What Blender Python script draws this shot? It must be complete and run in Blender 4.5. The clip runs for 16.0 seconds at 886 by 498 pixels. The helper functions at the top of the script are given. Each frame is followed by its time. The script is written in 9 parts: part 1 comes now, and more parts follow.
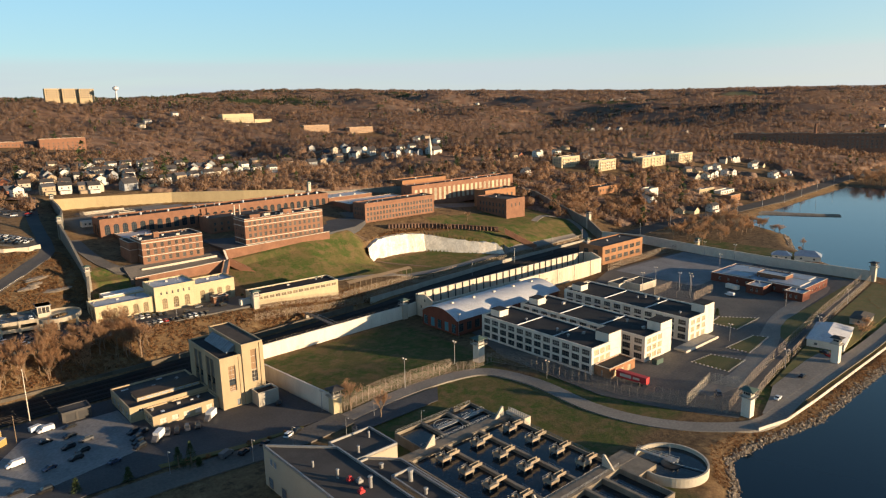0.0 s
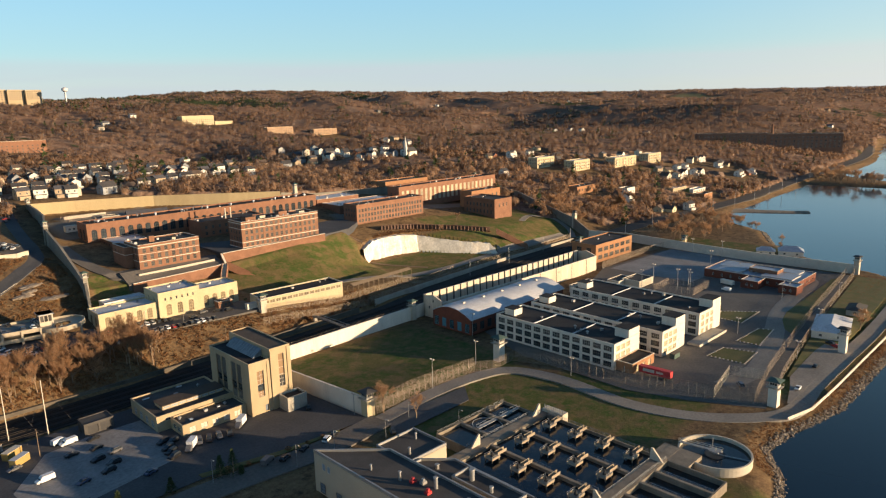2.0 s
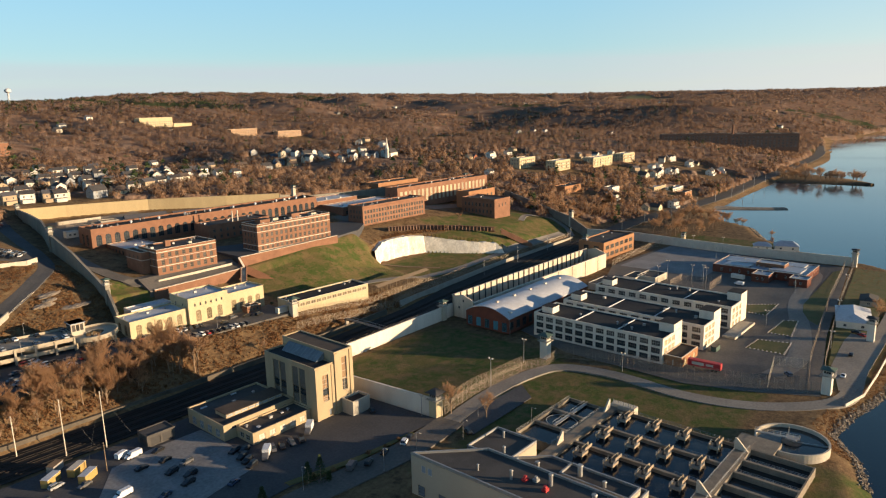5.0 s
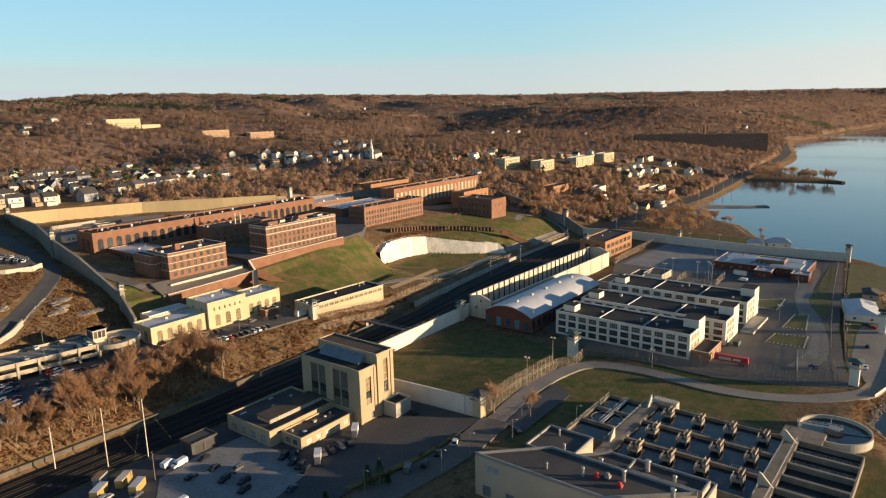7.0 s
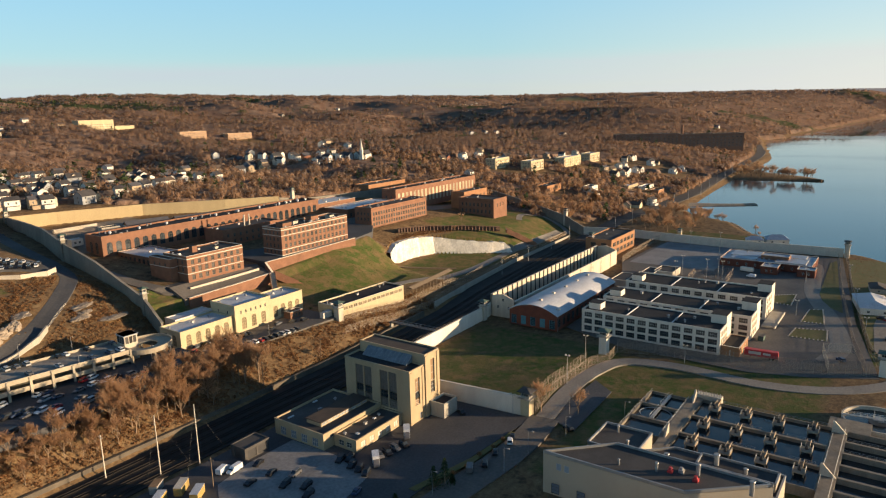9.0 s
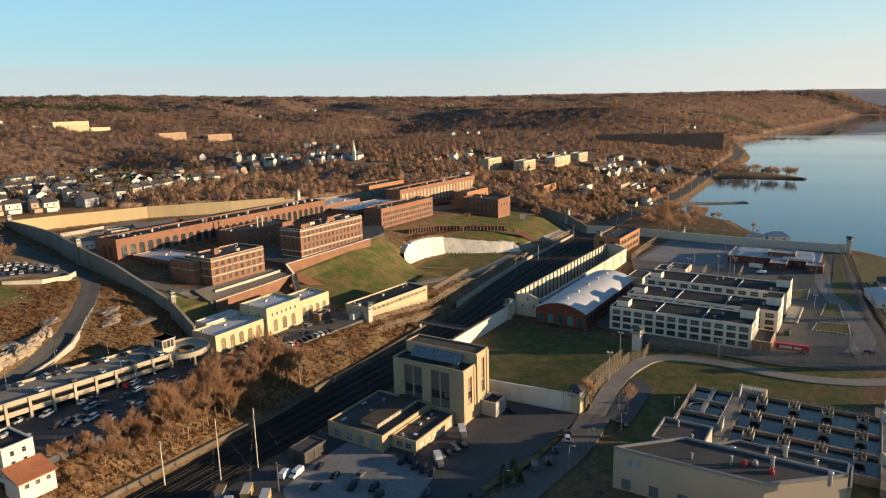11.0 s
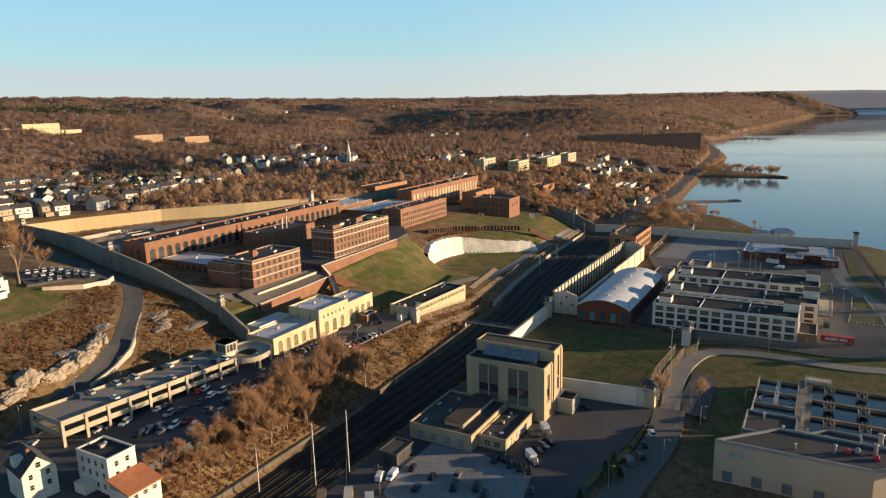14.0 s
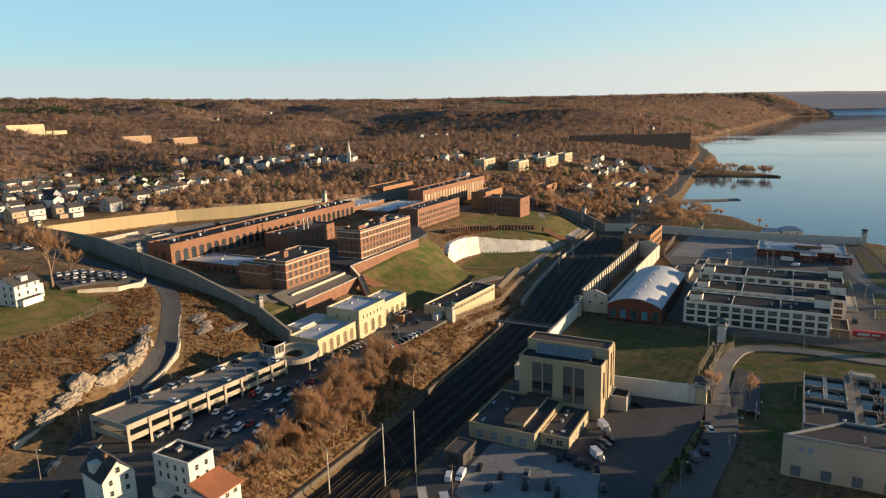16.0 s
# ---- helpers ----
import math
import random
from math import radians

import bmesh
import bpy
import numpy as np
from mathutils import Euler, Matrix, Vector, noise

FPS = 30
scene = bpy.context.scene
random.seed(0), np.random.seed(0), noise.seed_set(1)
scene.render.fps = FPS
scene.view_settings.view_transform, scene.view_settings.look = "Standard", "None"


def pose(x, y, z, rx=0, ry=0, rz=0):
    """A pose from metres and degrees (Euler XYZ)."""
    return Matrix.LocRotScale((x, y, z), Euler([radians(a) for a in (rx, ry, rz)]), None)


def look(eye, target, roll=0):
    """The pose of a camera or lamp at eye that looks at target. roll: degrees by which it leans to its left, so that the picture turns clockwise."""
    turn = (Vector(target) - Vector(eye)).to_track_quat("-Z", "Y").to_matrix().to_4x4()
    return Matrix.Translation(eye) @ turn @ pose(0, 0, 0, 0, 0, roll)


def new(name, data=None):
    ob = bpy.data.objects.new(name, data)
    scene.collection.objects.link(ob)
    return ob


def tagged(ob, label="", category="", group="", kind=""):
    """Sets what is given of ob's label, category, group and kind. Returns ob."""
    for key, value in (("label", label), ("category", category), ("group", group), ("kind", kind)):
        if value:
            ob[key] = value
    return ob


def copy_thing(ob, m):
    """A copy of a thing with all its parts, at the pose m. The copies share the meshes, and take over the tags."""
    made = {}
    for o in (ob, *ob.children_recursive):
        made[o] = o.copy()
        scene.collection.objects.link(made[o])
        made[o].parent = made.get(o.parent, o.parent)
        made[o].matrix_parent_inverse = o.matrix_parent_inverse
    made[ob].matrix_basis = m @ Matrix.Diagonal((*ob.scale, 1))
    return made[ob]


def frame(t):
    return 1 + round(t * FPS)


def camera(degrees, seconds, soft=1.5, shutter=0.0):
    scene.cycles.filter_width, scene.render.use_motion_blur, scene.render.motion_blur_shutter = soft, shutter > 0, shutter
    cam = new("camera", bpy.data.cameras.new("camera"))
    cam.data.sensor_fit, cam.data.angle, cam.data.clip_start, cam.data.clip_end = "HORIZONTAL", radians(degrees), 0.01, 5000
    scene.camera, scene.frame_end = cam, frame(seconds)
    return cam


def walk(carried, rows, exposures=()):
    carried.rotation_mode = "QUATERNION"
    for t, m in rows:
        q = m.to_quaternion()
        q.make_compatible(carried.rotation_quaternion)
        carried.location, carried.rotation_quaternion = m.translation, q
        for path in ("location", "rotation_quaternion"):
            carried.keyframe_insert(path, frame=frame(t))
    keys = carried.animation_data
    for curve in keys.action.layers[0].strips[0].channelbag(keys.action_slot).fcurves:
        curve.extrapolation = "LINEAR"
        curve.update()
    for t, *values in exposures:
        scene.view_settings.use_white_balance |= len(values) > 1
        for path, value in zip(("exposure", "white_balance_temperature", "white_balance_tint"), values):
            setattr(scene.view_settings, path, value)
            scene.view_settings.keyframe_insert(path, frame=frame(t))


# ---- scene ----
cam = camera(65.9, 16.0, 1.2)
METRES, EYE, TILT, LEAN, TURN = 226.8, 113.4, 0.0, 0.0, -40.5
ROWS = [
    (0.0, 0.0, 0.0, 0.0, -0.29, -12.19, 1.33),
    (0.5, -0.0315, 0.0007, -0.0003, -1.02, -12.16, 1.34),
    (1.0, -0.0635, 0.0019, -0.0006, -2.07, -12.14, 1.33),
    (1.5, -0.0955, 0.0037, -0.0008, -3.22, -12.13, 1.34),
    (2.0, -0.1276, 0.0059, -0.001, -4.24, -12.13, 1.34),
    (2.5, -0.1593, 0.0088, -0.0012, -5.16, -12.13, 1.36),
    (3.0, -0.1911, 0.0122, -0.0014, -5.86, -12.12, 1.37),
    (3.5, -0.2227, 0.0161, -0.0017, -6.6, -12.1, 1.37),
    (4.0, -0.2542, 0.0206, -0.0018, -7.25, -12.09, 1.37),
    (4.5, -0.2857, 0.0253, -0.0021, -7.9, -12.08, 1.36),
    (5.0, -0.317, 0.0304, -0.0022, -8.65, -12.07, 1.36),
    (7.5, -0.473, 0.0628, -0.0019, -12.52, -12.04, 1.39),
    (8.0, -0.5037, 0.0704, -0.0017, -13.16, -12.04, 1.41),
    (8.5, -0.5343, 0.0782, -0.0017, -13.88, -12.04, 1.41),
    (9.0, -0.5649, 0.0865, -0.0018, -14.57, -12.04, 1.4),
    (11.5, -0.7151, 0.1323, -0.0026, -17.71, -12.0, 1.49),
    (12.0, -0.742, 0.1417, -0.0029, -18.32, -11.99, 1.5),
    (12.5, -0.7708, 0.1521, -0.0032, -18.97, -11.99, 1.51),
    (13.0, -0.7993, 0.1626, -0.0036, -19.48, -11.98, 1.52),
    (13.5, -0.8277, 0.1735, -0.0039, -19.87, -11.96, 1.52),
    (14.0, -0.8557, 0.1845, -0.0043, -20.27, -11.94, 1.54),
    (14.5, -0.8838, 0.1957, -0.0046, -20.67, -11.93, 1.54),
    (15.0, -0.9114, 0.2071, -0.0048, -21.06, -11.92, 1.55),
    (15.5, -0.939, 0.2187, -0.005, -21.51, -11.9, 1.55),
    (16.0, -0.9663, 0.2307, -0.0052, -22.06, -11.9, 1.55),
]
walk(cam, [(t, pose(0, 0, EYE, TILT, LEAN, TURN) @ pose(METRES * x, METRES * y, METRES * z, 90 + pitch, roll, yaw)) for t, x, y, z, yaw, pitch, roll in ROWS])

# ---- daylight: a low winter sun over the river, clear sky ----
SUN_ELEV, SUN_AZ = 7.2, 31.0          # the sun stands toward (+x, -y), SUN_AZ degrees round from -y
world = bpy.data.worlds.new("sky_world")
scene.world = world
world.use_nodes = True
wn = world.node_tree.nodes
sky = wn.new("ShaderNodeTexSky")
sky.sky_type = 'NISHITA'
sky.sun_disc = False
sky.sun_elevation = radians(SUN_ELEV)
sky.sun_rotation = radians(180.0 - SUN_AZ)
sky.air_density, sky.dust_density, sky.ozone_density = 1.0, 0.05, 3.4
wl = world.node_tree.links
coord = wn.new("ShaderNodeTexCoord")
stretch = wn.new("ShaderNodeMapping")
stretch.inputs["Scale"].default_value = (2.2, 2.2, 26.0)
wl.new(coord.outputs["Generated"], stretch.inputs[0])
veil = wn.new("ShaderNodeTexNoise")           # a thin stratus bank low round the whole horizon
veil.inputs["Scale"].default_value, veil.inputs["Detail"].default_value = 1.4, 4.0
wl.new(stretch.outputs[0], veil.inputs["Vector"])
split = wn.new("ShaderNodeSeparateXYZ")
wl.new(coord.outputs["Generated"], split.inputs[0])
edge = wn.new("ShaderNodeMath")
edge.operation = 'MULTIPLY_ADD'
edge.inputs[1].default_value = 0.03
wl.new(veil.outputs["Fac"], edge.inputs[0])
wl.new(split.outputs[2], edge.inputs[2])
band = wn.new("ShaderNodeMapRange")
band.interpolation_type = 'SMOOTHSTEP'
band.inputs[1].default_value, band.inputs[2].default_value = 0.082, 0.064
band.inputs[3].default_value, band.inputs[4].default_value = 0.0, 1.0
wl.new(edge.outputs[0], band.inputs[0])
thick = wn.new("ShaderNodeMapRange")
thick.inputs[1].default_value, thick.inputs[2].default_value = 0.3, 0.65
thick.inputs[3].default_value, thick.inputs[4].default_value = 0.35, 0.9
wl.new(veil.outputs["Fac"], thick.inputs[0])
amount = wn.new("ShaderNodeMath")
amount.operation = 'MULTIPLY'
wl.new(band.outputs[0], amount.inputs[0])
wl.new(thick.outputs[0], amount.inputs[1])
haze_band = wn.new("ShaderNodeMapRange")       # thin high haze, thickest toward the horizon
haze_band.inputs[1].default_value, haze_band.inputs[2].default_value = 0.5, 0.2
haze_band.inputs[3].default_value, haze_band.inputs[4].default_value = 0.0, 0.6
wl.new(split.outputs[2], haze_band.inputs[0])
haze = wn.new("ShaderNodeMix")
haze.data_type = 'RGBA'
tone = wn.new("ShaderNodeValToRGB")            # paler and warmer toward the horizon
tone.color_ramp.elements[0].position, tone.color_ramp.elements[0].color = 0.02, (0.88, 1.0, 1.0, 1)
tone.color_ramp.elements[1].position, tone.color_ramp.elements[1].color = 0.15, (0.53, 0.97, 1.22, 1)
tone.color_ramp.elements.new(0.075).color = (0.64, 1.0, 1.12, 1)
wl.new(split.outputs[2], tone.inputs[0])
lift = wn.new("ShaderNodeVectorMath")
lift.operation = 'SCALE'
lift.inputs["Scale"].default_value = 5.4
wl.new(tone.outputs[0], lift.inputs[0])
wl.new(lift.outputs[0], haze.inputs[7])
wl.new(haze_band.outputs[0], haze.inputs[0])
wl.new(sky.outputs[0], haze.inputs[6])
cloud = wn.new("ShaderNodeMix")
cloud.data_type = 'RGBA'
cloud.inputs[7].default_value = (3.6, 4.1, 4.4, 1)
wl.new(amount.outputs[0], cloud.inputs[0])
wl.new(haze.outputs[2], cloud.inputs[6])
toward = wn.new("ShaderNodeVectorMath")        # the low haze glows toward the sun
toward.operation = 'DOT_PRODUCT'
toward.inputs[1].default_value = (math.sin(radians(SUN_AZ)), -math.cos(radians(SUN_AZ)), 0.0)
wl.new(coord.outputs["Generated"], toward.inputs[0])
near_sun = wn.new("ShaderNodeMapRange")
near_sun.inputs[1].default_value, near_sun.inputs[2].default_value = 0.0, 0.9
wl.new(toward.outputs["Value"], near_sun.inputs[0])
low = wn.new("ShaderNodeMapRange")
low.inputs[1].default_value, low.inputs[2].default_value = 0.2, 0.0
wl.new(split.outputs[2], low.inputs[0])
share_glow = wn.new("ShaderNodeMath")
share_glow.operation = 'MULTIPLY'
wl.new(near_sun.outputs[0], share_glow.inputs[0])
wl.new(low.outputs[0], share_glow.inputs[1])
glow = wn.new("ShaderNodeMix")
glow.data_type = 'RGBA'
glow.inputs[7].default_value = (5.9, 5.5, 4.7, 1)
wl.new(share_glow.outputs[0], glow.inputs[0])
wl.new(cloud.outputs[2], glow.inputs[6])
wl.new(glow.outputs[2], wn["Background"].inputs[0])
wn["Background"].inputs[1].default_value = 0.083
sun = new("sun", bpy.data.lights.new("sun", 'SUN'))
sun.data.energy, sun.data.angle, sun.data.color = 5.2, radians(0.6), (1.0, 0.725, 0.445)
ce, se = math.cos(radians(SUN_ELEV)), math.sin(radians(SUN_ELEV))
ca, sa = math.cos(radians(SUN_AZ)), math.sin(radians(SUN_AZ))
sun.matrix_world = look((sa * ce * 900, -ca * ce * 900, se * 900), (0, 0, 0))
scene.view_settings.exposure = 1.0

# ---- materials ----
def rgb(c):
    return (c[0], c[1], c[2], 1.0)


def mat(name, c1, c2=None, rough=0.85, scale=0.3, fine=6.0, bump=0.15, metal=0.0, vary=0.0, spec=0.3, streak=0.0):
    """Two-scale mottled surface: broad stains, fine grain and relief; vary: brightness from object to object."""
    m = bpy.data.materials.new(name)
    m.use_nodes = True
    nt = m.node_tree
    n, l = nt.nodes, nt.links
    b = n["Principled BSDF"]
    b.inputs["Roughness"].default_value = rough
    b.inputs["Metallic"].default_value = metal
    b.inputs["Specular IOR Level"].default_value = spec
    geo = n.new("ShaderNodeNewGeometry")
    big = n.new("ShaderNodeTexNoise")
    big.inputs["Scale"].default_value = scale
    big.inputs["Detail"].default_value = 5.0
    big.inputs["Roughness"].default_value = 0.65
    small = n.new("ShaderNodeTexNoise")
    small.inputs["Scale"].default_value = fine
    small.inputs["Detail"].default_value = 3.0
    src = geo.outputs["Position"]
    if streak:
        mp = n.new("ShaderNodeMapping")
        mp.inputs["Scale"].default_value = (1, 1, streak)
        l.new(src, mp.inputs[0])
        src = mp.outputs[0]
    l.new(src, big.inputs["Vector"])
    l.new(geo.outputs["Position"], small.inputs["Vector"])
    ramp = n.new("ShaderNodeMapRange")
    ramp.inputs[1].default_value, ramp.inputs[2].default_value = 0.3, 0.7
    l.new(big.outputs["Fac"], ramp.inputs[0])
    mix = n.new("ShaderNodeMix")
    mix.data_type = 'RGBA'
    c2 = c2 or tuple(v * 0.72 for v in c1)
    mix.inputs[6].default_value, mix.inputs[7].default_value = rgb(c1), rgb(c2)
    l.new(ramp.outputs[0], mix.inputs[0])
    mr = n.new("ShaderNodeMapRange")
    mr.inputs[1].default_value, mr.inputs[2].default_value = 0.25, 0.75
    mr.inputs[3].default_value, mr.inputs[4].default_value = 0.78, 1.18
    l.new(small.outputs["Fac"], mr.inputs[0])
    mul = n.new("ShaderNodeMix")
    mul.data_type, mul.blend_type = 'RGBA', 'MULTIPLY'
    mul.inputs[0].default_value = 1.0
    l.new(mix.outputs[2], mul.inputs[6])
    l.new(mr.outputs[0], mul.inputs[7])
    out = mul.outputs[2]
    if vary:
        oi = n.new("ShaderNodeObjectInfo")
        vr = n.new("ShaderNodeMapRange")
        vr.inputs[3].default_value, vr.inputs[4].default_value = 1 - vary, 1 + vary
        l.new(oi.outputs["Random"], vr.inputs[0])
        mv = n.new("ShaderNodeMix")
        mv.data_type, mv.blend_type = 'RGBA', 'MULTIPLY'
        mv.inputs[0].default_value = 1.0
        l.new(out, mv.inputs[6])
        l.new(vr.outputs[0], mv.inputs[7])
        out = mv.outputs[2]
    l.new(out, b.inputs["Base Color"])
    if bump:
        bp = n.new("ShaderNodeBump")
        bp.inputs["Strength"].default_value = bump
        bp.inputs["Distance"].default_value = 0.1
        l.new(small.outputs["Fac"], bp.inputs["Height"])
        l.new(bp.outputs[0], b.inputs["Normal"])
    return m


def island_mat(name, cols, rough=0.9, fine=3.0, thin=0.0, broad=0.012, porous=0.0):
    """For joined tufts and stones: a colour from piece to piece, by a ramp over Random Per Island."""
    m = bpy.data.materials.new(name)
    m.use_nodes = True
    n, l = m.node_tree.nodes, m.node_tree.links
    b = n["Principled BSDF"]
    b.inputs["Roughness"].default_value = rough
    b.inputs["Specular IOR Level"].default_value = 0.1
    geo = n.new("ShaderNodeNewGeometry")
    ramp = n.new("ShaderNodeValToRGB")
    el = ramp.color_ramp.elements
    while len(el) < len(cols):
        el.new(0.5)
    for i, c in enumerate(cols):
        el[i].position = i / (len(cols) - 1)
        el[i].color = rgb(c)
    big = n.new("ShaderNodeTexNoise")
    big.inputs["Scale"].default_value = broad
    big.inputs["Detail"].default_value = 3.0
    l.new(geo.outputs["Position"], big.inputs["Vector"])
    add = n.new("ShaderNodeMath")
    add.operation = 'MULTIPLY_ADD'
    add.inputs[1].default_value = 0.55
    l.new(geo.outputs["Random Per Island"], add.inputs[0])
    sub = n.new("ShaderNodeMapRange")
    sub.inputs[1].default_value, sub.inputs[2].default_value = 0.3, 0.7
    sub.inputs[3].default_value, sub.inputs[4].default_value = 0.0, 0.45
    l.new(big.outputs["Fac"], sub.inputs[0])
    l.new(sub.outputs[0], add.inputs[2])
    l.new(add.outputs[0], ramp.inputs[0])
    l.new(ramp.outputs[0], b.inputs["Base Color"])
    if thin:
        tr = n.new("ShaderNodeBsdfTranslucent")
        l.new(ramp.outputs[0], tr.inputs[0])
        mx = n.new("ShaderNodeMixShader")
        mx.inputs[0].default_value = thin
        l.new(b.outputs[0], mx.inputs[1])
        l.new(tr.outputs[0], mx.inputs[2])
        l.new(mx.outputs[0], n["Material Output"].inputs[0])
        if porous:
            gap = n.new("ShaderNodeBsdfTransparent")
            m2 = n.new("ShaderNodeMixShader")
            m2.inputs[0].default_value = porous
            l.new(mx.outputs[0], m2.inputs[1])
            l.new(gap.outputs[0], m2.inputs[2])
            l.new(m2.outputs[0], n["Material Output"].inputs[0])
    return m


M_BRICK = mat("red_brick", (0.25, 0.126, 0.077), (0.168, 0.086, 0.054), scale=0.25, fine=5, vary=0.08)
M_BRICK_O = mat("orange_brick", (0.34, 0.178, 0.088), (0.26, 0.13, 0.066), scale=0.25, fine=5)
# Dark brown of the arcade; on the factory the darkness stands for shade.
M_BRICK_D = mat("dark_and_shaded_brick", (0.15, 0.088, 0.062), (0.10, 0.062, 0.047), scale=0.1, fine=3)
M_STONE_TRIM = mat("limestone_trim", (0.62, 0.56, 0.46), (0.5, 0.45, 0.37))
M_CREAM = mat("cream_stucco", (0.52, 0.435, 0.275), (0.42, 0.35, 0.22), scale=0.2, streak=0.25)
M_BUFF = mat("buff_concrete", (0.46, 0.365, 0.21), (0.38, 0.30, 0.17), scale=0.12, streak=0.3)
M_ROSE = mat("rose_brick", (0.36, 0.245, 0.155), (0.29, 0.19, 0.12), scale=0.2, fine=4)
M_TAN = mat("tan_brick", (0.42, 0.33, 0.21), (0.34, 0.265, 0.165), scale=0.2, streak=0.25)
M_WHITE = mat("white_painted_concrete", (0.70, 0.655, 0.565), (0.57, 0.52, 0.44), scale=0.25, streak=0.2)
M_CONC = mat("weathered_concrete", (0.40, 0.37, 0.31), (0.28, 0.26, 0.22), scale=0.25, fine=4, streak=0.3)
M_CONC_L = mat("pale_concrete", (0.52, 0.47, 0.38), (0.40, 0.36, 0.29), scale=0.2, fine=4, streak=0.3)
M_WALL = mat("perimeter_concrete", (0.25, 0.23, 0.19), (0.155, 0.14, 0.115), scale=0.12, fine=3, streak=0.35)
M_ROOF = mat("dark_roof_felt", (0.03, 0.03, 0.032), (0.055, 0.052, 0.05), scale=0.09, fine=2.0, bump=0.05, spec=0.1)
M_ROOF_G = mat("grey_gravel_roof", (0.10, 0.094, 0.088), (0.06, 0.057, 0.055), scale=0.1, fine=2.5, bump=0.08, spec=0.1)
M_ROOF_W = mat("white_membrane_roof", (0.55, 0.56, 0.58), (0.42, 0.44, 0.47), scale=0.12, fine=1.5, bump=0.03, rough=0.6)
M_ROOF_B = mat("bluish_metal_roof", (0.30, 0.35, 0.42), (0.24, 0.28, 0.34), scale=0.3, fine=2.0, rough=0.5)
M_GLASS = mat("window_glass", (0.035, 0.045, 0.055), (0.02, 0.025, 0.03), rough=0.12, spec=0.6, bump=0.0, vary=0.35)
M_GLASS_B = mat("dusty_window_glass", (0.085, 0.08, 0.075), (0.045, 0.044, 0.043), rough=0.2, spec=0.5, bump=0.0, vary=0.4)
M_PANE_W = mat("dusty_amber_glass", (0.25, 0.20, 0.12), (0.15, 0.125, 0.085), rough=0.2, spec=0.5, bump=0.0, vary=0.3)
M_FROST = mat("frosted_cream_glass", (0.50, 0.43, 0.29), (0.36, 0.30, 0.2), rough=0.25, spec=0.5, bump=0.0, vary=0.3)
# Pale blue base colour carries the sky's reflection for these panes.
M_PALEGLASS = mat("sky_lit_glass", (0.30, 0.36, 0.42), (0.24, 0.29, 0.34), rough=0.15, spec=0.6, bump=0.0)
M_FRAME = mat("window_frame_paint", (0.5, 0.47, 0.41), fine=8, bump=0.02)
M_FRAME_D = mat("dark_window_frame", (0.08, 0.085, 0.08), fine=8, bump=0.02)
M_FRAME_B = mat("grey_brown_sash", (0.17, 0.155, 0.13), fine=8, bump=0.02)
M_OLDWALL = mat("old_whitewashed_stone", (0.64, 0.56, 0.44), (0.42, 0.36, 0.275), scale=0.3, fine=2.5, streak=0.15)
M_DOOR = mat("blue_grey_door_paint", (0.16, 0.19, 0.23), fine=5, bump=0.02)
M_ASPH = mat("asphalt", (0.052, 0.054, 0.059), (0.085, 0.084, 0.086), scale=0.05, fine=1.2, bump=0.05)
M_ASPH_L = mat("worn_asphalt", (0.15, 0.135, 0.118), (0.095, 0.088, 0.08), scale=0.05, fine=1.0, bump=0.05)
M_ROADL = mat("pale_concrete_road", (0.26, 0.235, 0.20), (0.185, 0.168, 0.145), scale=0.06, fine=1.2, bump=0.05)
M_BALLAST = mat("rail_ballast", (0.02, 0.018, 0.017), (0.038, 0.034, 0.03), scale=0.1, fine=3.0, bump=0.4)
M_BALLAST_L = mat("weathered_ballast", (0.085, 0.072, 0.06), (0.055, 0.047, 0.04), scale=0.1, fine=2.0, bump=0.3)
M_STEEL = mat("galvanised_steel", (0.36, 0.36, 0.35), (0.28, 0.28, 0.275), rough=0.5, metal=0.4, bump=0.02)
M_FENCE = mat("weathered_fence_steel", (0.36, 0.295, 0.23), (0.26, 0.215, 0.17), rough=0.6, metal=0.2, bump=0.02)
M_RAIL = mat("rail_steel", (0.042, 0.037, 0.034), (0.032, 0.028, 0.025), rough=0.8, metal=0.0, spec=0.05, bump=0.02)
M_DARKMETAL = mat("dark_metal", (0.05, 0.05, 0.052), (0.035, 0.035, 0.036), rough=0.5, bump=0.02)
M_WOOD = mat("weathered_wood_pole", (0.23, 0.17, 0.11), (0.16, 0.12, 0.08), scale=1.0, fine=8)
M_GREEN = mat("faded_green_paint", (0.085, 0.135, 0.115), (0.06, 0.095, 0.08))
M_RED = mat("red_paint", (0.5, 0.05, 0.05), (0.4, 0.04, 0.045), rough=0.5, bump=0.02)
M_SHINGLE = mat("dark_shingles", (0.04, 0.04, 0.045), (0.07, 0.066, 0.066), scale=0.5, fine=3)
M_TERRA = mat("terracotta_tiles", (0.36, 0.14, 0.07), (0.28, 0.11, 0.055), scale=0.5, fine=3)
M_ROCK = mat("rock_face", (0.36, 0.30, 0.23), (0.17, 0.135, 0.10), scale=0.35, fine=1.2, bump=0.8)
M_WROCK = mat("whitewashed_rock", (0.80, 0.76, 0.68), (0.55, 0.51, 0.44), scale=0.18, fine=0.8, bump=0.6)
M_BARK = mat("bark", (0.30, 0.21, 0.14), (0.19, 0.135, 0.09), scale=1.0, fine=6, bump=0.3)
M_TWIG = island_mat("bare_twigs", [(0.30, 0.18, 0.105), (0.38, 0.235, 0.135), (0.45, 0.29, 0.175), (0.40, 0.28, 0.19)], thin=0.5)
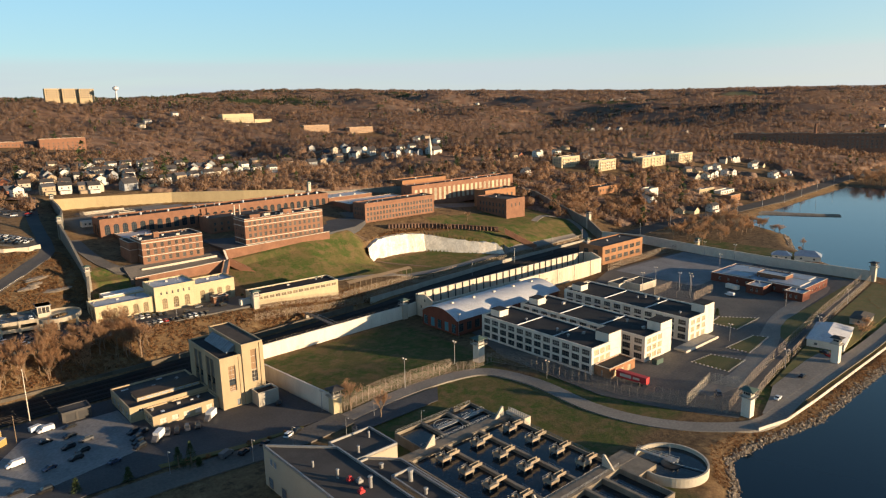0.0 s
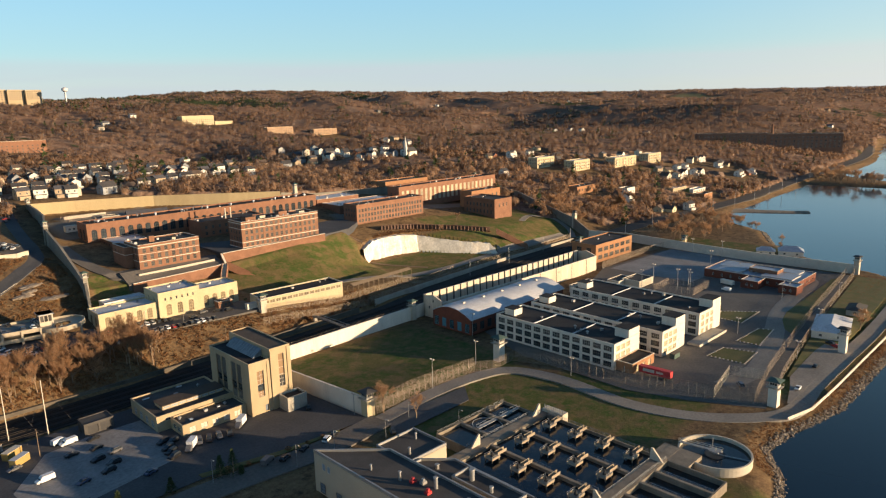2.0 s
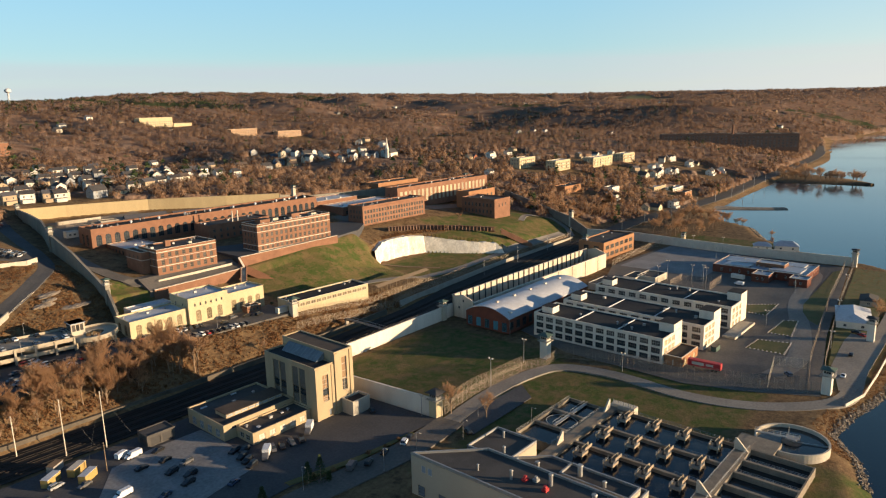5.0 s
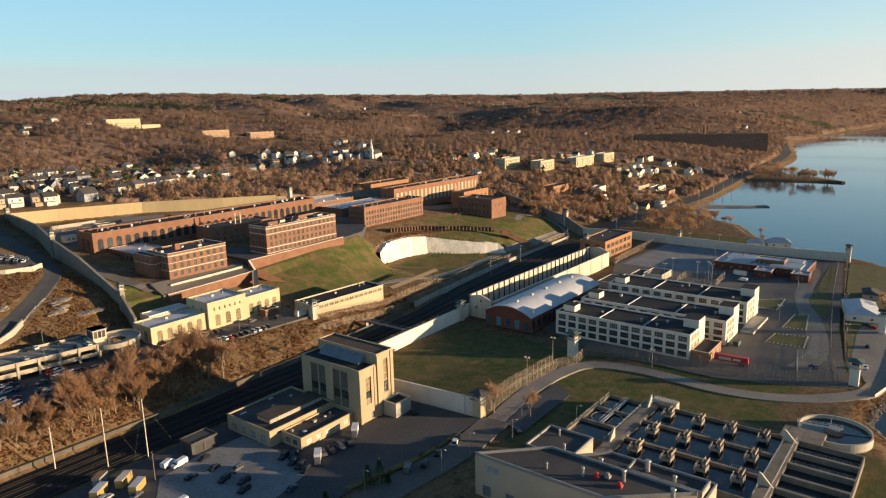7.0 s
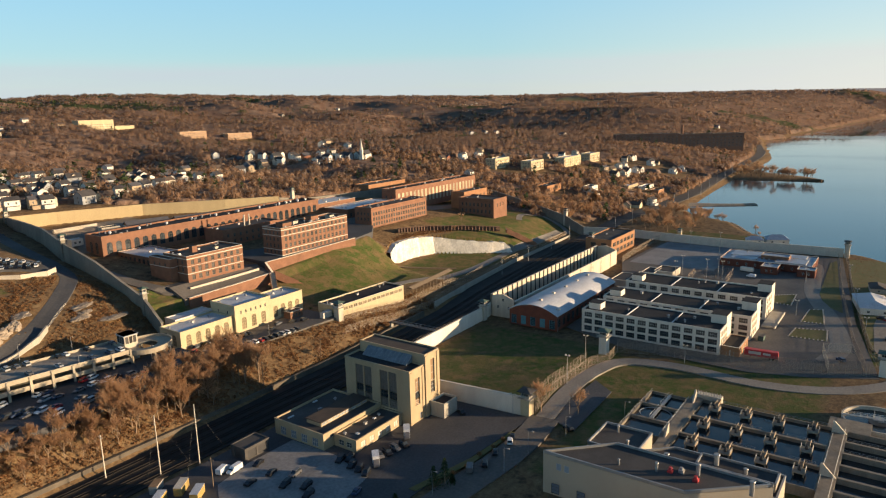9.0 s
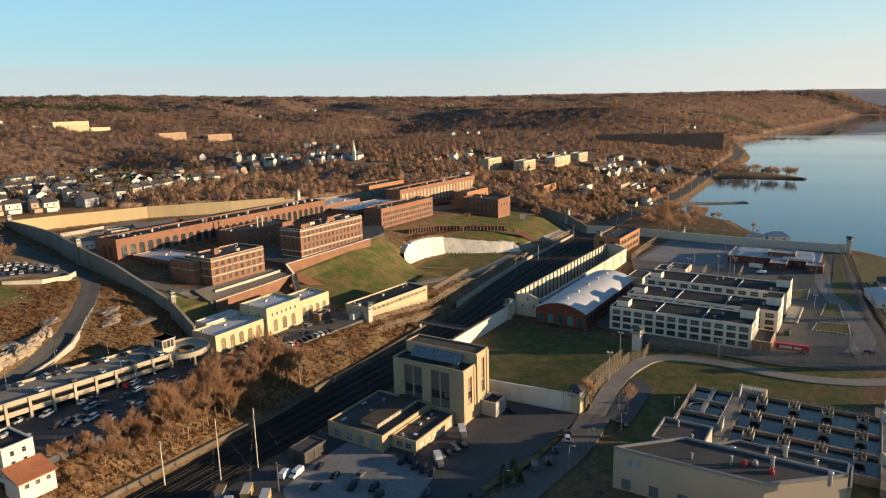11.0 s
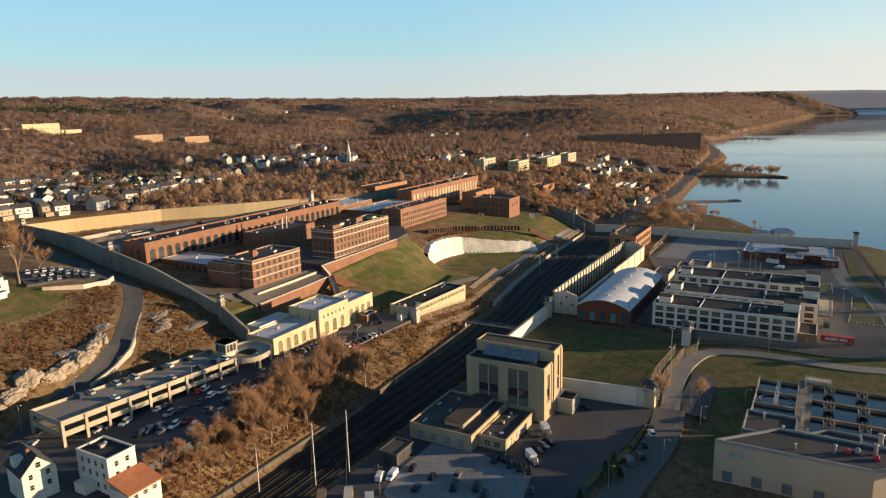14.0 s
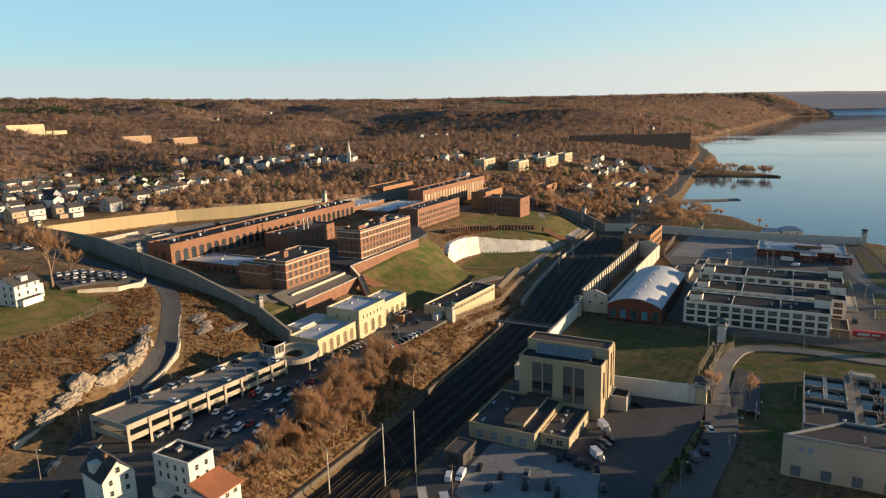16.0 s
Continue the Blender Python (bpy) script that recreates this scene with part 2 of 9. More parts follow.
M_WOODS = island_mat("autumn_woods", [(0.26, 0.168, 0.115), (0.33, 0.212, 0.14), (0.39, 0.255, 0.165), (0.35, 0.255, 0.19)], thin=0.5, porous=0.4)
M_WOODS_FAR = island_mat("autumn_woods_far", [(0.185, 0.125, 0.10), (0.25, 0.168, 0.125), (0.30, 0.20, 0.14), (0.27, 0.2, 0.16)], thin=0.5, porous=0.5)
M_PINE = island_mat("pine_needles", [(0.04, 0.055, 0.026), (0.055, 0.078, 0.034), (0.075, 0.095, 0.045)], thin=0.2)
M_HALLBRICK = mat("dark_red_brick", (0.17, 0.056, 0.034), (0.115, 0.042, 0.028), scale=0.3, fine=5)
M_TEAL = mat("faded_turquoise_paint", (0.085, 0.25, 0.30), (0.06, 0.18, 0.225), scale=0.8, fine=5)
M_BRUSH = island_mat("dry_brush", [(0.125, 0.06, 0.03), (0.185, 0.093, 0.045), (0.25, 0.14, 0.068), (0.30, 0.205, 0.105)], thin=0.35, broad=0.07)
M_SLEEPER = mat("dark_sleepers", (0.035, 0.03, 0.026), (0.022, 0.019, 0.017), fine=4)
M_RIPRAP = island_mat("riprap_stone", [(0.05, 0.043, 0.035), (0.12, 0.10, 0.08), (0.30, 0.25, 0.19), (0.09, 0.075, 0.06), (0.36, 0.31, 0.24)])
M_BOARD = mat("weathered_boards", (0.27, 0.175, 0.10), (0.2, 0.13, 0.075), fine=4)
M_LOT = mat("pale_worn_lot", (0.27, 0.265, 0.26), (0.17, 0.167, 0.165), scale=0.07, fine=0.9, bump=0.05)
M_TANKC = mat("stained_tank_concrete", (0.27, 0.23, 0.175), (0.15, 0.128, 0.10), scale=0.3, fine=3, streak=0.4)
M_TANKW = mat("tank_water", (0.012, 0.016, 0.018), (0.03, 0.036, 0.04), rough=0.1, spec=0.5, scale=0.6, fine=1.1, bump=0.5)


def ground_material():
    """Leaf litter and dry grass, with green lawn where the zone attribute says so."""
    m = bpy.data.materials.new("ground_soil_and_grass")
    m.use_nodes = True
    n, l = m.node_tree.nodes, m.node_tree.links
    b = n["Principled BSDF"]
    b.inputs["Roughness"].default_value = 0.95
    b.inputs["Specular IOR Level"].default_value = 0.1
    geo = n.new("ShaderNodeNewGeometry")
    att = n.new("ShaderNodeVertexColor")
    att.layer_name = "zone"
    sep = n.new("ShaderNodeSeparateColor")
    l.new(att.outputs[0], sep.inputs[0])

    def noise_tex(scale, detail=5.0):
        t = n.new("ShaderNodeTexNoise")
        t.inputs["Scale"].default_value, t.inputs["Detail"].default_value = scale, detail
        t.inputs["Roughness"].default_value = 0.65
        l.new(geo.outputs["Position"], t.inputs["Vector"])
        return t

    def blend(fac, a, bcol):
        x = n.new("ShaderNodeMix")
        x.data_type = 'RGBA'
        l.new(fac, x.inputs[0])
        for i, c in ((6, a), (7, bcol)):
            if isinstance(c, tuple):
                x.inputs[i].default_value = rgb(c)
            else:
                l.new(c, x.inputs[i])
        return x.outputs[2]

    def sharpen(sock, lo, hi):
        r = n.new("ShaderNodeMapRange")
        r.inputs[1].default_value, r.inputs[2].default_value = lo, hi
        l.new(sock, r.inputs[0])
        return r.outputs[0]

    n1, n2, n3 = noise_tex(0.06), noise_tex(0.6), noise_tex(3.0, 3.0)
    litter = blend(sharpen(n1.outputs["Fac"], 0.35, 0.65), (0.175, 0.11, 0.058), (0.10, 0.068, 0.04))
    litter = blend(sharpen(n2.outputs["Fac"], 0.4, 0.75), litter, (0.24, 0.16, 0.08))
    n5 = noise_tex(0.22, 6.0)
    litter = blend(sharpen(n5.outputs["Fac"], 0.52, 0.68), litter, (0.066, 0.043, 0.026))
    litter = blend(sharpen(n5.outputs["Fac"], 0.42, 0.30), litter, (0.27, 0.19, 0.10))
    n4 = noise_tex(0.16, 6.0)
    lawn = blend(sharpen(n1.outputs["Fac"], 0.42, 0.6), (0.06, 0.09, 0.022), (0.108, 0.098, 0.036))
    lawn = blend(sharpen(n4.outputs["Fac"], 0.46, 0.62), lawn, (0.16, 0.115, 0.055))
    lawn = blend(sharpen(n2.outputs["Fac"], 0.5, 0.85), lawn, (0.165, 0.122, 0.056))
    col = blend(sep.outputs[0], litter, lawn)
    col = blend(sep.outputs[1], col, (0.2, 0.185, 0.16))
    mr = n.new("ShaderNodeMapRange")
    mr.inputs[1].default_value, mr.inputs[2].default_value = 0.25, 0.75
    mr.inputs[3].default_value, mr.inputs[4].default_value = 0.72, 1.25
    l.new(n3.outputs["Fac"], mr.inputs[0])
    mul = n.new("ShaderNodeMix")
    mul.data_type, mul.blend_type = 'RGBA', 'MULTIPLY'
    mul.inputs[0].default_value = 1.0
    l.new(col, mul.inputs[6])
    l.new(mr.outputs[0], mul.inputs[7])
    l.new(mul.outputs[2], b.inputs["Base Color"])
    bp = n.new("ShaderNodeBump")
    bp.inputs["Strength"].default_value, bp.inputs["Distance"].default_value = 0.6, 0.3
    l.new(n2.outputs["Fac"], bp.inputs["Height"])
    l.new(bp.outputs[0], b.inputs["Normal"])
    return m


M_GROUND = ground_material()


def water_material():
    m = bpy.data.materials.new("river_water")
    m.use_nodes = True
    n, l = m.node_tree.nodes, m.node_tree.links
    b = n["Principled BSDF"]
    b.inputs["Base Color"].default_value = (0.011, 0.026, 0.042, 1)
    b.inputs["Roughness"].default_value = 0.12
    b.inputs["IOR"].default_value = 1.33
    geo = n.new("ShaderNodeNewGeometry")
    t = n.new("ShaderNodeTexNoise")
    t.inputs["Scale"].default_value, t.inputs["Detail"].default_value = 0.5, 4.0
    mp = n.new("ShaderNodeMapping")
    mp.inputs["Scale"].default_value = (1.0, 0.45, 1.0)
    l.new(geo.outputs["Position"], mp.inputs[0])
    l.new(mp.outputs[0], t.inputs["Vector"])
    t2 = n.new("ShaderNodeTexNoise")
    t2.inputs["Scale"].default_value, t2.inputs["Detail"].default_value = 0.006, 4.0
    l.new(mp.outputs[0], t2.inputs["Vector"])
    r = n.new("ShaderNodeMapRange")
    r.inputs[1].default_value, r.inputs[2].default_value = 0.4, 0.65
    r.inputs[3].default_value, r.inputs[4].default_value = 0.008, 0.055
    l.new(t2.outputs["Fac"], r.inputs[0])
    bp = n.new("ShaderNodeBump")
    bp.inputs["Distance"].default_value = 0.12
    l.new(r.outputs[0], bp.inputs["Strength"])
    l.new(t.outputs["Fac"], bp.inputs["Height"])
    l.new(bp.outputs[0], b.inputs["Normal"])
    r2 = n.new("ShaderNodeMapRange")
    r2.inputs[1].default_value, r2.inputs[2].default_value = 0.42, 0.62
    r2.inputs[3].default_value, r2.inputs[4].default_value = 0.03, 0.11
    l.new(t2.outputs["Fac"], r2.inputs[0])
    l.new(r2.outputs[0], b.inputs["Roughness"])
    return m


M_WATER = water_material()


# ---- mesh helpers ----
def mesh_object(name, verts, faces, materials, parent=None, label="", smooth=False, mat_index=None):
    me = bpy.data.meshes.new(name)
    me.from_pydata(verts, [], faces)
    for m in (materials if isinstance(materials, (list, tuple)) else [materials]):
        me.materials.append(m)
    if mat_index is not None:
        me.polygons.foreach_set("material_index", mat_index)
    if smooth:
        me.polygons.foreach_set("use_smooth", [True] * len(me.polygons))
    ob = new(name, me)
    if parent:
        ob.parent = parent
    if label:
        ob["label"] = label
    return ob


def share(name, me, parent, m, label=""):
    """One more object on the same mesh, under its thing."""
    ob = new(name, me)
    ob.parent = parent
    ob.matrix_basis = m
    if label:
        ob["label"] = label
    return ob


def part(name, bm, material, parent, label=""):
    me = bpy.data.meshes.new(name)
    bm.normal_update()
    bm.to_mesh(me)
    bm.free()
    for m in (material if isinstance(material, (list, tuple)) else [material]):
        me.materials.append(m)
    ob = new(name, me)
    if parent:
        ob.parent = parent
    if label:
        ob["label"] = label
    return ob


def thing(name, m, label, category, group="", kind=""):
    ob = new(name)
    ob.matrix_basis = m
    return tagged(ob, label, category, group, kind)


def box(bm, x0, y0, z0, x1, y1, z1, mi=0):
    v = [bm.verts.new(p) for p in ((x0, y0, z0), (x1, y0, z0), (x1, y1, z0), (x0, y1, z0), (x0, y0, z1), (x1, y0, z1), (x1, y1, z1), (x0, y1, z1))]
    for f in ((3, 2, 1, 0), (4, 5, 6, 7), (0, 1, 5, 4), (1, 2, 6, 5), (2, 3, 7, 6), (3, 0, 4, 7)):
        bm.faces.new([v[i] for i in f]).material_index = mi


def tube(bm, p, q, r0, r1=None, sides=6, mi=0):
    """A tapered round bar from p to q."""
    p, q = Vector(p), Vector(q)
    r1 = r0 if r1 is None else r1
    d = (q - p).normalized()
    a = d.cross(Vector((0, 0, 1)) if abs(d.z) < 0.9 else Vector((1, 0, 0))).normalized()
    b = d.cross(a)
    rings = []
    for c, r in ((p, r0), (q, r1)):
        rings.append([bm.verts.new(c + (a * math.cos(k * 2 * math.pi / sides) + b * math.sin(k * 2 * math.pi / sides)) * r) for k in range(sides)])
    for k in range(sides):
        f = bm.faces.new((rings[0][k], rings[0][(k + 1) % sides], rings[1][(k + 1) % sides], rings[1][k]))
        f.material_index = mi
    bm.faces.new(rings[1]).material_index = mi
    bm.faces.new(rings[0][::-1]).material_index = mi


def prism(bm, poly, z0, z1, mi=0):
    """An upright prism over a counter-clockwise outline."""
    lo = [bm.verts.new((x, y, z0)) for x, y in poly]
    hi = [bm.verts.new((x, y, z1)) for x, y in poly]
    n = len(poly)
    for i in range(n):
        bm.faces.new((lo[i], lo[(i + 1) % n], hi[(i + 1) % n], hi[i])).material_index = mi
    bm.faces.new(hi).material_index = mi
    bm.faces.new(lo[::-1]).material_index = mi


def bm_box(*a):
    bm = bmesh.new()
    box(bm, *a)
    return bm

# ---- the land ----
# cross-sections from the river (small y) inland: x, then (y, z) along it
SECTIONS = [
    (-400, (0, 0), (250, 0), (306, 4), (330, 14), (420, 26), (560, 40)),
    (-30, (90, 0), (304, -0.5), (308, 3), (319, 14.7), (366, 14.7), (378, 17.5), (394, 30), (450, 39), (560, 43)),
    (20, (90, 0), (304, -0.5), (308, 3), (322, 14), (352, 14.5), (368, 14.8), (378, 18), (392, 26), (450, 38), (560, 44)),
    (62, (90, 0), (304, -0.5), (309, 3), (326, 11), (356, 12), (384, 21), (420, 32), (470, 41), (560, 44)),
    (105, (90, 0), (306, -1), (311, 2.5), (328, 10.5), (366, 11.5), (381, 14), (388, 17), (390, 21.8), (394, 22), (400, 23.5), (403, 25.8), (480, 31), (540, 38), (572, 40), (590, 46)),
    (160, (90, 0), (308, -1), (315, 4), (327, 10), (352, 10.5), (362, 11.2), (388, 17.6), (390, 22), (394, 22.2), (400, 23.8), (403, 26), (480, 30), (530, 36), (556, 39), (580, 46)),
    (215, (90, 0), (314, -1), (322, 4), (332, 8), (356, 8.5), (392, 25.2), (394, 25.6), (396, 28), (480, 30), (515, 36), (530, 38), (560, 45)),
    (255, (90, 0), (322, -1), (330, 3), (350, 5), (372, 7), (398, 27), (480, 30), (500, 36), (540, 43)),
    (276, (90, 0), (326, -1), (334, 2), (355, 3.5), (388, 7), (393, 19), (415, 25.5), (520, 40)),
    (300, (90, 0), (328, -1), (338, 2), (390, 4.5), (394, 19), (415, 25), (520, 38)),
    (313, (90, 0), (329, -1), (339, 2), (386, 4), (391, 18), (415, 24.5), (520, 37)),
    (325, (90, 0), (330, -1), (340, 2), (373, 3.5), (378, 15), (395, 20), (415, 24), (520, 37)),
    (345, (90, 0), (331, -1), (341, 2), (352, 2.5), (358, 10), (382, 18), (415, 24), (520, 36)),
    (372, (90, 0), (333, -1), (341, 2.5), (352, 10), (380, 17), (420, 23), (520, 33)),
    (430, (90, 0), (336, 0), (345, 3), (372, 14), (392, 17), (470, 22), (560, 30)),
    (520, (90, 0), (314, 0.6), (346, 2), (376, 8), (440, 18), (560, 36), (680, 46)),
    (700, (90, 0), (306, 0.6), (326, 1.4), (344, 3), (420, 16), (500, 30), (680, 46)),
    (1100, (90, 0), (326, 1.5), (350, 2.5), (365, 5), (420, 14), (500, 26), (660, 38)),
    (2000, (300, 0), (480, 3), (560, 10), (700, 26)),
    (5000, (200, 0), (400, 5), (500, 30), (800, 60)),
]
SHORE = [(-900, 30), (-200, 30), (60, 50), (150, 72), (185, 84), (200, 94), (218, 92), (250, 85.5), (345, 86), (440, 92), (470, 120), (490, 170),
         (530, 212), (575, 235), (600, 275), (640, 299), (665, 300), (762, 307), (850, 312), (934, 316), (1069, 320), (1275, 325), (1405, 350), (1596, 394),
         (1845, 448), (1960, 404), (2100, 421), (2300, 399), (2576, 367), (2886, 344), (3020, 330), (4100, 245), (4215, 60), (5200, -300)]
WATER_Z = -2.6
RIM = [(250, 384), (262, 388), (272, 392), (286, 393.5), (300, 392.5), (313, 388.5), (322, 379), (331, 369), (340, 359.5), (350, 351), (356, 346), (365, 342)]


def shore(x):
    return np.interp(x, [p[0] for p in SHORE], [p[1] for p in SHORE])


# the skyline's height at 4.4 km, by compass bearing from +y
CREST = [(5, 188), (9, 190), (12, 178), (17, 180), (20, 187), (24, 211), (28, 212), (33, 204), (38, 191), (44, 181), (50, 169), (57, 156), (65, 154), (72, 147), (78, 144), (84, 138), (90, 130), (96, 112)]


def far_rise(x, y):
    """Hills behind the town and along the far shore."""
    inland = y - shore(x)
    base = np.interp(inland, [0, 300, 520, 900, 1150, 1500, 2200, 3200, 4600], [0, 0, 2, 6, 38, 64, 92, 122, 138])
    coast = np.interp(inland, [0, 30, 120, 350, 800], [0, 3, 26, 56, 62]) * np.clip((x - 1350) / 550, 0, 1) ** 2 * np.clip((4750 - x) / 800, 0, 1)
    base = np.maximum(base, coast)
    wob = (np.sin(x * 0.0031 + 1.3) + np.sin(x * 0.0017 + y * 0.0023) + np.sin(y * 0.0041 - x * 0.0012 + 2.0)) * 9 \
        + np.sin(x * 0.0105 + y * 0.007) * 3 + np.sin(y * 0.013 - x * 0.004) * 2.5
    folds = np.sin(x * 0.0115 + y * 0.006) + 0.8 * np.sin(y * 0.0143 - x * 0.005) + 0.6 * np.sin(x * 0.021 - y * 0.012 + 2)
    return base + wob * np.clip((inland - 420) / 900, 0, 1) + folds * (4 * np.clip((inland - 450) / 250, 0, 1) + 9 * np.clip((inland - 1300) / 400, 0, 1))


def skyline(x, y, z):
    """Keeps the hills below the skyline, and lifts the last ridge up to it."""
    r = np.hypot(x, y)
    az = np.degrees(np.arctan2(x, y))
    crest = np.interp(az, [p[0] for p in CREST], [p[1] for p in CREST]) - 15 + 2.5 * np.sin(az * 1.9) + 2 * np.sin(az * 4.3 + 1) + 1.2 * np.sin(az * 11)
    top = 113.4 + (crest - 113.4) * r / 4400
    k = 9.0
    low = -k * np.logaddexp(-z / k, -(top - 5) / k)
    z = np.where(r > 1200, low, z)
    w = np.clip((r - 3500) / 850, 0, 1)
    w = w * w * (3 - 2 * w) * np.clip((y - shore(x)) / 420, 0, 1) * np.clip((90.5 - az) / 5, 0, 1)
    return z + (np.maximum(z, top) - z) * w


def land(x, y):
    """The height of the land at arrays x, y."""
    x, y = np.asarray(x, float), np.asarray(y, float)
    xs = [s[0] for s in SECTIONS]
    hs = np.array([np.interp(y, [p[0] for p in s[1:]], [p[1] for p in s[1:]]) for s in SECTIONS])
    i = np.clip(np.searchsorted(xs, x) - 1, 0, len(xs) - 2)
    a = np.take(xs, i)
    f = np.clip((x - a) / (np.take(xs, i + 1) - a), 0, 1)
    lo = np.take_along_axis(hs, i[None], 0)[0]
    hi = np.take_along_axis(hs, (i + 1)[None], 0)[0]
    z = skyline(x, y, lo + (hi - lo) * f + far_rise(x, y))
    # the old quarry bites into the slope below its rim
    rim = np.interp(x, [p[0] for p in RIM], [p[1] for p in RIM])
    upper = np.interp(y, [340, 350, 380, 394, 415, 520], [9, 11, 17, 19.5, 25, 38])
    lower = np.interp(y, [300, 329, 341, 396], [-1, -1, 2, 5.5])
    bite = np.where(y < 342, lower, lower + (upper - lower) * np.clip((y - rim) / 2.0, 0, 1))
    inside = np.clip(np.minimum((x - 255) / 10, (362 - x) / 8), 0, 1) * (y < 470)
    z = z + (bite - z) * inside * np.clip((470 - y) / 40, 0, 1)
    # the upper yard is cut level inside the high wall
    edge = np.interp(x, [109, 138, 190, 236, 270], [578, 573, 556, 523, 502])
    yard = 37.4 + np.clip((y - 500) * 0.02, 0, 2)
    rise = np.clip((y - (edge - 1.0)) / 5.0, 0, 1)
    within = (x > np.interp(y, [494, 515, 545, 578], [97, 102, 106, 109])) & (x < 271) & (y > 494)
    z = np.where(within, np.minimum(z, yard + (z - yard) * rise), z)
    # the bank falls into the river
    dist = y - shore(x)
    bank = np.interp(dist, [-40, -6, 0, 7], [-9, -4.5, -2.4, 0])
    return np.where(dist < 7, np.minimum(z, z * 0 + bank), z)


def land_z(x, y):
    return float(land(np.array([x]), np.array([y]))[0])


def spaced(lo, hi, step, far_lo, far_hi, grow):
    mid = list(np.arange(lo, hi + 0.1, step))
    up, s, v = [], step, hi
    while v < far_hi:
        s *= grow
        v += s
        up.append(v)
    dn, s, v = [], step, lo
    while v > far_lo:
        s *= grow
        v -= s
        dn.append(v)
    return np.array(dn[::-1] + mid + up)


# lawns: centre, half sizes, turn
LAWNS = [(160, 240, 46, 38), (205, 150, 46, 30), (178, 190, 22, 14), (210, 372, 50, 26), (310, 362, 46, 22), (405, 378, 70, 34), (480, 420, 45, 40),
         (300, 108, 60, 14), (486, 232, 22, 42), (385, 110, 60, 14), (105, 373, 20, 12), (98, 394, 9, 14), (22, 447, 23, 18), (130, 130, 40, 60), (150, 180, 30, 30)]


def build_land():
    gx = spaced(-70, 500, 2.0, -1500, 4900, 1.09)
    gy = spaced(70, 582, 2.0, -1200, 4800, 1.085)
    X, Y = np.meshgrid(gx, gy, indexing="ij")
    Z = land(X.ravel(), Y.ravel()).reshape(X.shape)
    verts = np.stack([X, Y, Z], -1).reshape(-1, 3)
    nx, ny = X.shape
    idx = np.arange(nx * ny).reshape(nx, ny)
    faces = np.stack([idx[:-1, :-1], idx[1:, :-1], idx[1:, 1:], idx[:-1, 1:]], -1).reshape(-1, 4)
    ob = mesh_object("ground", verts.tolist(), faces.tolist(), M_GROUND, smooth=True)
    lawn = np.zeros(nx * ny)
    for cx, cy, hx, hy in LAWNS:
        d = np.maximum(np.abs(verts[:, 0] - cx) / hx, np.abs(verts[:, 1] - cy) / hy)
        lawn = np.maximum(lawn, np.clip((1.04 - d) * 12, 0, 1))
    zone = np.zeros((nx * ny, 4), np.float32)
    gravel = np.zeros(nx * ny)
    for cx, cy, hx, hy in ((150, 515, 45, 26), (150, 545, 32, 14), (215, 505, 40, 12), (420, 445, 40, 8), (330, 445, 50, 8)):
        d = np.maximum(np.abs(verts[:, 0] - cx) / hx, np.abs(verts[:, 1] - cy) / hy)
        gravel = np.maximum(gravel, np.clip((1.04 - d) * 8, 0, 1))
    zone[:, 0], zone[:, 1], zone[:, 3] = lawn, gravel * 0.9, 1
    ca_ = ob.data.color_attributes.new("zone", 'FLOAT_COLOR', 'POINT')
    ca_.data.foreach_set("color", zone.ravel())
    tagged(ob, "rolling ground of dry leaf litter, brown grass and green lawns", "ground", kind="structure")


build_land()
water = mesh_object("water", [(-1500, -4800, WATER_Z), (4950, -4800, WATER_Z), (4950, 700, WATER_Z), (-1500, 700, WATER_Z)], [(0, 1, 2, 3)], M_WATER)
tagged(water, "calm wide blue river with faint ripples", "river", kind="structure")


def sheet(name, poly, z, material, label, category="pavement", thick=0.25):
    """A flat slab of paving."""
    bm = bmesh.new()
    prism(bm, poly, z - thick, z)
    return tagged(part(name, bm, material, None), label, category, kind="structure")


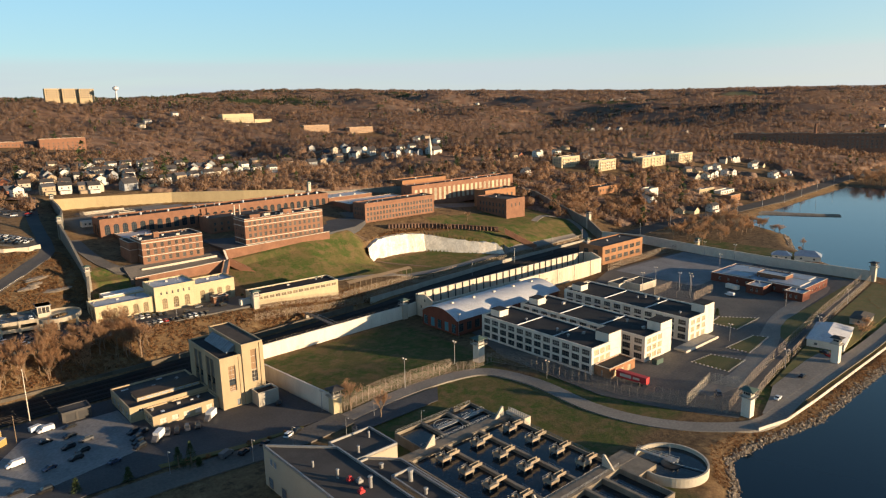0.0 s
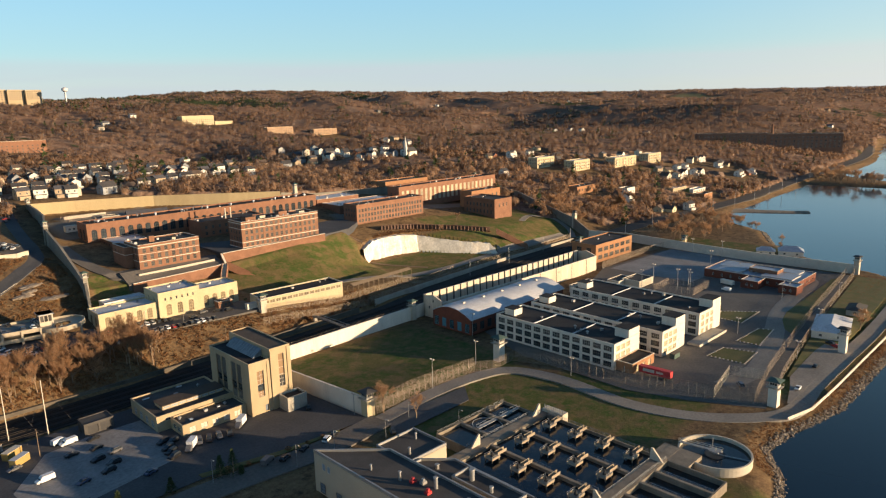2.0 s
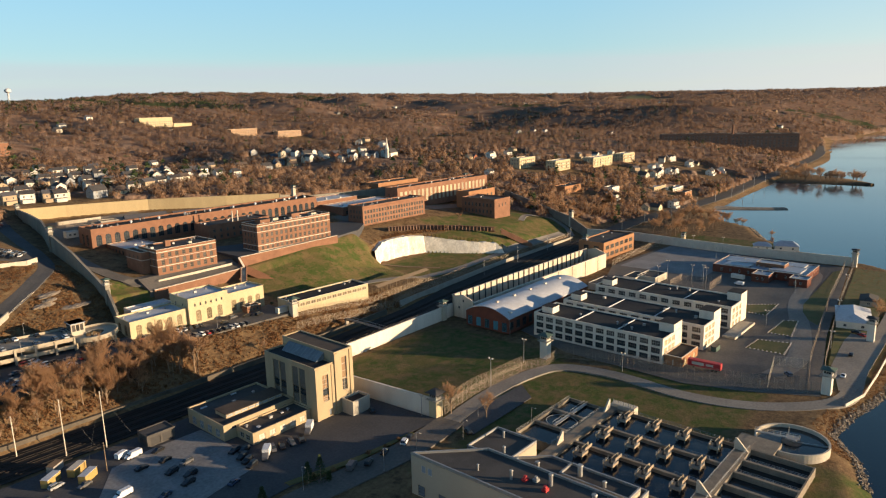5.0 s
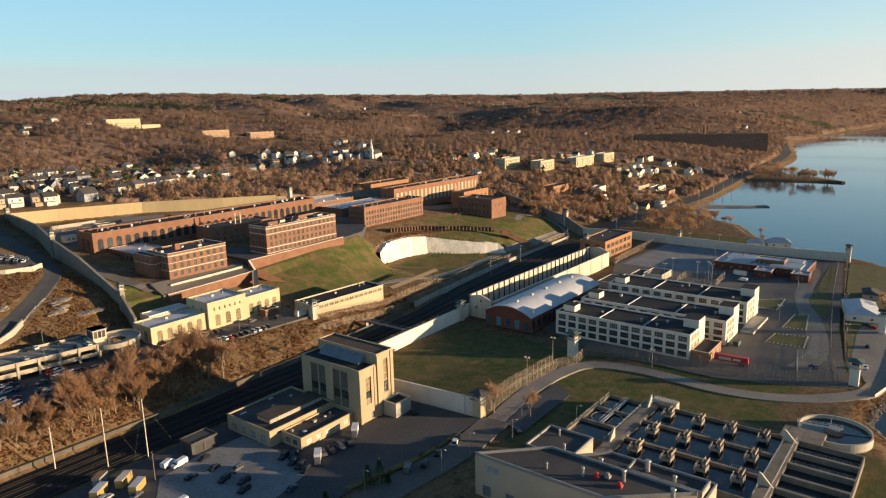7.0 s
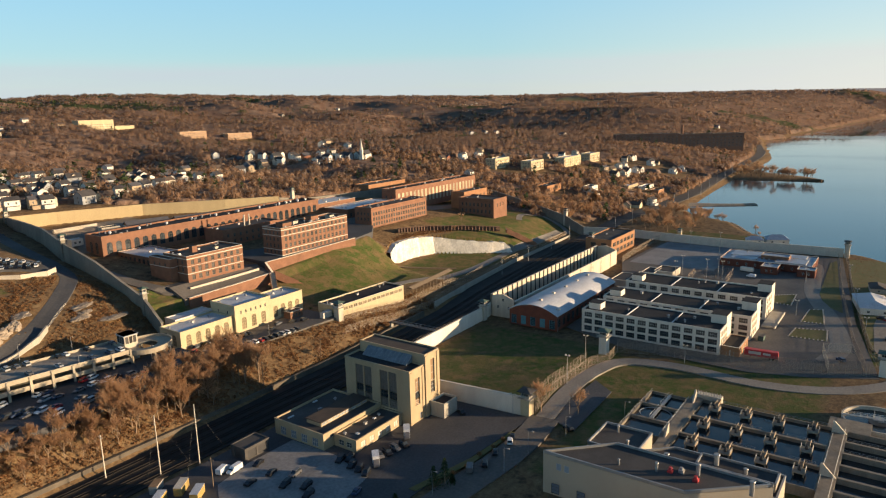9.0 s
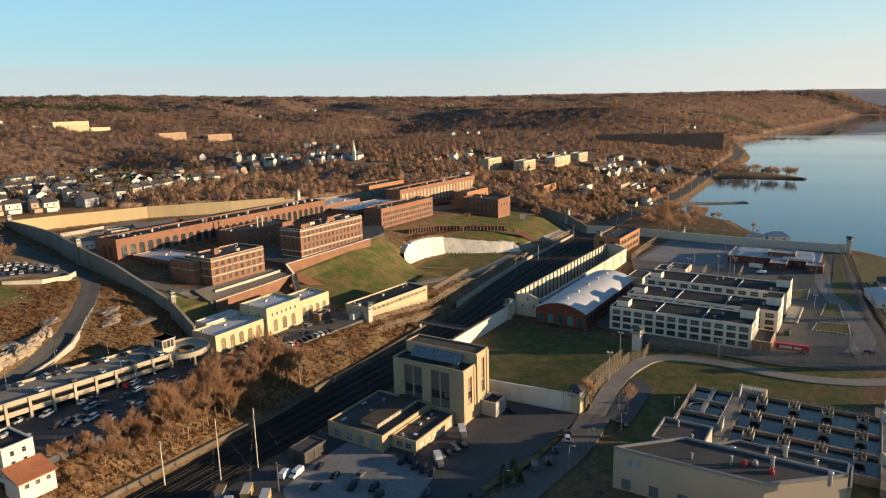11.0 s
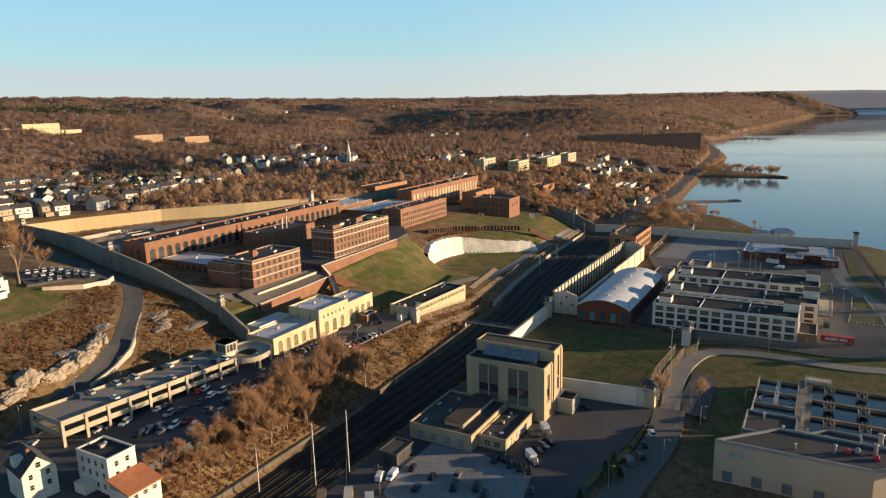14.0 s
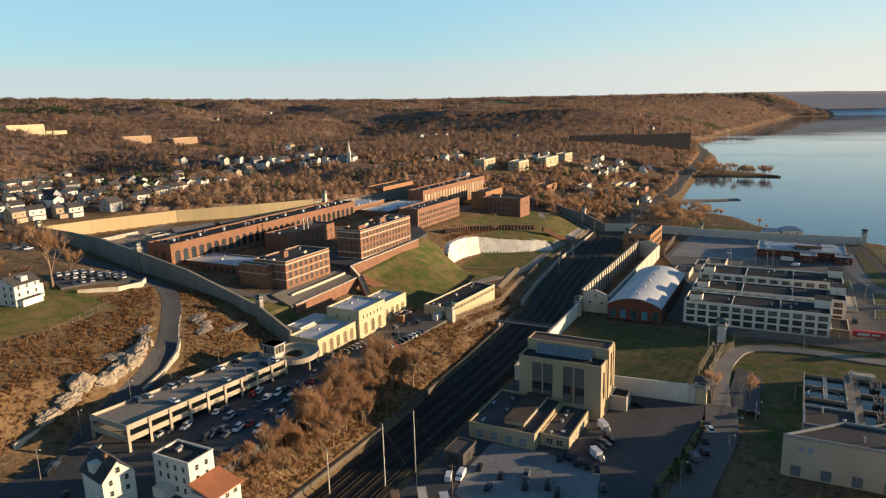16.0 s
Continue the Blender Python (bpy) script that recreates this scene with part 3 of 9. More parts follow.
def strip(name, pts, width, material, label, lift=0.12, category="road", step=2.0, closed=False, z=None):
    """A road laid over the land along a line of points, with side skirts."""
    pts = [Vector((p[0], p[1], 0)) for p in pts]
    dense = []
    n = len(pts)
    for i in range(n - 1):
        p0, p1, p2, p3 = pts[max(i - 1, 0)], pts[i], pts[i + 1], pts[min(i + 2, n - 1)]
        k = max(2, int((p2 - p1).length / step))
        for j in range(k):
            t = j / k
            dense.append(0.5 * ((2 * p1) + (p2 - p0) * t + (2 * p0 - 5 * p1 + 4 * p2 - p3) * t * t + (3 * p1 - p0 - 3 * p2 + p3) * t ** 3))
    dense.append(pts[-1])
    verts, faces = [], []
    m = 6 if z is None else 2
    for i, p in enumerate(dense):
        d = (dense[min(i + 1, len(dense) - 1)] - dense[max(i - 1, 0)]).normalized()
        s = Vector((-d.y, d.x, 0))
        row = [p + s * width * (j / (m - 1) - 0.5) for j in range(m)]
        zs = land(np.array([q.x for q in row]), np.array([q.y for q in row])) + lift if z is None else [z] * m
        if z is None:
            zs = 0.5 * zs + 0.5 * zs.mean() + 0.0
            zs = np.maximum(zs, land(np.array([q.x for q in row]), np.array([q.y for q in row])) + lift * 0.7)
        verts.append((row[0].x, row[0].y, zs[0] - 1.0))
        verts += [(q.x, q.y, h) for q, h in zip(row, zs)]
        verts.append((row[-1].x, row[-1].y, zs[-1] - 1.0))
    w = m + 2
    for i in range(len(dense) - 1):
        for j in range(w - 1):
            a = i * w + j
            faces.append((a, a + w, a + w + 1, a + 1))
    ob = mesh_object(name, verts, faces, material)
    return tagged(ob, label, category, kind="structure")

# ---- building kit ----
WINDOWS = {}


def window_mesh(w, h, nx=2, ny=2, frame=M_FRAME, glass=M_GLASS, arch=False):
    """A sash in its opening, facing -y, centred on x, sill at z = 0: frame, glazing bars and a pane."""
    key = (round(w, 2), round(h, 2), nx, ny, frame.name, glass.name, arch)
    if key in WINDOWS:
        return WINDOWS[key]
    bm = bmesh.new()
    t, d = min(0.14, w * 0.09), 0.12

    def cuts(lo, hi, n):
        out = [lo, lo + t]
        for i in range(1, n):
            c = lo + (hi - lo) * i / n
            out += [c - t * 0.35, c + t * 0.35]
        return out + [hi - t, hi]

    xs, zs = cuts(-w / 2, w / 2, nx), cuts(0, h, ny)
    made = {}

    def v(i, j, deep):
        if (i, j, deep) not in made:
            made[i, j, deep] = bm.verts.new((xs[i], -0.03 if deep else -d, zs[j]))
        return made[i, j, deep]

    for i in range(len(xs) - 1):
        for j in range(len(zs) - 1):
            deep = i % 2 == 1 and j % 2 == 1
            bm.faces.new((v(i, j, deep), v(i + 1, j, deep), v(i + 1, j + 1, deep), v(i, j + 1, deep))).material_index = int(deep)
            if deep:
                for a, b in (((i, j), (i + 1, j)), ((i + 1, j), (i + 1, j + 1)), ((i + 1, j + 1), (i, j + 1)), ((i, j + 1), (i, j))):
                    bm.faces.new((v(*a, False), v(*b, False), v(*b, True), v(*a, True)))
    me = bpy.data.meshes.new("window")
    bm.to_mesh(me)
    bm.free()
    me.materials.append(frame)
    me.materials.append(glass)
    WINDOWS[key] = me
    return me


def facade(bm, m, width, height, holes, depth=0.35, arch=False):
    """A wall face in the plane y = 0 of m (x along, z up, outside at -y) with openings (x, z, w, h) that go in by depth."""
    xs = sorted({0.0, width, *[a for h in holes for a in (h[0] - h[2] / 2, h[0] + h[2] / 2)]})
    zs = sorted({0.0, height, *[a for h in holes for a in (h[1], h[1] + h[3])]})

    def quad(*p):
        bm.faces.new([bm.verts.new(m @ Vector(q)) for q in p])

    for j in range(len(zs) - 1):
        zc = (zs[j] + zs[j + 1]) / 2
        row = [h for h in holes if h[1] < zc < h[1] + h[3]]
        run = 0.0
        for h in sorted(row, key=lambda q: q[0]):
            a = h[0] - h[2] / 2
            if a > run + 1e-4:
                quad((run, 0, zs[j]), (a, 0, zs[j]), (a, 0, zs[j + 1]), (run, 0, zs[j + 1]))
            run = h[0] + h[2] / 2
        if run < width - 1e-4:
            quad((run, 0, zs[j]), (width, 0, zs[j]), (width, 0, zs[j + 1]), (run, 0, zs[j + 1]))
    for x, z, w, h in holes:
        a, b, c, e = x - w / 2, x + w / 2, z, z + h
        quad((a, 0, c), (b, 0, c), (b, depth, c), (a, depth, c))
        quad((a, 0, e), (a, depth, e), (b, depth, e), (b, 0, e))
        quad((a, 0, c), (a, depth, c), (a, depth, e), (a, 0, e))
        quad((b, 0, c), (b, 0, e), (b, depth, e), (b, depth, c))
        if arch:
            # spandrels that round off the head of the opening
            r, n = w / 2, 8
            for s in (-1, 1):
                pts = [(x + s * r * math.cos(k * math.pi / 2 / n), 0.02, e - r + r * math.sin(k * math.pi / 2 / n)) for k in range(n + 1)]
                vs = [bm.verts.new(m @ Vector(q)) for q in ([(x + s * r, 0.02, e)] + pts)]
                if s > 0:
                    vs = vs[::-1]
                bm.faces.new(vs)


def sides(lx, ly):
    """The four face frames of a box lx by ly with its corner at the origin, and their widths."""
    return {'-y': (Matrix.Identity(4), lx), '+x': (pose(lx, 0, 0, 0, 0, 90), ly), '+y': (pose(lx, ly, 0, 0, 0, 180), lx), '-x': (pose(0, ly, 0, 0, 0, -90), ly)}


def win_rows(n, rows, w, margin=1.5, nx=2, ny=2, arch=False, frame=None, glass=None, skip=(), door=False, pitch=None, start=None):
    return dict(n=n, rows=rows, w=w, margin=margin, nx=nx, ny=ny, arch=arch, frame=frame, glass=glass, skip=skip)


def building(name, label, category, x0, y0, z0, x1, y1, z1, wall, roof, faces=None, parapet=0.7, coping=M_STONE_TRIM, bands=(), band_mat=None,
             turn=0.0, deep=0.0, vents=0, group="", kind="", reveal=0.3, base=None, roof_label="", seed=1, piers=None, nowall=()):
    """A flat-roofed block: pierced walls, roof deck behind a parapet with its coping, string courses, sashes and roof vents."""
    lx, ly, h = x1 - x0, y1 - y0, z1 - z0
    ob = thing(name, pose(x0, y0, z0, 0, 0, turn), label, category, group, kind)
    bm = bmesh.new()
    wins = []
    for side, (m, width) in sides(lx, ly).items():
        specs = (faces or {}).get(side, [])
        specs = specs if isinstance(specs, list) else [specs]
        holes, arch = [], False
        for s in specs:
            a, b = s["margin"] if isinstance(s["margin"], tuple) else (s["margin"], s["margin"])
            step = (width - a - b) / s["n"]
            for r, (z, hh) in enumerate(s["rows"]):
                for i in range(s["n"]):
                    if (i, r) in s["skip"] or i in s["skip"]:
                        continue
                    hole = (a + step * (i + 0.5), z, min(s["w"], step * 0.93), hh)
                    holes.append(hole)
                    wins.append((m, hole, s))
            arch = arch or s["arch"]
        facade(bm, m, width, h, holes, reveal, arch)
    # foundations that reach into sloping ground
    if deep:
        for side, (m, width) in sides(lx, ly).items():
            bm.faces.new([bm.verts.new(m @ Vector(p)) for p in ((0, 0, -deep), (width, 0, -deep), (width, 0, 0), (0, 0, 0))])
    # inner face of the parapet
    t = 0.35
    for side, (m, width) in sides(lx, ly).items():
        bm.faces.new([bm.verts.new(m @ Vector(p)) for p in ((width - t, t, h - parapet), (t, t, h - parapet), (t, t, h), (width - t, t, h))])
    part("wall", bm, wall, ob)
    deck = part("roof", bm_box(0.02, 0.02, h - parapet - 0.3, lx - 0.02, ly - 0.02, h - parapet), roof, ob, roof_label)
    bm = bmesh.new()
    o = 0.12
    box(bm, -o, -o, h, lx + o, t + 0.05, h + 0.16)
    box(bm, -o, ly - t - 0.05, h, lx + o, ly + o, h + 0.16)
    box(bm, -o, t + 0.05, h, t + 0.05, ly - t - 0.05, h + 0.16)
    box(bm, lx - t - 0.05, t + 0.05, h, lx + o, ly - t - 0.05, h + 0.16)
    part("coping", bm, coping, ob)
    for zb, hb in bands:
        bm = bmesh.new()
        o = 0.10
        box(bm, -o, -o, zb, lx + o, 0, zb + hb)
        box(bm, -o, ly, zb, lx + o, ly + o, zb + hb)
        box(bm, -o, 0, zb, 0, ly, zb + hb)
        box(bm, lx, 0, zb, lx + o, ly, zb + hb)
        part("string_course", bm, band_mat or coping, ob)
    if piers:
        for side, n, w, d, zt in piers:
            m, width = sides(lx, ly)[side]
            bm = bmesh.new()
            box(bm, -w / 2, -d, 0, w / 2, 0, zt)
            me = bpy.data.meshes.new("pilaster")
            bm.to_mesh(me)
            bm.free()
            me.materials.append(band_mat or wall)
            for i in range(n + 1):
                share("pilaster", me, ob, m @ Matrix.Translation((w / 2 + (width - w) * i / n, 0, 0)))
    for m, (x, z, w, hh), s in wins:
        me = window_mesh(w, hh, s["nx"], s["ny"], s["frame"] or (M_FRAME_B if wall in (M_BRICK, M_BRICK_O) else M_FRAME), s["glass"] or (M_GLASS_B if wall in (M_BRICK, M_BRICK_O) else M_GLASS))
        share("window", me, ob, m @ Matrix.Translation((x, reveal - 0.08, z)))
    rnd = random.Random(seed)
    for _ in range(vents):
        bm = bmesh.new()
        s = rnd.uniform(0.5, 1.3)
        px, py = rnd.uniform(1.5, max(1.6, lx - 2)), rnd.uniform(1.5, max(1.6, ly - 2))
        zr = h - parapet
        if rnd.random() < 0.6:
            tube(bm, (px, py, zr - 0.1), (px, py, zr + s), 0.4, 0.4, 8)
            tube(bm, (px, py, zr + s), (px, py, zr + s + 0.45), 0.75, 0.25, 8)
        else:
            box(bm, px, py, zr - 0.1, px + s * 1.4, py + s, zr + s * 0.9)
            box(bm, px - 0.1, py - 0.1, zr + s * 0.9, px + s * 1.4 + 0.1, py + s + 0.1, zr + s)
        part("roof_vent", bm, M_STEEL, ob)
    return ob


def penthouse(ob, x0, y0, z0, x1, y1, z1, wall, roof=M_ROOF):
    """A stair or lift head on the roof of a building, in its local metres."""
    p = part("stair_head", bm_box(x0, y0, z0, x1, y1, z1), wall, ob)
    part("cap", bm_box(x0 - 0.15, y0 - 0.15, z1, x1 + 0.15, y1 + 0.15, z1 + 0.2), roof, p)
    return p

# ---- lower yard: workshops, power plant, halls ----
W3 = [(1.0, 2.5), (4.5, 2.5), (7.9, 2.5)]
for x0, x1, y0, y1, lab in ((220.5, 241, 164.4, 230, "white three-storey workshop block with dark flat roof"),
                            (248, 269, 157, 230, "white three-storey workshop block beside a paved court"),
                            (284, 307, 157, 231, "white three-storey workshop block next to the yard lawns")):
    wb = building("workshop_building", lab, "building", x0, y0, 0, x1, y1, 11.6, M_WHITE, M_ROOF,
                  {'-x': [win_rows(12, W3[:2], 4.0, 0.6, 4, 2, frame=M_FRAME_B), win_rows(12, W3[2:], 4.0, 0.6, 4, 2, frame=M_FRAME, glass=M_GLASS_B)], '-y': win_rows(3, W3, 3.2, (1.0, 7.5), 3, 2, glass=M_CREAM), '+x': win_rows(12, W3, 4.0, 0.6, 4, 2, frame=M_FRAME_D)},
                  parapet=0.5, coping=M_WHITE, group="workshop blocks", vents=5, seed=int(x0), bands=((4.05, 0.25), (7.5, 0.2)), band_mat=M_WHITE, piers=[('-x', 12, 0.9, 0.16, 11.3)])
    penthouse(wb, x1 - x0 - 9, 0.05, 11.0, x1 - x0 - 0.1, 7.0, 15.2, M_WHITE)
    penthouse(wb, 4, y1 - y0 - 8, 11.0, 10, y1 - y0 - 2, 14.2, M_WHITE)
    for f in (0.33, 0.66):
        part("fire_break", bm_box(0.3, (y1 - y0) * f, 11.0, x1 - x0 - 0.3, (y1 - y0) * f + 0.35, 11.55), M_ROOF_W, wb)
gate = building("loading_annex", "low tan loading annex with white roller doors", "annex", 222, 156.5, 0, 240, 164.2, 4.4, M_BRICK_O, M_ROOF, parapet=0.3,
                faces={'-x': win_rows(1, [(0.1, 2.8)], 3.2, 3.5, 1, 5, glass=M_STONE_TRIM), '-y': win_rows(3, [(0.1, 2.8)], 2.6, 1.5, 1, 5, glass=M_CREAM)})


def roofless_block():
    """The shell of an old stone cell block: two long walls and gabled ends, open to the sky."""
    x0, x1, y0, y1 = 222.0, 368.0, 268.6, 284.0
    ob = thing("roofless_cell_block", pose(x0, y0, -1), "roofless whitewashed stone shell of an old cell block", "ruin")
    L, W, t = x1 - x0, y1 - y0, 0.8
    bays = 26
    for y, h, nm in ((0, 10.0, "near_wall"), (W - t, 12.0, "far_wall")):
        bm = bmesh.new()
        facade(bm, Matrix.Translation((0, y, 0)), L, h, [], t)
        facade(bm, pose(L, y + t, 0, 0, 0, 180), L, h, [], 0.0)
        bm.faces.new([bm.verts.new(p) for p in ((0, y, h), (L, y, h), (L, y + t, h), (0, y + t, h))])
        part(nm, bm, M_OLDWALL, ob)
        part("coping", bm_box(-0.1, y - 0.1, h, L + 0.1, y + t + 0.1, h + 0.2), M_STONE_TRIM, ob)
    me = bpy.data.meshes.new("buttress")
    bm = bmesh.new()
    box(bm, -0.26, -0.5, 0, 0.26, 0, 12.3)
    bm.to_mesh(me)
    bm.free()
    me.materials.append(M_DARKSTONE)
    me2 = bpy.data.meshes.new("buttress")
    bm = bmesh.new()
    box(bm, -0.14, -0.12, 0, 0.14, 0, 10.05)
    bm.to_mesh(me2)
    bm.free()
    me2.materials.append(M_DARKSTONE)
    for i in range(bays + 1):
        x = 0.6 + (L - 1.2) * i / bays
        share("buttress", me, ob, Matrix.Translation((x, W - t, 0)))
        if x > 60 and i % 3 == 0:
            share("buttress", me2, ob, Matrix.Translation((x, 0, 0)))
    for x in (0.0, L - t):
        bm = bmesh.new()
        poly = [(t, 0), (W - t, 0), (W - t, 11.6), (W / 2, 13.0), (t, 10.6)]
        lo = [bm.verts.new((x, y, z)) for y, z in poly]
        hi = [bm.verts.new((x + t, y, z)) for y, z in poly]
        bm.faces.new(lo[::-1])
        bm.faces.new(hi)
        for i in range(5):
            bm.faces.new((lo[i], lo[(i + 1) % 5], hi[(i + 1) % 5], hi[i]))
        part("gable_wall", bm, M_OLDWALL, ob)
    for y, z in ((4.0, 5.0), (10.5, 5.0), (7.4, 9.0)):
        share("window", window_mesh(1.2, 1.5, 1, 2), ob, pose(-0.01, y, z, 0, 0, -90))


M_DARKSTONE = mat("dark_stone", (0.09, 0.085, 0.08), (0.06, 0.056, 0.052), scale=0.4, fine=3)
roofless_block()


def barrel_hall():
    """A brick hall under a barrel-vaulted pale metal roof."""
    x0, x1, y0, y1, ze, rise, n = 213, 290, 240, 267, 7.6, 4.2, 18
    ob = thing("drill_hall", pose(x0, y0, 0), "red brick hall under a pale barrel-vaulted metal roof", "building")
    ly, lx = y1 - y0, x1 - x0
    arc = [(ly * k / n, ze + rise * (1 - (2 * k / n - 1) ** 2)) for k in range(n + 1)]
    bm = bmesh.new()
    m = pose(0, ly, 0, 0, 0, -90)
    cols = [ly * (i + 0.5) / 5 for i in range(5)]
    facade(bm, m, ly, ze, [(c, 0.8, 3.0, 4.6) for c in cols], 0.35)
    facade(bm, Matrix.Identity(4), lx, ze, [(lx * (i + 0.5) / 14, 1.5, 3.2, 4.2) for i in range(14)], 0.35)
    facade(bm, pose(lx, ly, 0, 0, 0, 180), lx, ze, [], 0.3)
    facade(bm, pose(lx, 0, 0, 0, 0, 90), ly, ze, [], 0.3)
    for x, flip in ((0, False), (lx, True)):
        vs = [bm.verts.new((x, y, z)) for y, z in arc]
        bm.faces.new(vs[::-1] if flip else vs)
    part("wall", bm, M_HALLBRICK, ob)
    verts, faces = [], []
    for dz in (0.05, 0.4):
        for y, z in arc:
            verts += [(-0.5, y + (y / ly - 0.5) * 0.9, z + dz), (lx + 0.5, y + (y / ly - 0.5) * 0.9, z + dz)]
    k = 2 * (n + 1)
    for i in range(n):
        a = 2 * i
        faces += [(k + a, k + a + 1, k + a + 3, k + a + 2), (a, a + 2, a + 3, a + 1)]
        faces += [(a, k + a, k + a + 2, a + 2), (a + 1, a + 3, k + a + 3, k + a + 1)]
    faces += [(0, 1, k + 1, k), (2 * n, k + 2 * n, k + 2 * n + 1, 2 * n + 1)]
    mesh_object("roof", verts, faces, M_ROOF_W, ob, "pale curved metal roof", smooth=False)
    for i, c in enumerate(cols):
        share("window", window_mesh(3.0, 4.6, 3, 5, M_TEAL, M_TEAL if i % 2 else M_GLASS), ob, m @ Matrix.Translation((c, 0.27, 0.8)))
    for i in range(14):
        share("window", window_mesh(3.2, 4.2, 3, 4, M_FRAME_D), ob, Matrix.Translation((lx * (i + 0.5) / 14, 0.27, 1.5)))
    for i in range(5):
        bm = bmesh.new()
        x = 8 + i * 15
        box(bm, x, ly * 0.47, ze + rise, x + 1.4, ly * 0.47 + 1.4, ze + rise + 1.1)
        part("roof_vent", bm, M_STONE_TRIM, ob)


barrel_hall()
building("brick_storehouse", "orange brick two-storey storehouse with grey flat roof", "building", 382, 278, 0, 430, 298, 12.8, M_BRICK_O, M_ROOF_G,
         {'-y': win_rows(6, [(2.0, 3.0), (7.2, 3.0)], 5.4, 2.0, 5, 2), '-x': win_rows(2, [(7.2, 3.0)], 4.0, 2.0, 4, 2)}, parapet=0.6, vents=3, coping=M_BRICK_O)
med = building("medical_building", "single-storey red brick building with flat bluish-white roof and white fascia", "building", 396, 150, 0, 428, 206, 5.2, M_HALLBRICK, M_ROOF_B,
               {'-x': win_rows(9, [(1.6, 1.8)], 1.3, 3.0), '-y': win_rows(5, [(1.6, 1.8)], 1.3, 3.0)}, parapet=0.35, coping=M_STONE_TRIM, vents=9, seed=4)
building("medical_wing", "red brick wing with white fascia beside the medical building", "building", 384, 168, 0, 395.8, 178, 5.0, M_HALLBRICK, M_ROOF_B,
         {'-x': win_rows(2, [(1.6, 1.8)], 1.3, 2.0)}, parapet=0.35, group="medical wings", vents=1)
building("medical_wing", "red brick wing with white fascia beside the medical building", "building", 386, 147, 0, 395.8, 157, 5.0, M_HALLBRICK, M_ROOF_B,
         {'-x': win_rows(2, [(1.6, 1.8)], 1.3, 2.0)}, parapet=0.35, group="medical wings", vents=1)
for x0_, y0_, x1_, y1_, z_ in ((3, 4, 18, 22, 5.25), (14, 26, 29, 52, 5.2), (3, 34, 13, 50, 5.15), (20, 6, 30, 20, 5.2)):
    sl = part("raised_roof", bm_box(x0_, y0_, 4.7, x1_, y1_, z_ + 0.35), M_ROOF_B, med)
    part("fascia", bm_box(x0_ - 0.1, y0_ - 0.1, z_, x1_ + 0.1, y1_ + 0.1, z_ + 0.25), M_STONE_TRIM, sl)
building("roof_plant_room", "red brick plant room on the medical building roof", "plant room", 406, 165, 4.85, 416, 182, 7.6, M_BRICK, M_ROOF_B, parapet=0.3)

M_ROOF_BR = mat('brown_tar_roof', (0.105, 0.078, 0.056), (0.06, 0.047, 0.038), scale=0.15, fine=2.0, bump=0.06)
M_BOARDG = mat('grey_window_boarding', (0.165, 0.15, 0.13), (0.115, 0.105, 0.092), scale=0.5, fine=3)
M_SKYL = mat('grimy_skylight', (0.19, 0.225, 0.25), (0.12, 0.145, 0.165), scale=0.4, fine=2, rough=0.45)
# power plant: a tall slab, a lower boiler house with a sloping skylight, and low wings
ph = building("power_plant_tower", "tall tan brick power plant tower with tall window slots", "power plant", 101.5, 239, 0, 110.2, 270, 24.2, M_TAN, M_ROOF_BR,
              {'-y': [win_rows(1, [(8.2, 4.6)], 2.6, (3.4, 2.7), 2, 3, glass=M_GLASS_B), win_rows(1, [(13.0, 8.4)], 2.6, (3.4, 2.7), 1, 3, glass=M_BOARD)]}, parapet=0.25, coping=M_TAN, vents=0, reveal=0.6,
              piers=[('-y', 1, 1.5, 0.3, 23.6)])
bh = building("boiler_house", "tan brick boiler house with dark roof and sloping skylight", "power plant", 92.7, 239.4, 0, 101.4, 270, 20.6, M_TAN, M_ROOF,
              {'-x': [win_rows(2, [(5.0, 3.4), (11.2, 7.6)], 3.7, (4.8, 17.4), 3, 4, glass=M_BOARDG, frame=M_FRAME_B), win_rows(2, [(8.4, 2.8)], 3.7, (4.8, 17.4), 3, 2, frame=M_FRAME_D),
                      win_rows(2, [(5.0, 3.4), (11.2, 7.6)], 3.7, (16.6, 5.6), 3, 4, glass=M_BOARDG, frame=M_FRAME_B), win_rows(2, [(8.4, 2.8)], 3.7, (16.6, 5.6), 3, 2, frame=M_FRAME_D)],
               '-y': [win_rows(1, [(6.6, 2.4), (11.4, 5.4)], 2.8, (3.1, 2.6), 2, 3, glass=M_BOARD), win_rows(1, [(9.0, 2.4)], 2.8, (3.1, 2.6), 2, 2, frame=M_FRAME_D), win_rows(1, [(0.4, 2.6)], 1.5, (5.6, 1.4), 1, 1, glass=M_DOOR, frame=M_FRAME_D)]},
              parapet=0.4, coping=M_TAN, reveal=0.6, piers=[('-y', 1, 1.3, 0.22, 20.0)])
bm = bmesh.new()
lo, hi = (4.8, 20.5), (8.6, 23.3)
vs = [bm.verts.new(p) for p in ((lo[0], 5, lo[1]), (lo[0], 26, lo[1]), (hi[0], 26, hi[1]), (hi[0], 5, hi[1]), (hi[0], 5, lo[1]), (hi[0], 26, lo[1]))]
for f in ((0, 3, 2, 1), (0, 4, 3), (1, 2, 5), (3, 4, 5, 2), (0, 1, 5, 4)):
    bm.faces.new([vs[i] for i in f])
part("skylight", bm, M_SKYL, bh, "sloping grey skylight")
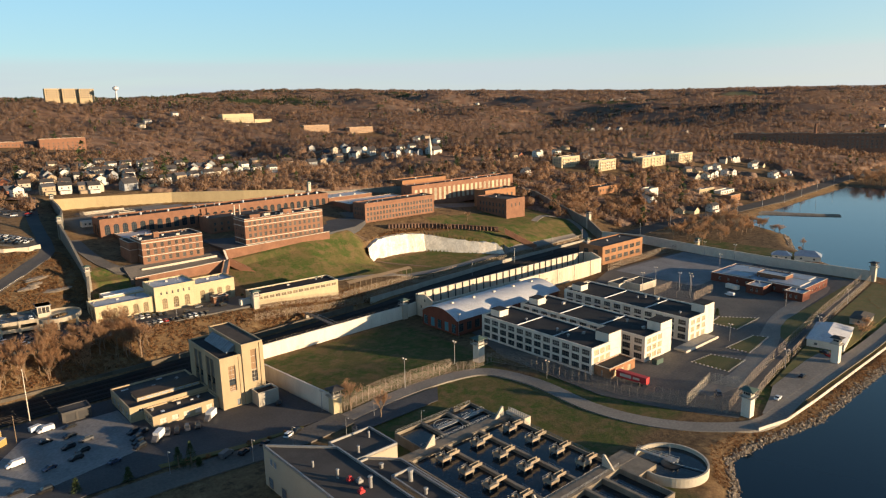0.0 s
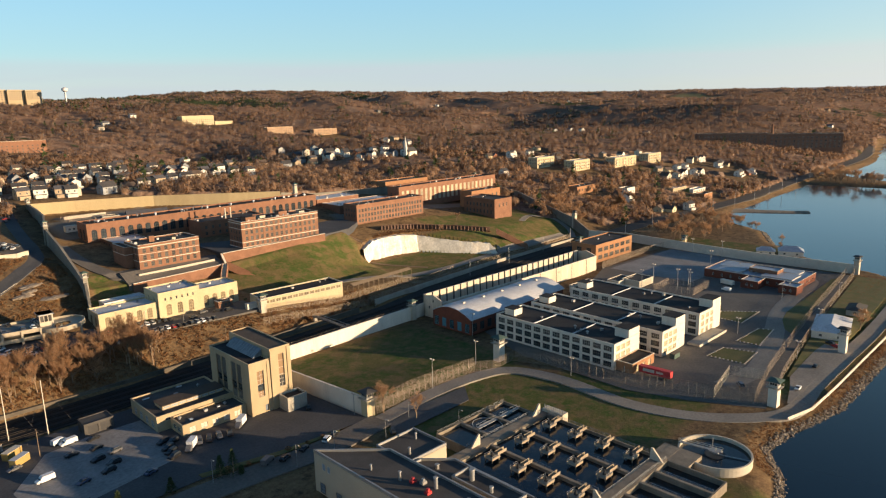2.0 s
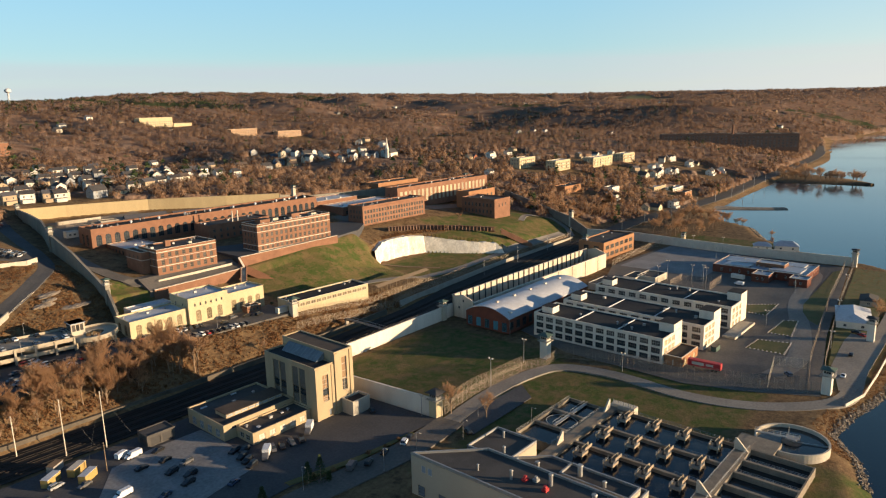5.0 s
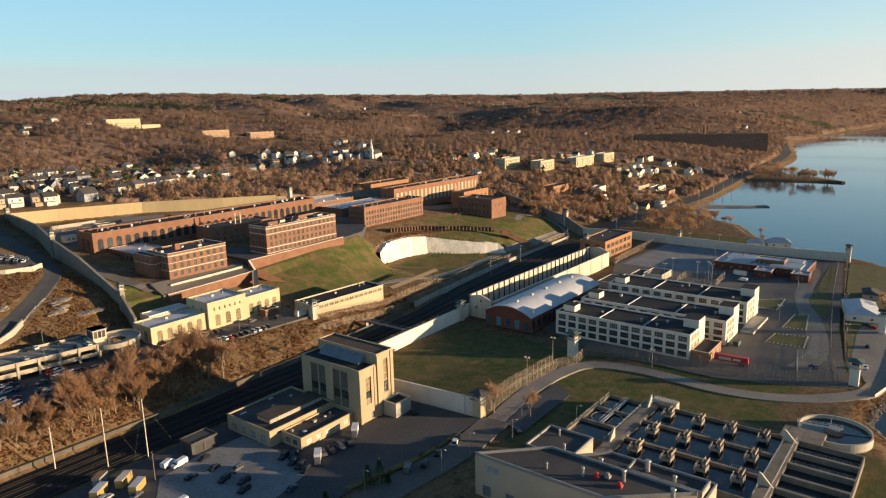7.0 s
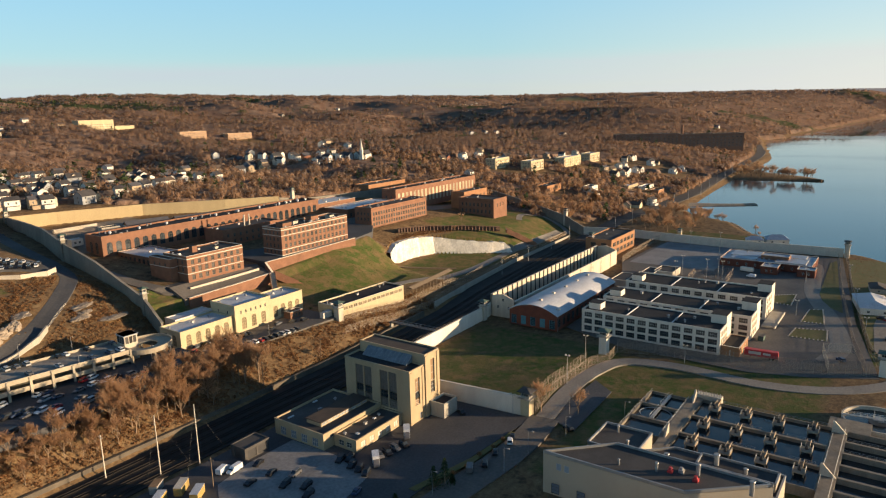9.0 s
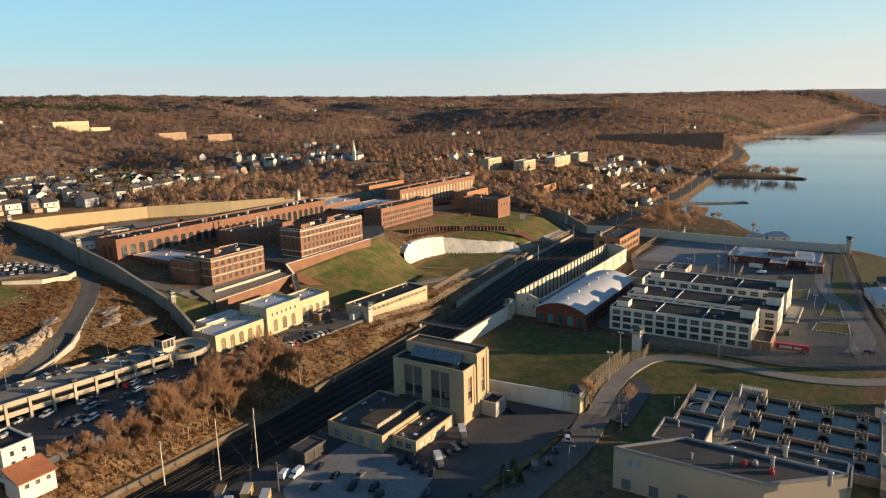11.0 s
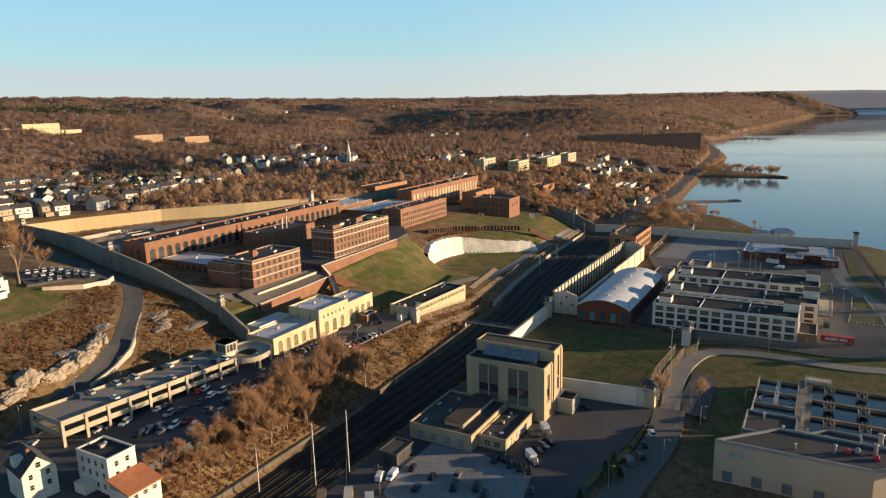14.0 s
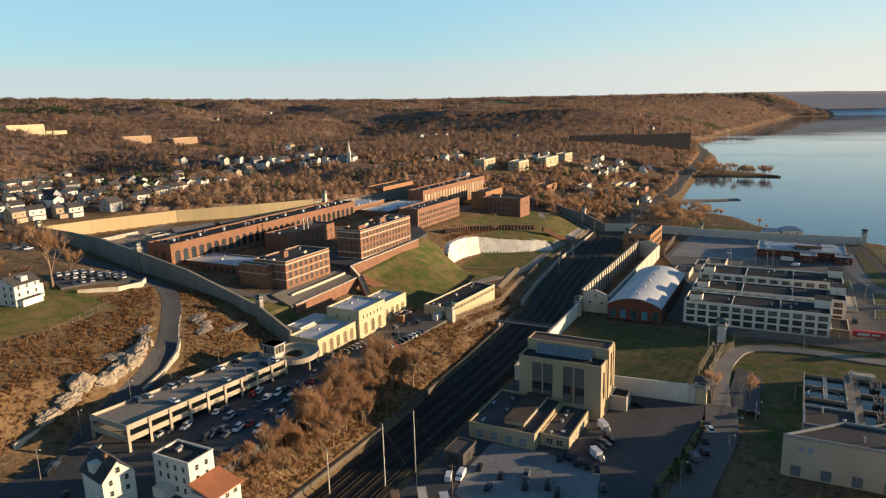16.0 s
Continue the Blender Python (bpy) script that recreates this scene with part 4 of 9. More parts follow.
for i in range(12):
    y = 5 + 21 * i / 11
    bm = bmesh.new()
    tube(bm, (lo[0] - 0.03, y, lo[1] + 0.04), (hi[0] - 0.03, y, hi[1] + 0.04), 0.05, sides=4)
    part("glazing_bar", bm, M_STEEL, bh)
building("engine_wing", "low tan brick wing with dark roof beside the power plant", "annex", 63, 253.2, 0, 92.5, 277, 5.8, M_TAN, M_ROOF_G,
         {'-x': win_rows(4, [(0.6, 3.0)], 2.8, 1.5, 3, 2, glass=M_DOOR, frame=M_FRAME), '-y': win_rows(6, [(3.4, 1.2)], 2.0, 2.0, 2, 1)}, parapet=0.5, coping=M_TAN, vents=2)
em = thing("roof_monitor", pose(67.5, 258.6, 5.3), "long tan roof monitor with dark glazing on the low wing", "roof monitor")
part("wall", bm_box(0, 0, 0, 24, 7, 1.5), M_TAN, em)
part("roof", bm_box(-0.3, -0.3, 1.5, 24.3, 7.3, 1.75), M_ROOF_BR, em)
for i in range(8):
    share("window", window_mesh(2.5, 0.9, 3, 1, M_STONE_TRIM, M_PALEGLASS), em, Matrix.Translation((1.6 + 2.95 * i, -0.02, 0.4)))
for x_, y_, w_, d_ in ((66, 273, 2.6, 0.7), (80, 275, 2.2, 0.7), (72, 246, 1.2, 1.2), (84, 249, 1.0, 0.8)):
    tagged(part("roof_hatch", bm_box(x_, y_, 5.25 if y_ > 255 else 3.85, x_ + w_, y_ + d_, 5.6 if y_ > 255 else 4.2), M_ROOF_W, None), "small white hatch on a low flat roof", "roof hatch", "roof hatches")
building("shop_wing", "low tan brick shop wing with white-framed windows", "annex", 67.8, 243, 0, 92.4, 253, 4.3, M_TAN, M_ROOF_G,
         {'-y': win_rows(5, [(0.9, 2.0)], 2.4, 1.5, 2, 2, glass=M_STONE_TRIM), '-x': win_rows(2, [(0.9, 2.0)], 2.4, 1.5, 2, 2)}, parapet=0.4, coping=M_TAN, vents=3)
building("brick_kiosk", "small weathered tan kiosk against the power plant", "kiosk", 104.0, 232.6, 0, 112.4, 238.8, 5.6, M_CONC, M_ROOF, parapet=0.7, coping=M_CONC_L)

# ---- hillside: administration building, station, cell blocks ----
building("administration_building", "cream stucco building with arched windows and white roof", "building", 78, 352, 11, 105.6, 367, 19.6, M_CREAM, M_ROOF_W,
         {'-y': win_rows(5, [(1.5, 5.2)], 2.6, 1.5, 3, 4, True, frame=M_TAN, glass=M_PANE_W), '-x': win_rows(2, [(1.5, 5.2)], 2.6, 1.5, 3, 4, True, frame=M_TAN, glass=M_PANE_W)}, parapet=0.6, coping=M_CREAM, deep=3, vents=3, group="cream front range")
building("administration_building", "taller cream stucco centre block with arched windows", "building", 105.8, 350.5, 10.6, 127, 368, 24.2, M_CREAM, M_ROOF_W,
         {'-y': [win_rows(3, [(1.5, 5.8)], 2.8, 2, 3, 4, True, frame=M_TAN, glass=M_PANE_W), win_rows(6, [(9.2, 1.5)], 0.9, 2, 1, 2)], '-x': win_rows(2, [(9.2, 1.5)], 0.9, 2, 1, 2)}, parapet=0.6, coping=M_CREAM, deep=3, vents=3,
         bands=((8.4, 0.3), (11.6, 0.35)), group="cream front range")
building("administration_building", "cream stucco wing with arched windows", "building", 127.2, 352, 10.6, 149, 366, 21.6, M_CREAM, M_ROOF_W,
         {'-y': win_rows(4, [(1.5, 5.8)], 2.8, 1.5, 3, 4, True, frame=M_TAN, glass=M_PANE_W)}, parapet=0.6, coping=M_CREAM, deep=3, vents=2, group="cream front range")
building("rear_annex", "pale blue-grey plant annex behind the cream building", "annex", 86, 367.2, 12, 106, 375, 20.4, M_ROOF_W, M_ROOF_W, parapet=0.3)
building("visitor_building", "long low cream building with dark roof and window band", "building", 150, 329, 8.5, 199, 343, 15.8, M_CREAM, M_ROOF,
         {'-y': win_rows(14, [(4.2, 1.8)], 2.9, 1.0, 2, 1, glass=M_PANE_W), '-x': win_rows(3, [(1.5, 2.2)], 1.4, 1.5)}, parapet=0.5, coping=M_STONE_TRIM, deep=5, vents=5, turn=-4)
# cell blocks on the terrace
dorm = building("brick_dormitory", "three-storey red brick block with stone courses", "building", 117, 400, 26, 152, 420, 40, M_BRICK, M_ROOF_G,
         {'-y': win_rows(8, [(1.4, 2.6), (5.4, 2.7), (9.4, 2.4)], 2.0, 1.2, 1, 2), '-x': win_rows(4, [(5.8, 2.3), (9.8, 2.0)], 1.4, 2.0)}, parapet=0.7, bands=((4.6, 0.35), (8.6, 0.2), (12.3, 0.45)), deep=3, vents=5, group="brick blocks")
building("stair_tower", "red brick stair tower beside the dormitory", "tower", 112.5, 408, 26, 116.8, 426, 38.5, M_BRICK, M_ROOF_G, {'-x': win_rows(3, [(8.5, 1.6)], 1.2, 2)}, parapet=0.5, bands=((8, 0.3),), deep=3)
building("brick_wing", "low dark red brick wing with white roof", "building", 122.5, 427, 27, 143, 474, 33.8, M_BRICK, M_ROOF_W,
         {'-x': win_rows(10, [(1.5, 3.6)], 2.2, 1.5, 3, 3, frame=M_FRAME_D)}, parapet=0.4, deep=3, vents=2)
hos = building("brick_hospital", "four-storey red brick block with stone courses and roof tanks", "building", 178.5, 398, 28, 234, 414, 44.6, M_BRICK, M_ROOF_G,
         {'-y': win_rows(15, [(1.3, 2.0), (4.8, 2.5), (8.6, 2.5), (12.5, 2.2)], 1.9, 1.5, 1, 2), '-x': win_rows(4, [(1.4, 1.9), (5.0, 2.2), (8.8, 2.2), (12.6, 2.0)], 1.4, 1.5)},
         parapet=0.8, bands=((0.0, 0.9), (3.7, 0.4), (11.9, 0.35), (15.2, 0.5)), deep=4, vents=14, seed=8, group="brick blocks")
lcb = building("long_cell_block", "long red brick cell block with tall barred windows", "cell block", 115, 476, 30, 286, 494, 43.6, M_BRICK, M_ROOF,
         {'-y': win_rows(30, [(3.0, 6.8)], 3.5, 1.5, 3, 4, True, frame=M_FRAME_D, glass=M_GLASS), '-x': win_rows(2, [(3.0, 6.8)], 3.0, 3.0, 3, 4, True)}, parapet=0.8, coping=M_BRICK, deep=3, vents=26, seed=3,
         group="cell blocks")
building("kitchen_block", "low red brick kitchen block with twin chimneys", "building", 176, 448, 29, 222, 466, 39.6, M_BRICK, M_ROOF_G,
         {'-y': win_rows(9, [(1.5, 2.2), (5.6, 2.0)], 1.6, 1.5)}, parapet=0.5, coping=M_BRICK, vents=6)
for dx in (0, 4):
    bm = bmesh.new()
    tube(bm, (196 + dx, 452, 39), (196 + dx, 452, 46), 0.45, 0.4, 8)
    tube(bm, (196 + dx, 452, 46), (196 + dx, 452, 46.3), 0.55, 0.55, 8)
    tagged(part("flue", bm, M_STONE_TRIM, None), "tall pale metal flue on a brick block roof", "flue", "kitchen flues")
building("school_block", "long three-storey red brick block with many windows", "building", 284, 421, 25.5, 351, 437, 40.2, M_BRICK, M_ROOF_G,
         {'-y': win_rows(22, [(1.5, 2.4), (5.2, 2.5), (9.0, 2.5)], 1.9, 1.2, 1, 2), '-x': win_rows(4, [(5.3, 2.2), (9.1, 2.2)], 1.5, 1.5)}, parapet=0.8, coping=M_BRICK, bands=((0.0, 1.0), (13.2, 0.4)), deep=3, vents=12, seed=5, group="brick blocks")
building("long_cell_block", "long red brick cell block with arched tall windows and roof vents", "cell block", 357, 457, 24, 481, 472, 43.4, M_BRICK, M_ROOF,
         {'-y': win_rows(22, [(5.0, 10.6)], 3.0, 2.0, 2, 5, frame=M_FRAME, glass=M_FROST), '-x': win_rows(2, [(8.0, 6.0)], 2.0, 2.0, 2, 5)}, parapet=0.8, coping=M_BRICK, vents=16, seed=6, group="cell blocks")
building("chapel_block", "low white-roofed brick chapel range", "building", 290, 450, 27, 348, 474, 36.5, M_BRICK, M_ROOF_W,
         {'-y': win_rows(12, [(3.5, 3.0)], 2.0, 2)}, parapet=0.4, vents=10, seed=9)
building("chapel_block", "white flat-roofed range behind the brick blocks", "building", 288, 478, 28, 330, 500, 39.0, M_BRICK, M_ROOF_W, parapet=0.4, vents=8, seed=10)
building("gate_house", "red brick gatehouse with pale coping on the lawn", "building", 402, 389, 17, 424, 424, 33.4, M_BRICK, M_ROOF_G,
         {'-x': win_rows(8, [(4.2, 3.0), (9.6, 3.0)], 1.7, 2, 2, 3), '-y': win_rows(3, [(9.6, 3.0)], 1.2, 4, 2, 3)}, parapet=0.7, coping=M_BRICK, vents=3, bands=((14.8, 0.3),), deep=3)
building("rear_block", "red brick block behind the gatehouse", "building", 414, 426, 18, 452, 440, 36.2, M_BRICK_O, M_ROOF_G, {'-y': win_rows(6, [(11, 3.0)], 2.0, 2)}, parapet=0.6, coping=M_BRICK_O, vents=4, seed=11)
building("power_house", "brown brick block on the upper slope", "building", 395, 520, 26, 450, 538, 40, M_BRICK_O, M_ROOF_G, parapet=0.6, vents=3, coping=M_BRICK_O)

penthouse(hos, 6, 5, 15.7, 13, 11, 18.2, M_BRICK)
penthouse(hos, 30, 6, 15.7, 36, 11, 18.8, M_BRICK)
penthouse(hos, 44, 4, 15.7, 48, 8, 17.6, M_CONC_L)
penthouse(hos, 18, 9, 15.7, 22, 13, 17.4, M_CONC_L)
penthouse(dorm, 10, 9, 13.2, 13, 12, 16.6, M_BRICK)
penthouse(dorm, 22, 6, 13.2, 24, 8, 14.6, M_CONC_L)
for k in range(9):
    bm = bmesh.new()
    x = 10 + 18.5 * k
    tube(bm, (x, 8.5, 12.6), (x, 8.5, 13.6), 0.6, 0.6, 10)
    tube(bm, (x, 8.5, 13.6), (x, 8.5, 14.5), 1.0, 0.55, 10)
    part("ridge_ventilator", bm, M_ROOF_W, lcb, "white round ridge ventilator")

# ---- paving, roads, rails ----
sheet("pavement_yard", [(226, 104), (300, 118), (455, 138), (458, 262), (372, 266), (300, 239), (222, 239), (209, 205), (207, 150), (214, 128)], 0.10, M_ASPH_L, "worn asphalt prison yard")
sheet("pavement_plant", [(60, 212), (121.6, 206), (118.2, 250), (115.6, 281), (20, 281), (-40, 281), (-40, 212)], 0.08, M_ASPH, "dark asphalt lot round the power plant")
strip("road_ring", [(124, 202), (150, 205), (175, 204), (192, 197), (198, 175), (196, 145), (202, 122), (216, 104), (232, 96), (262, 98), (300, 98.5), (350, 99), (440, 104)], 7.0, M_ROADL,
      "pale concrete patrol road along the fence and river bank", z=0.16)
strip("road_south", [(-60, 196), (40, 204), (95, 200), (124, 202)], 11, M_ASPH_L, "asphalt road past the power plant", z=0.14)
strip("road_hill", [(-120, 318), (-60, 336), (-32, 352), (-14, 369), (2, 376), (20, 382), (36, 391), (48, 402), (65, 420), (76, 438), (80, 460), (83, 492), (88, 536), (98, 600)], 7.6, M_ASPH,
      "winding asphalt road up the hill beside the wall")
sheet("rail_bed", [(-300, 282), (205, 285), (230, 288), (300, 291), (372, 302), (430, 306), (430, 336), (330, 331), (260, 323), (215, 313), (150, 307), (-300, 304)], 0.0, M_BALLAST, "dark ballast bed of the railway", "railway")

# ---- woods and trees ----
def keep_out(x, y):
    """True where no woodland stands: the prison, the streets, the river."""
    prison = (x > 62) & (x < 500) & (y > 20) & (y < 520) & (y > 250 + 0 * x)
    upper = (x > 95) & (x < 290) & (y < 600 - (np.clip(x, 140, 290) - 140) * 0.62)
    low = (y < 345) & (x < 520)
    near = (x < 100) & (y < 560)
    wet = (y < shore(x) + 9) | (x > 480) & (x < 1560) & (y < rail_y(x) + 9)
    return (prison & (y < 520)) & ((x < 455) | (y < 372)) | upper | low | near | wet


CLEAR = [(690, 1515, 55), (745, 1505, 40), (764, 1280, 42), (877, 1278, 42), (146, 990, 34), (212, 985, 40), (840, 472, 26), (678, 480, 26), (756, 470, 24), (780, 468, 24), (706, 366, 22), (730, 358, 22), (705, 335, 16), (622, 384, 14), (590, 420, 26), (645, 512, 24), (764, 1240, 45), (880, 1235, 45), (690, 1470, 45),
         (1700, 1500, 60), (3300, 1340, 100), (3360, 1480, 110), (3430, 1620, 110), (3480, 1750, 110)]


RAIL_LINE = [(-300, 294), (150, 294), (215, 299), (260, 306), (330, 313), (430, 321), (540, 327), (640, 321), (736, 319.5), (824, 325), (930, 332), (1041, 338), (1132, 342), (1300, 352), (1477, 381), (1814, 466)]
CLEAR += [(1168 + 0.545 * k, 580 - 0.839 * k, 12) for k in range(6, 240, 14)]


def rail_y(x):
    return np.interp(x, [p[0] for p in RAIL_LINE], [p[1] for p in RAIL_LINE])


def town_rows():
    rows = [(90, 604, 170, 590, 7), (66, 640, 92, 632, 3), (70, 690, 108, 690, 3), (64, 735, 104, 738, 3), (176, 594, 264, 622, 6), (96, 640, 130, 632, 3), (128, 667, 232, 666, 9), (150, 632, 226, 640, 4), (244, 652, 330, 654, 6), (258, 690, 330, 684, 5), (112, 700, 236, 706, 8),
            (118, 742, 236, 764, 8), (246, 728, 350, 722, 5), (136, 790, 260, 800, 5), (380, 735, 470, 745, 6), (455, 770, 520, 735, 5), (495, 695, 570, 677, 5), (505, 785, 605, 757, 5), (495, 850, 560, 800, 4),
            (639, 612, 720, 600, 5), (560, 520, 572, 508, 1), (590, 372, 625, 396, 3), (588, 347, 632, 330, 3), (745, 416, 840, 410, 6), (760, 444, 850, 436, 4), (870, 384, 925, 384, 4), (900, 462, 946, 450, 4), (905, 428, 950, 424, 3),
            (700, 560, 900, 520, 5)]
    rnd = random.Random(5)
    out = []
    for x0, y0, x1, y1, n in rows:
        for i in range(n):
            f = (i + 0.5) / n
            out.append((x0 + (x1 - x0) * f + rnd.uniform(-3, 3), y0 + (y1 - y0) * f + rnd.uniform(-5, 5), rnd.uniform(-14, 14) + rnd.choice((0, 0, 90))))
    for _ in range(30):
        a, r = radians(rnd.uniform(14, 80)), rnd.uniform(950, 2900)
        x, y = r * math.sin(a), r * math.cos(a)
        if y > shore(x) + 90:
            out.append((x, y, rnd.uniform(0, 90)))
    for x0, y0, x1, y1, n in ((2100, 1540, 2440, 1690, 9), (2880, 1840, 3040, 1790, 6), (2680, 1500, 3020, 1640, 7), (1280, 1000, 1420, 980, 5)):
        for i in range(n):
            out.append((x0 + (x1 - x0) * (i + rnd.random()) / n, y0 + (y1 - y0) * (i + rnd.random()) / n + rnd.uniform(-40, 40), rnd.uniform(0, 90)))
    return out


HOUSES = town_rows()


def tuft_template(n, spread, size, rng, squat=0.8, cone=False, loose=0.35, slim=False):
    """n loose triangles in a crown of about unit size: twig masses with gaps."""
    c = rng.normal(size=(n, 3))
    c /= np.linalg.norm(c, axis=1)[:, None]
    c *= (rng.random(n) ** 0.45)[:, None] * spread
    c[:, 2] = c[:, 2] * squat + spread * squat
    if cone:
        k = rng.random(n)
        ang = rng.random(n) * 6.283
        c = np.stack([np.cos(ang) * (1 - k) * 0.42, np.sin(ang) * (1 - k) * 0.42, k * 1.9 + 0.1], -1)
    # each piece faces roughly outward, so that a crown has a lit and a shaded side
    out = c - np.array([0, 0, spread * squat * 0.6])
    out = out / np.linalg.norm(out, axis=1)[:, None] + rng.normal(size=(n, 3)) * loose
    out /= np.linalg.norm(out, axis=1)[:, None]
    u = np.cross(out, rng.normal(size=(n, 3)))
    u /= np.linalg.norm(u, axis=1)[:, None]
    w = np.cross(out, u)
    if slim:
        # long thin sprays that reach up and outward
        u = out * 0.7 + np.array([0, 0, 0.9]) + rng.normal(size=(n, 3)) * 0.45
        u /= np.linalg.norm(u, axis=1)[:, None]
        w = np.cross(out, u)
        w /= np.linalg.norm(w, axis=1)[:, None]
        u = np.cross(w, out)
        u, w = u * 1.8, w * 0.8
    ang = np.array([0.3, 2.4, 4.5])[None] + rng.normal(size=(n, 3)) * 0.5
    rad = size * rng.uniform(0.9, 2.0, (n, 3))
    tri = u[:, None] * (np.cos(ang) * rad)[..., None] + w[:, None] * (np.sin(ang) * rad)[..., None]
    return c[:, None, :] + tri


def scatter_woods(name, pos, height, templates, material, label, rng, category="woods", rounded=False):
    """Many crowns in one mesh, each turned and scaled by chance."""
    k = rng.integers(0, len(templates), len(pos))
    ang = rng.random(len(pos)) * 6.283
    allv, alln = [], []
    for i, t in enumerate(templates):
        sel = k == i
        if not sel.any():
            continue
        p, h, a = pos[sel], height[sel], ang[sel]
        ca_, sa_ = np.cos(a)[:, None, None], np.sin(a)[:, None, None]
        v = t[None] * h[:, None, None, None] * 0.5
        x = v[..., 0] * ca_ - v[..., 1] * sa_
        y = v[..., 0] * sa_ + v[..., 1] * ca_
        v = np.stack([x, y, v[..., 2]], -1) + p[:, None, None, :]
        if rounded:
            # soft crowns: the twigs take their light as one rounded mass
            w = v - (p + np.array([0, 0, 1.0]) * h[:, None] * 0.18)[:, None, None, :]
            w = w / np.linalg.norm(w, axis=-1)[..., None]
            alln.append(w.reshape(-1, 3))
        allv.append(v.reshape(-1, 3))
    v = np.concatenate(allv)
    me = bpy.data.meshes.new(name)
    nt = len(v) // 3
    me.vertices.add(len(v))
    me.vertices.foreach_set("co", v.astype(np.float32).ravel())
    me.loops.add(nt * 3)
    me.loops.foreach_set("vertex_index", np.arange(nt * 3, dtype=np.int32))
    me.polygons.add(nt)
    me.polygons.foreach_set("loop_start", np.arange(nt, dtype=np.int32) * 3)
    me.polygons.foreach_set("loop_total", np.full(nt, 3, np.int32))
    me.update()
    if rounded:
        me.polygons.foreach_set("use_smooth", np.ones(nt, bool))
        me.normals_split_custom_set_from_vertices(np.concatenate(alln).astype(np.float32).tolist())
    me.materials.append(material)
    return tagged(new(name, me), label, category, kind="stuff")


def fan(n, r0, r1, rng, a0=4, a1=93):
    a = np.radians(rng.uniform(a0, a1, n))
    r = np.sqrt(rng.uniform(r0 * r0, r1 * r1, n))
    x, y = -60 + r * np.sin(a), 60 + r * np.cos(a)
    ok = standing(x, y)
    # glades and thinner stands break the woods up
    wave = np.sin(x * 0.013 + 1.7 * np.sin(y * 0.007)) + np.sin(y * 0.017 + 1.3 * np.sin(x * 0.009 + 1)) + 0.8 * np.sin((x + y) * 0.031)
    ok &= (wave > -1.15) | (rng.random(n) < 0.3)
    x, y = x[ok], y[ok]
    return np.stack([x, y, land(x, y) - 0.4], -1)


def chance(i, j, k):
    """A fixed random number for a cell of the plan."""
    v = np.sin(i * 127.1 + j * 311.7 + k * 74.7) * 43758.5453
    return v - np.floor(v)


def standing(x, y):
    """True where woodland stands: outside the grounds, the streets, the house plots and the glades."""
    ok = ~keep_out(x, y)
    for hx, hy, _ in HOUSES:
        far = math.hypot(hx, hy)
        ok &= np.hypot(x - hx, y - hy) > (12 if far < 900 else 17)
        if far > 950:
            # an open slope lies before each far house
            ok &= np.hypot(x - hx * (1 - 32 / far), y - hy * (1 - 32 / far)) > 24
    for hx, hy, hr in CLEAR:
        ok &= np.hypot(x - hx, y - hy) > hr
    return ok


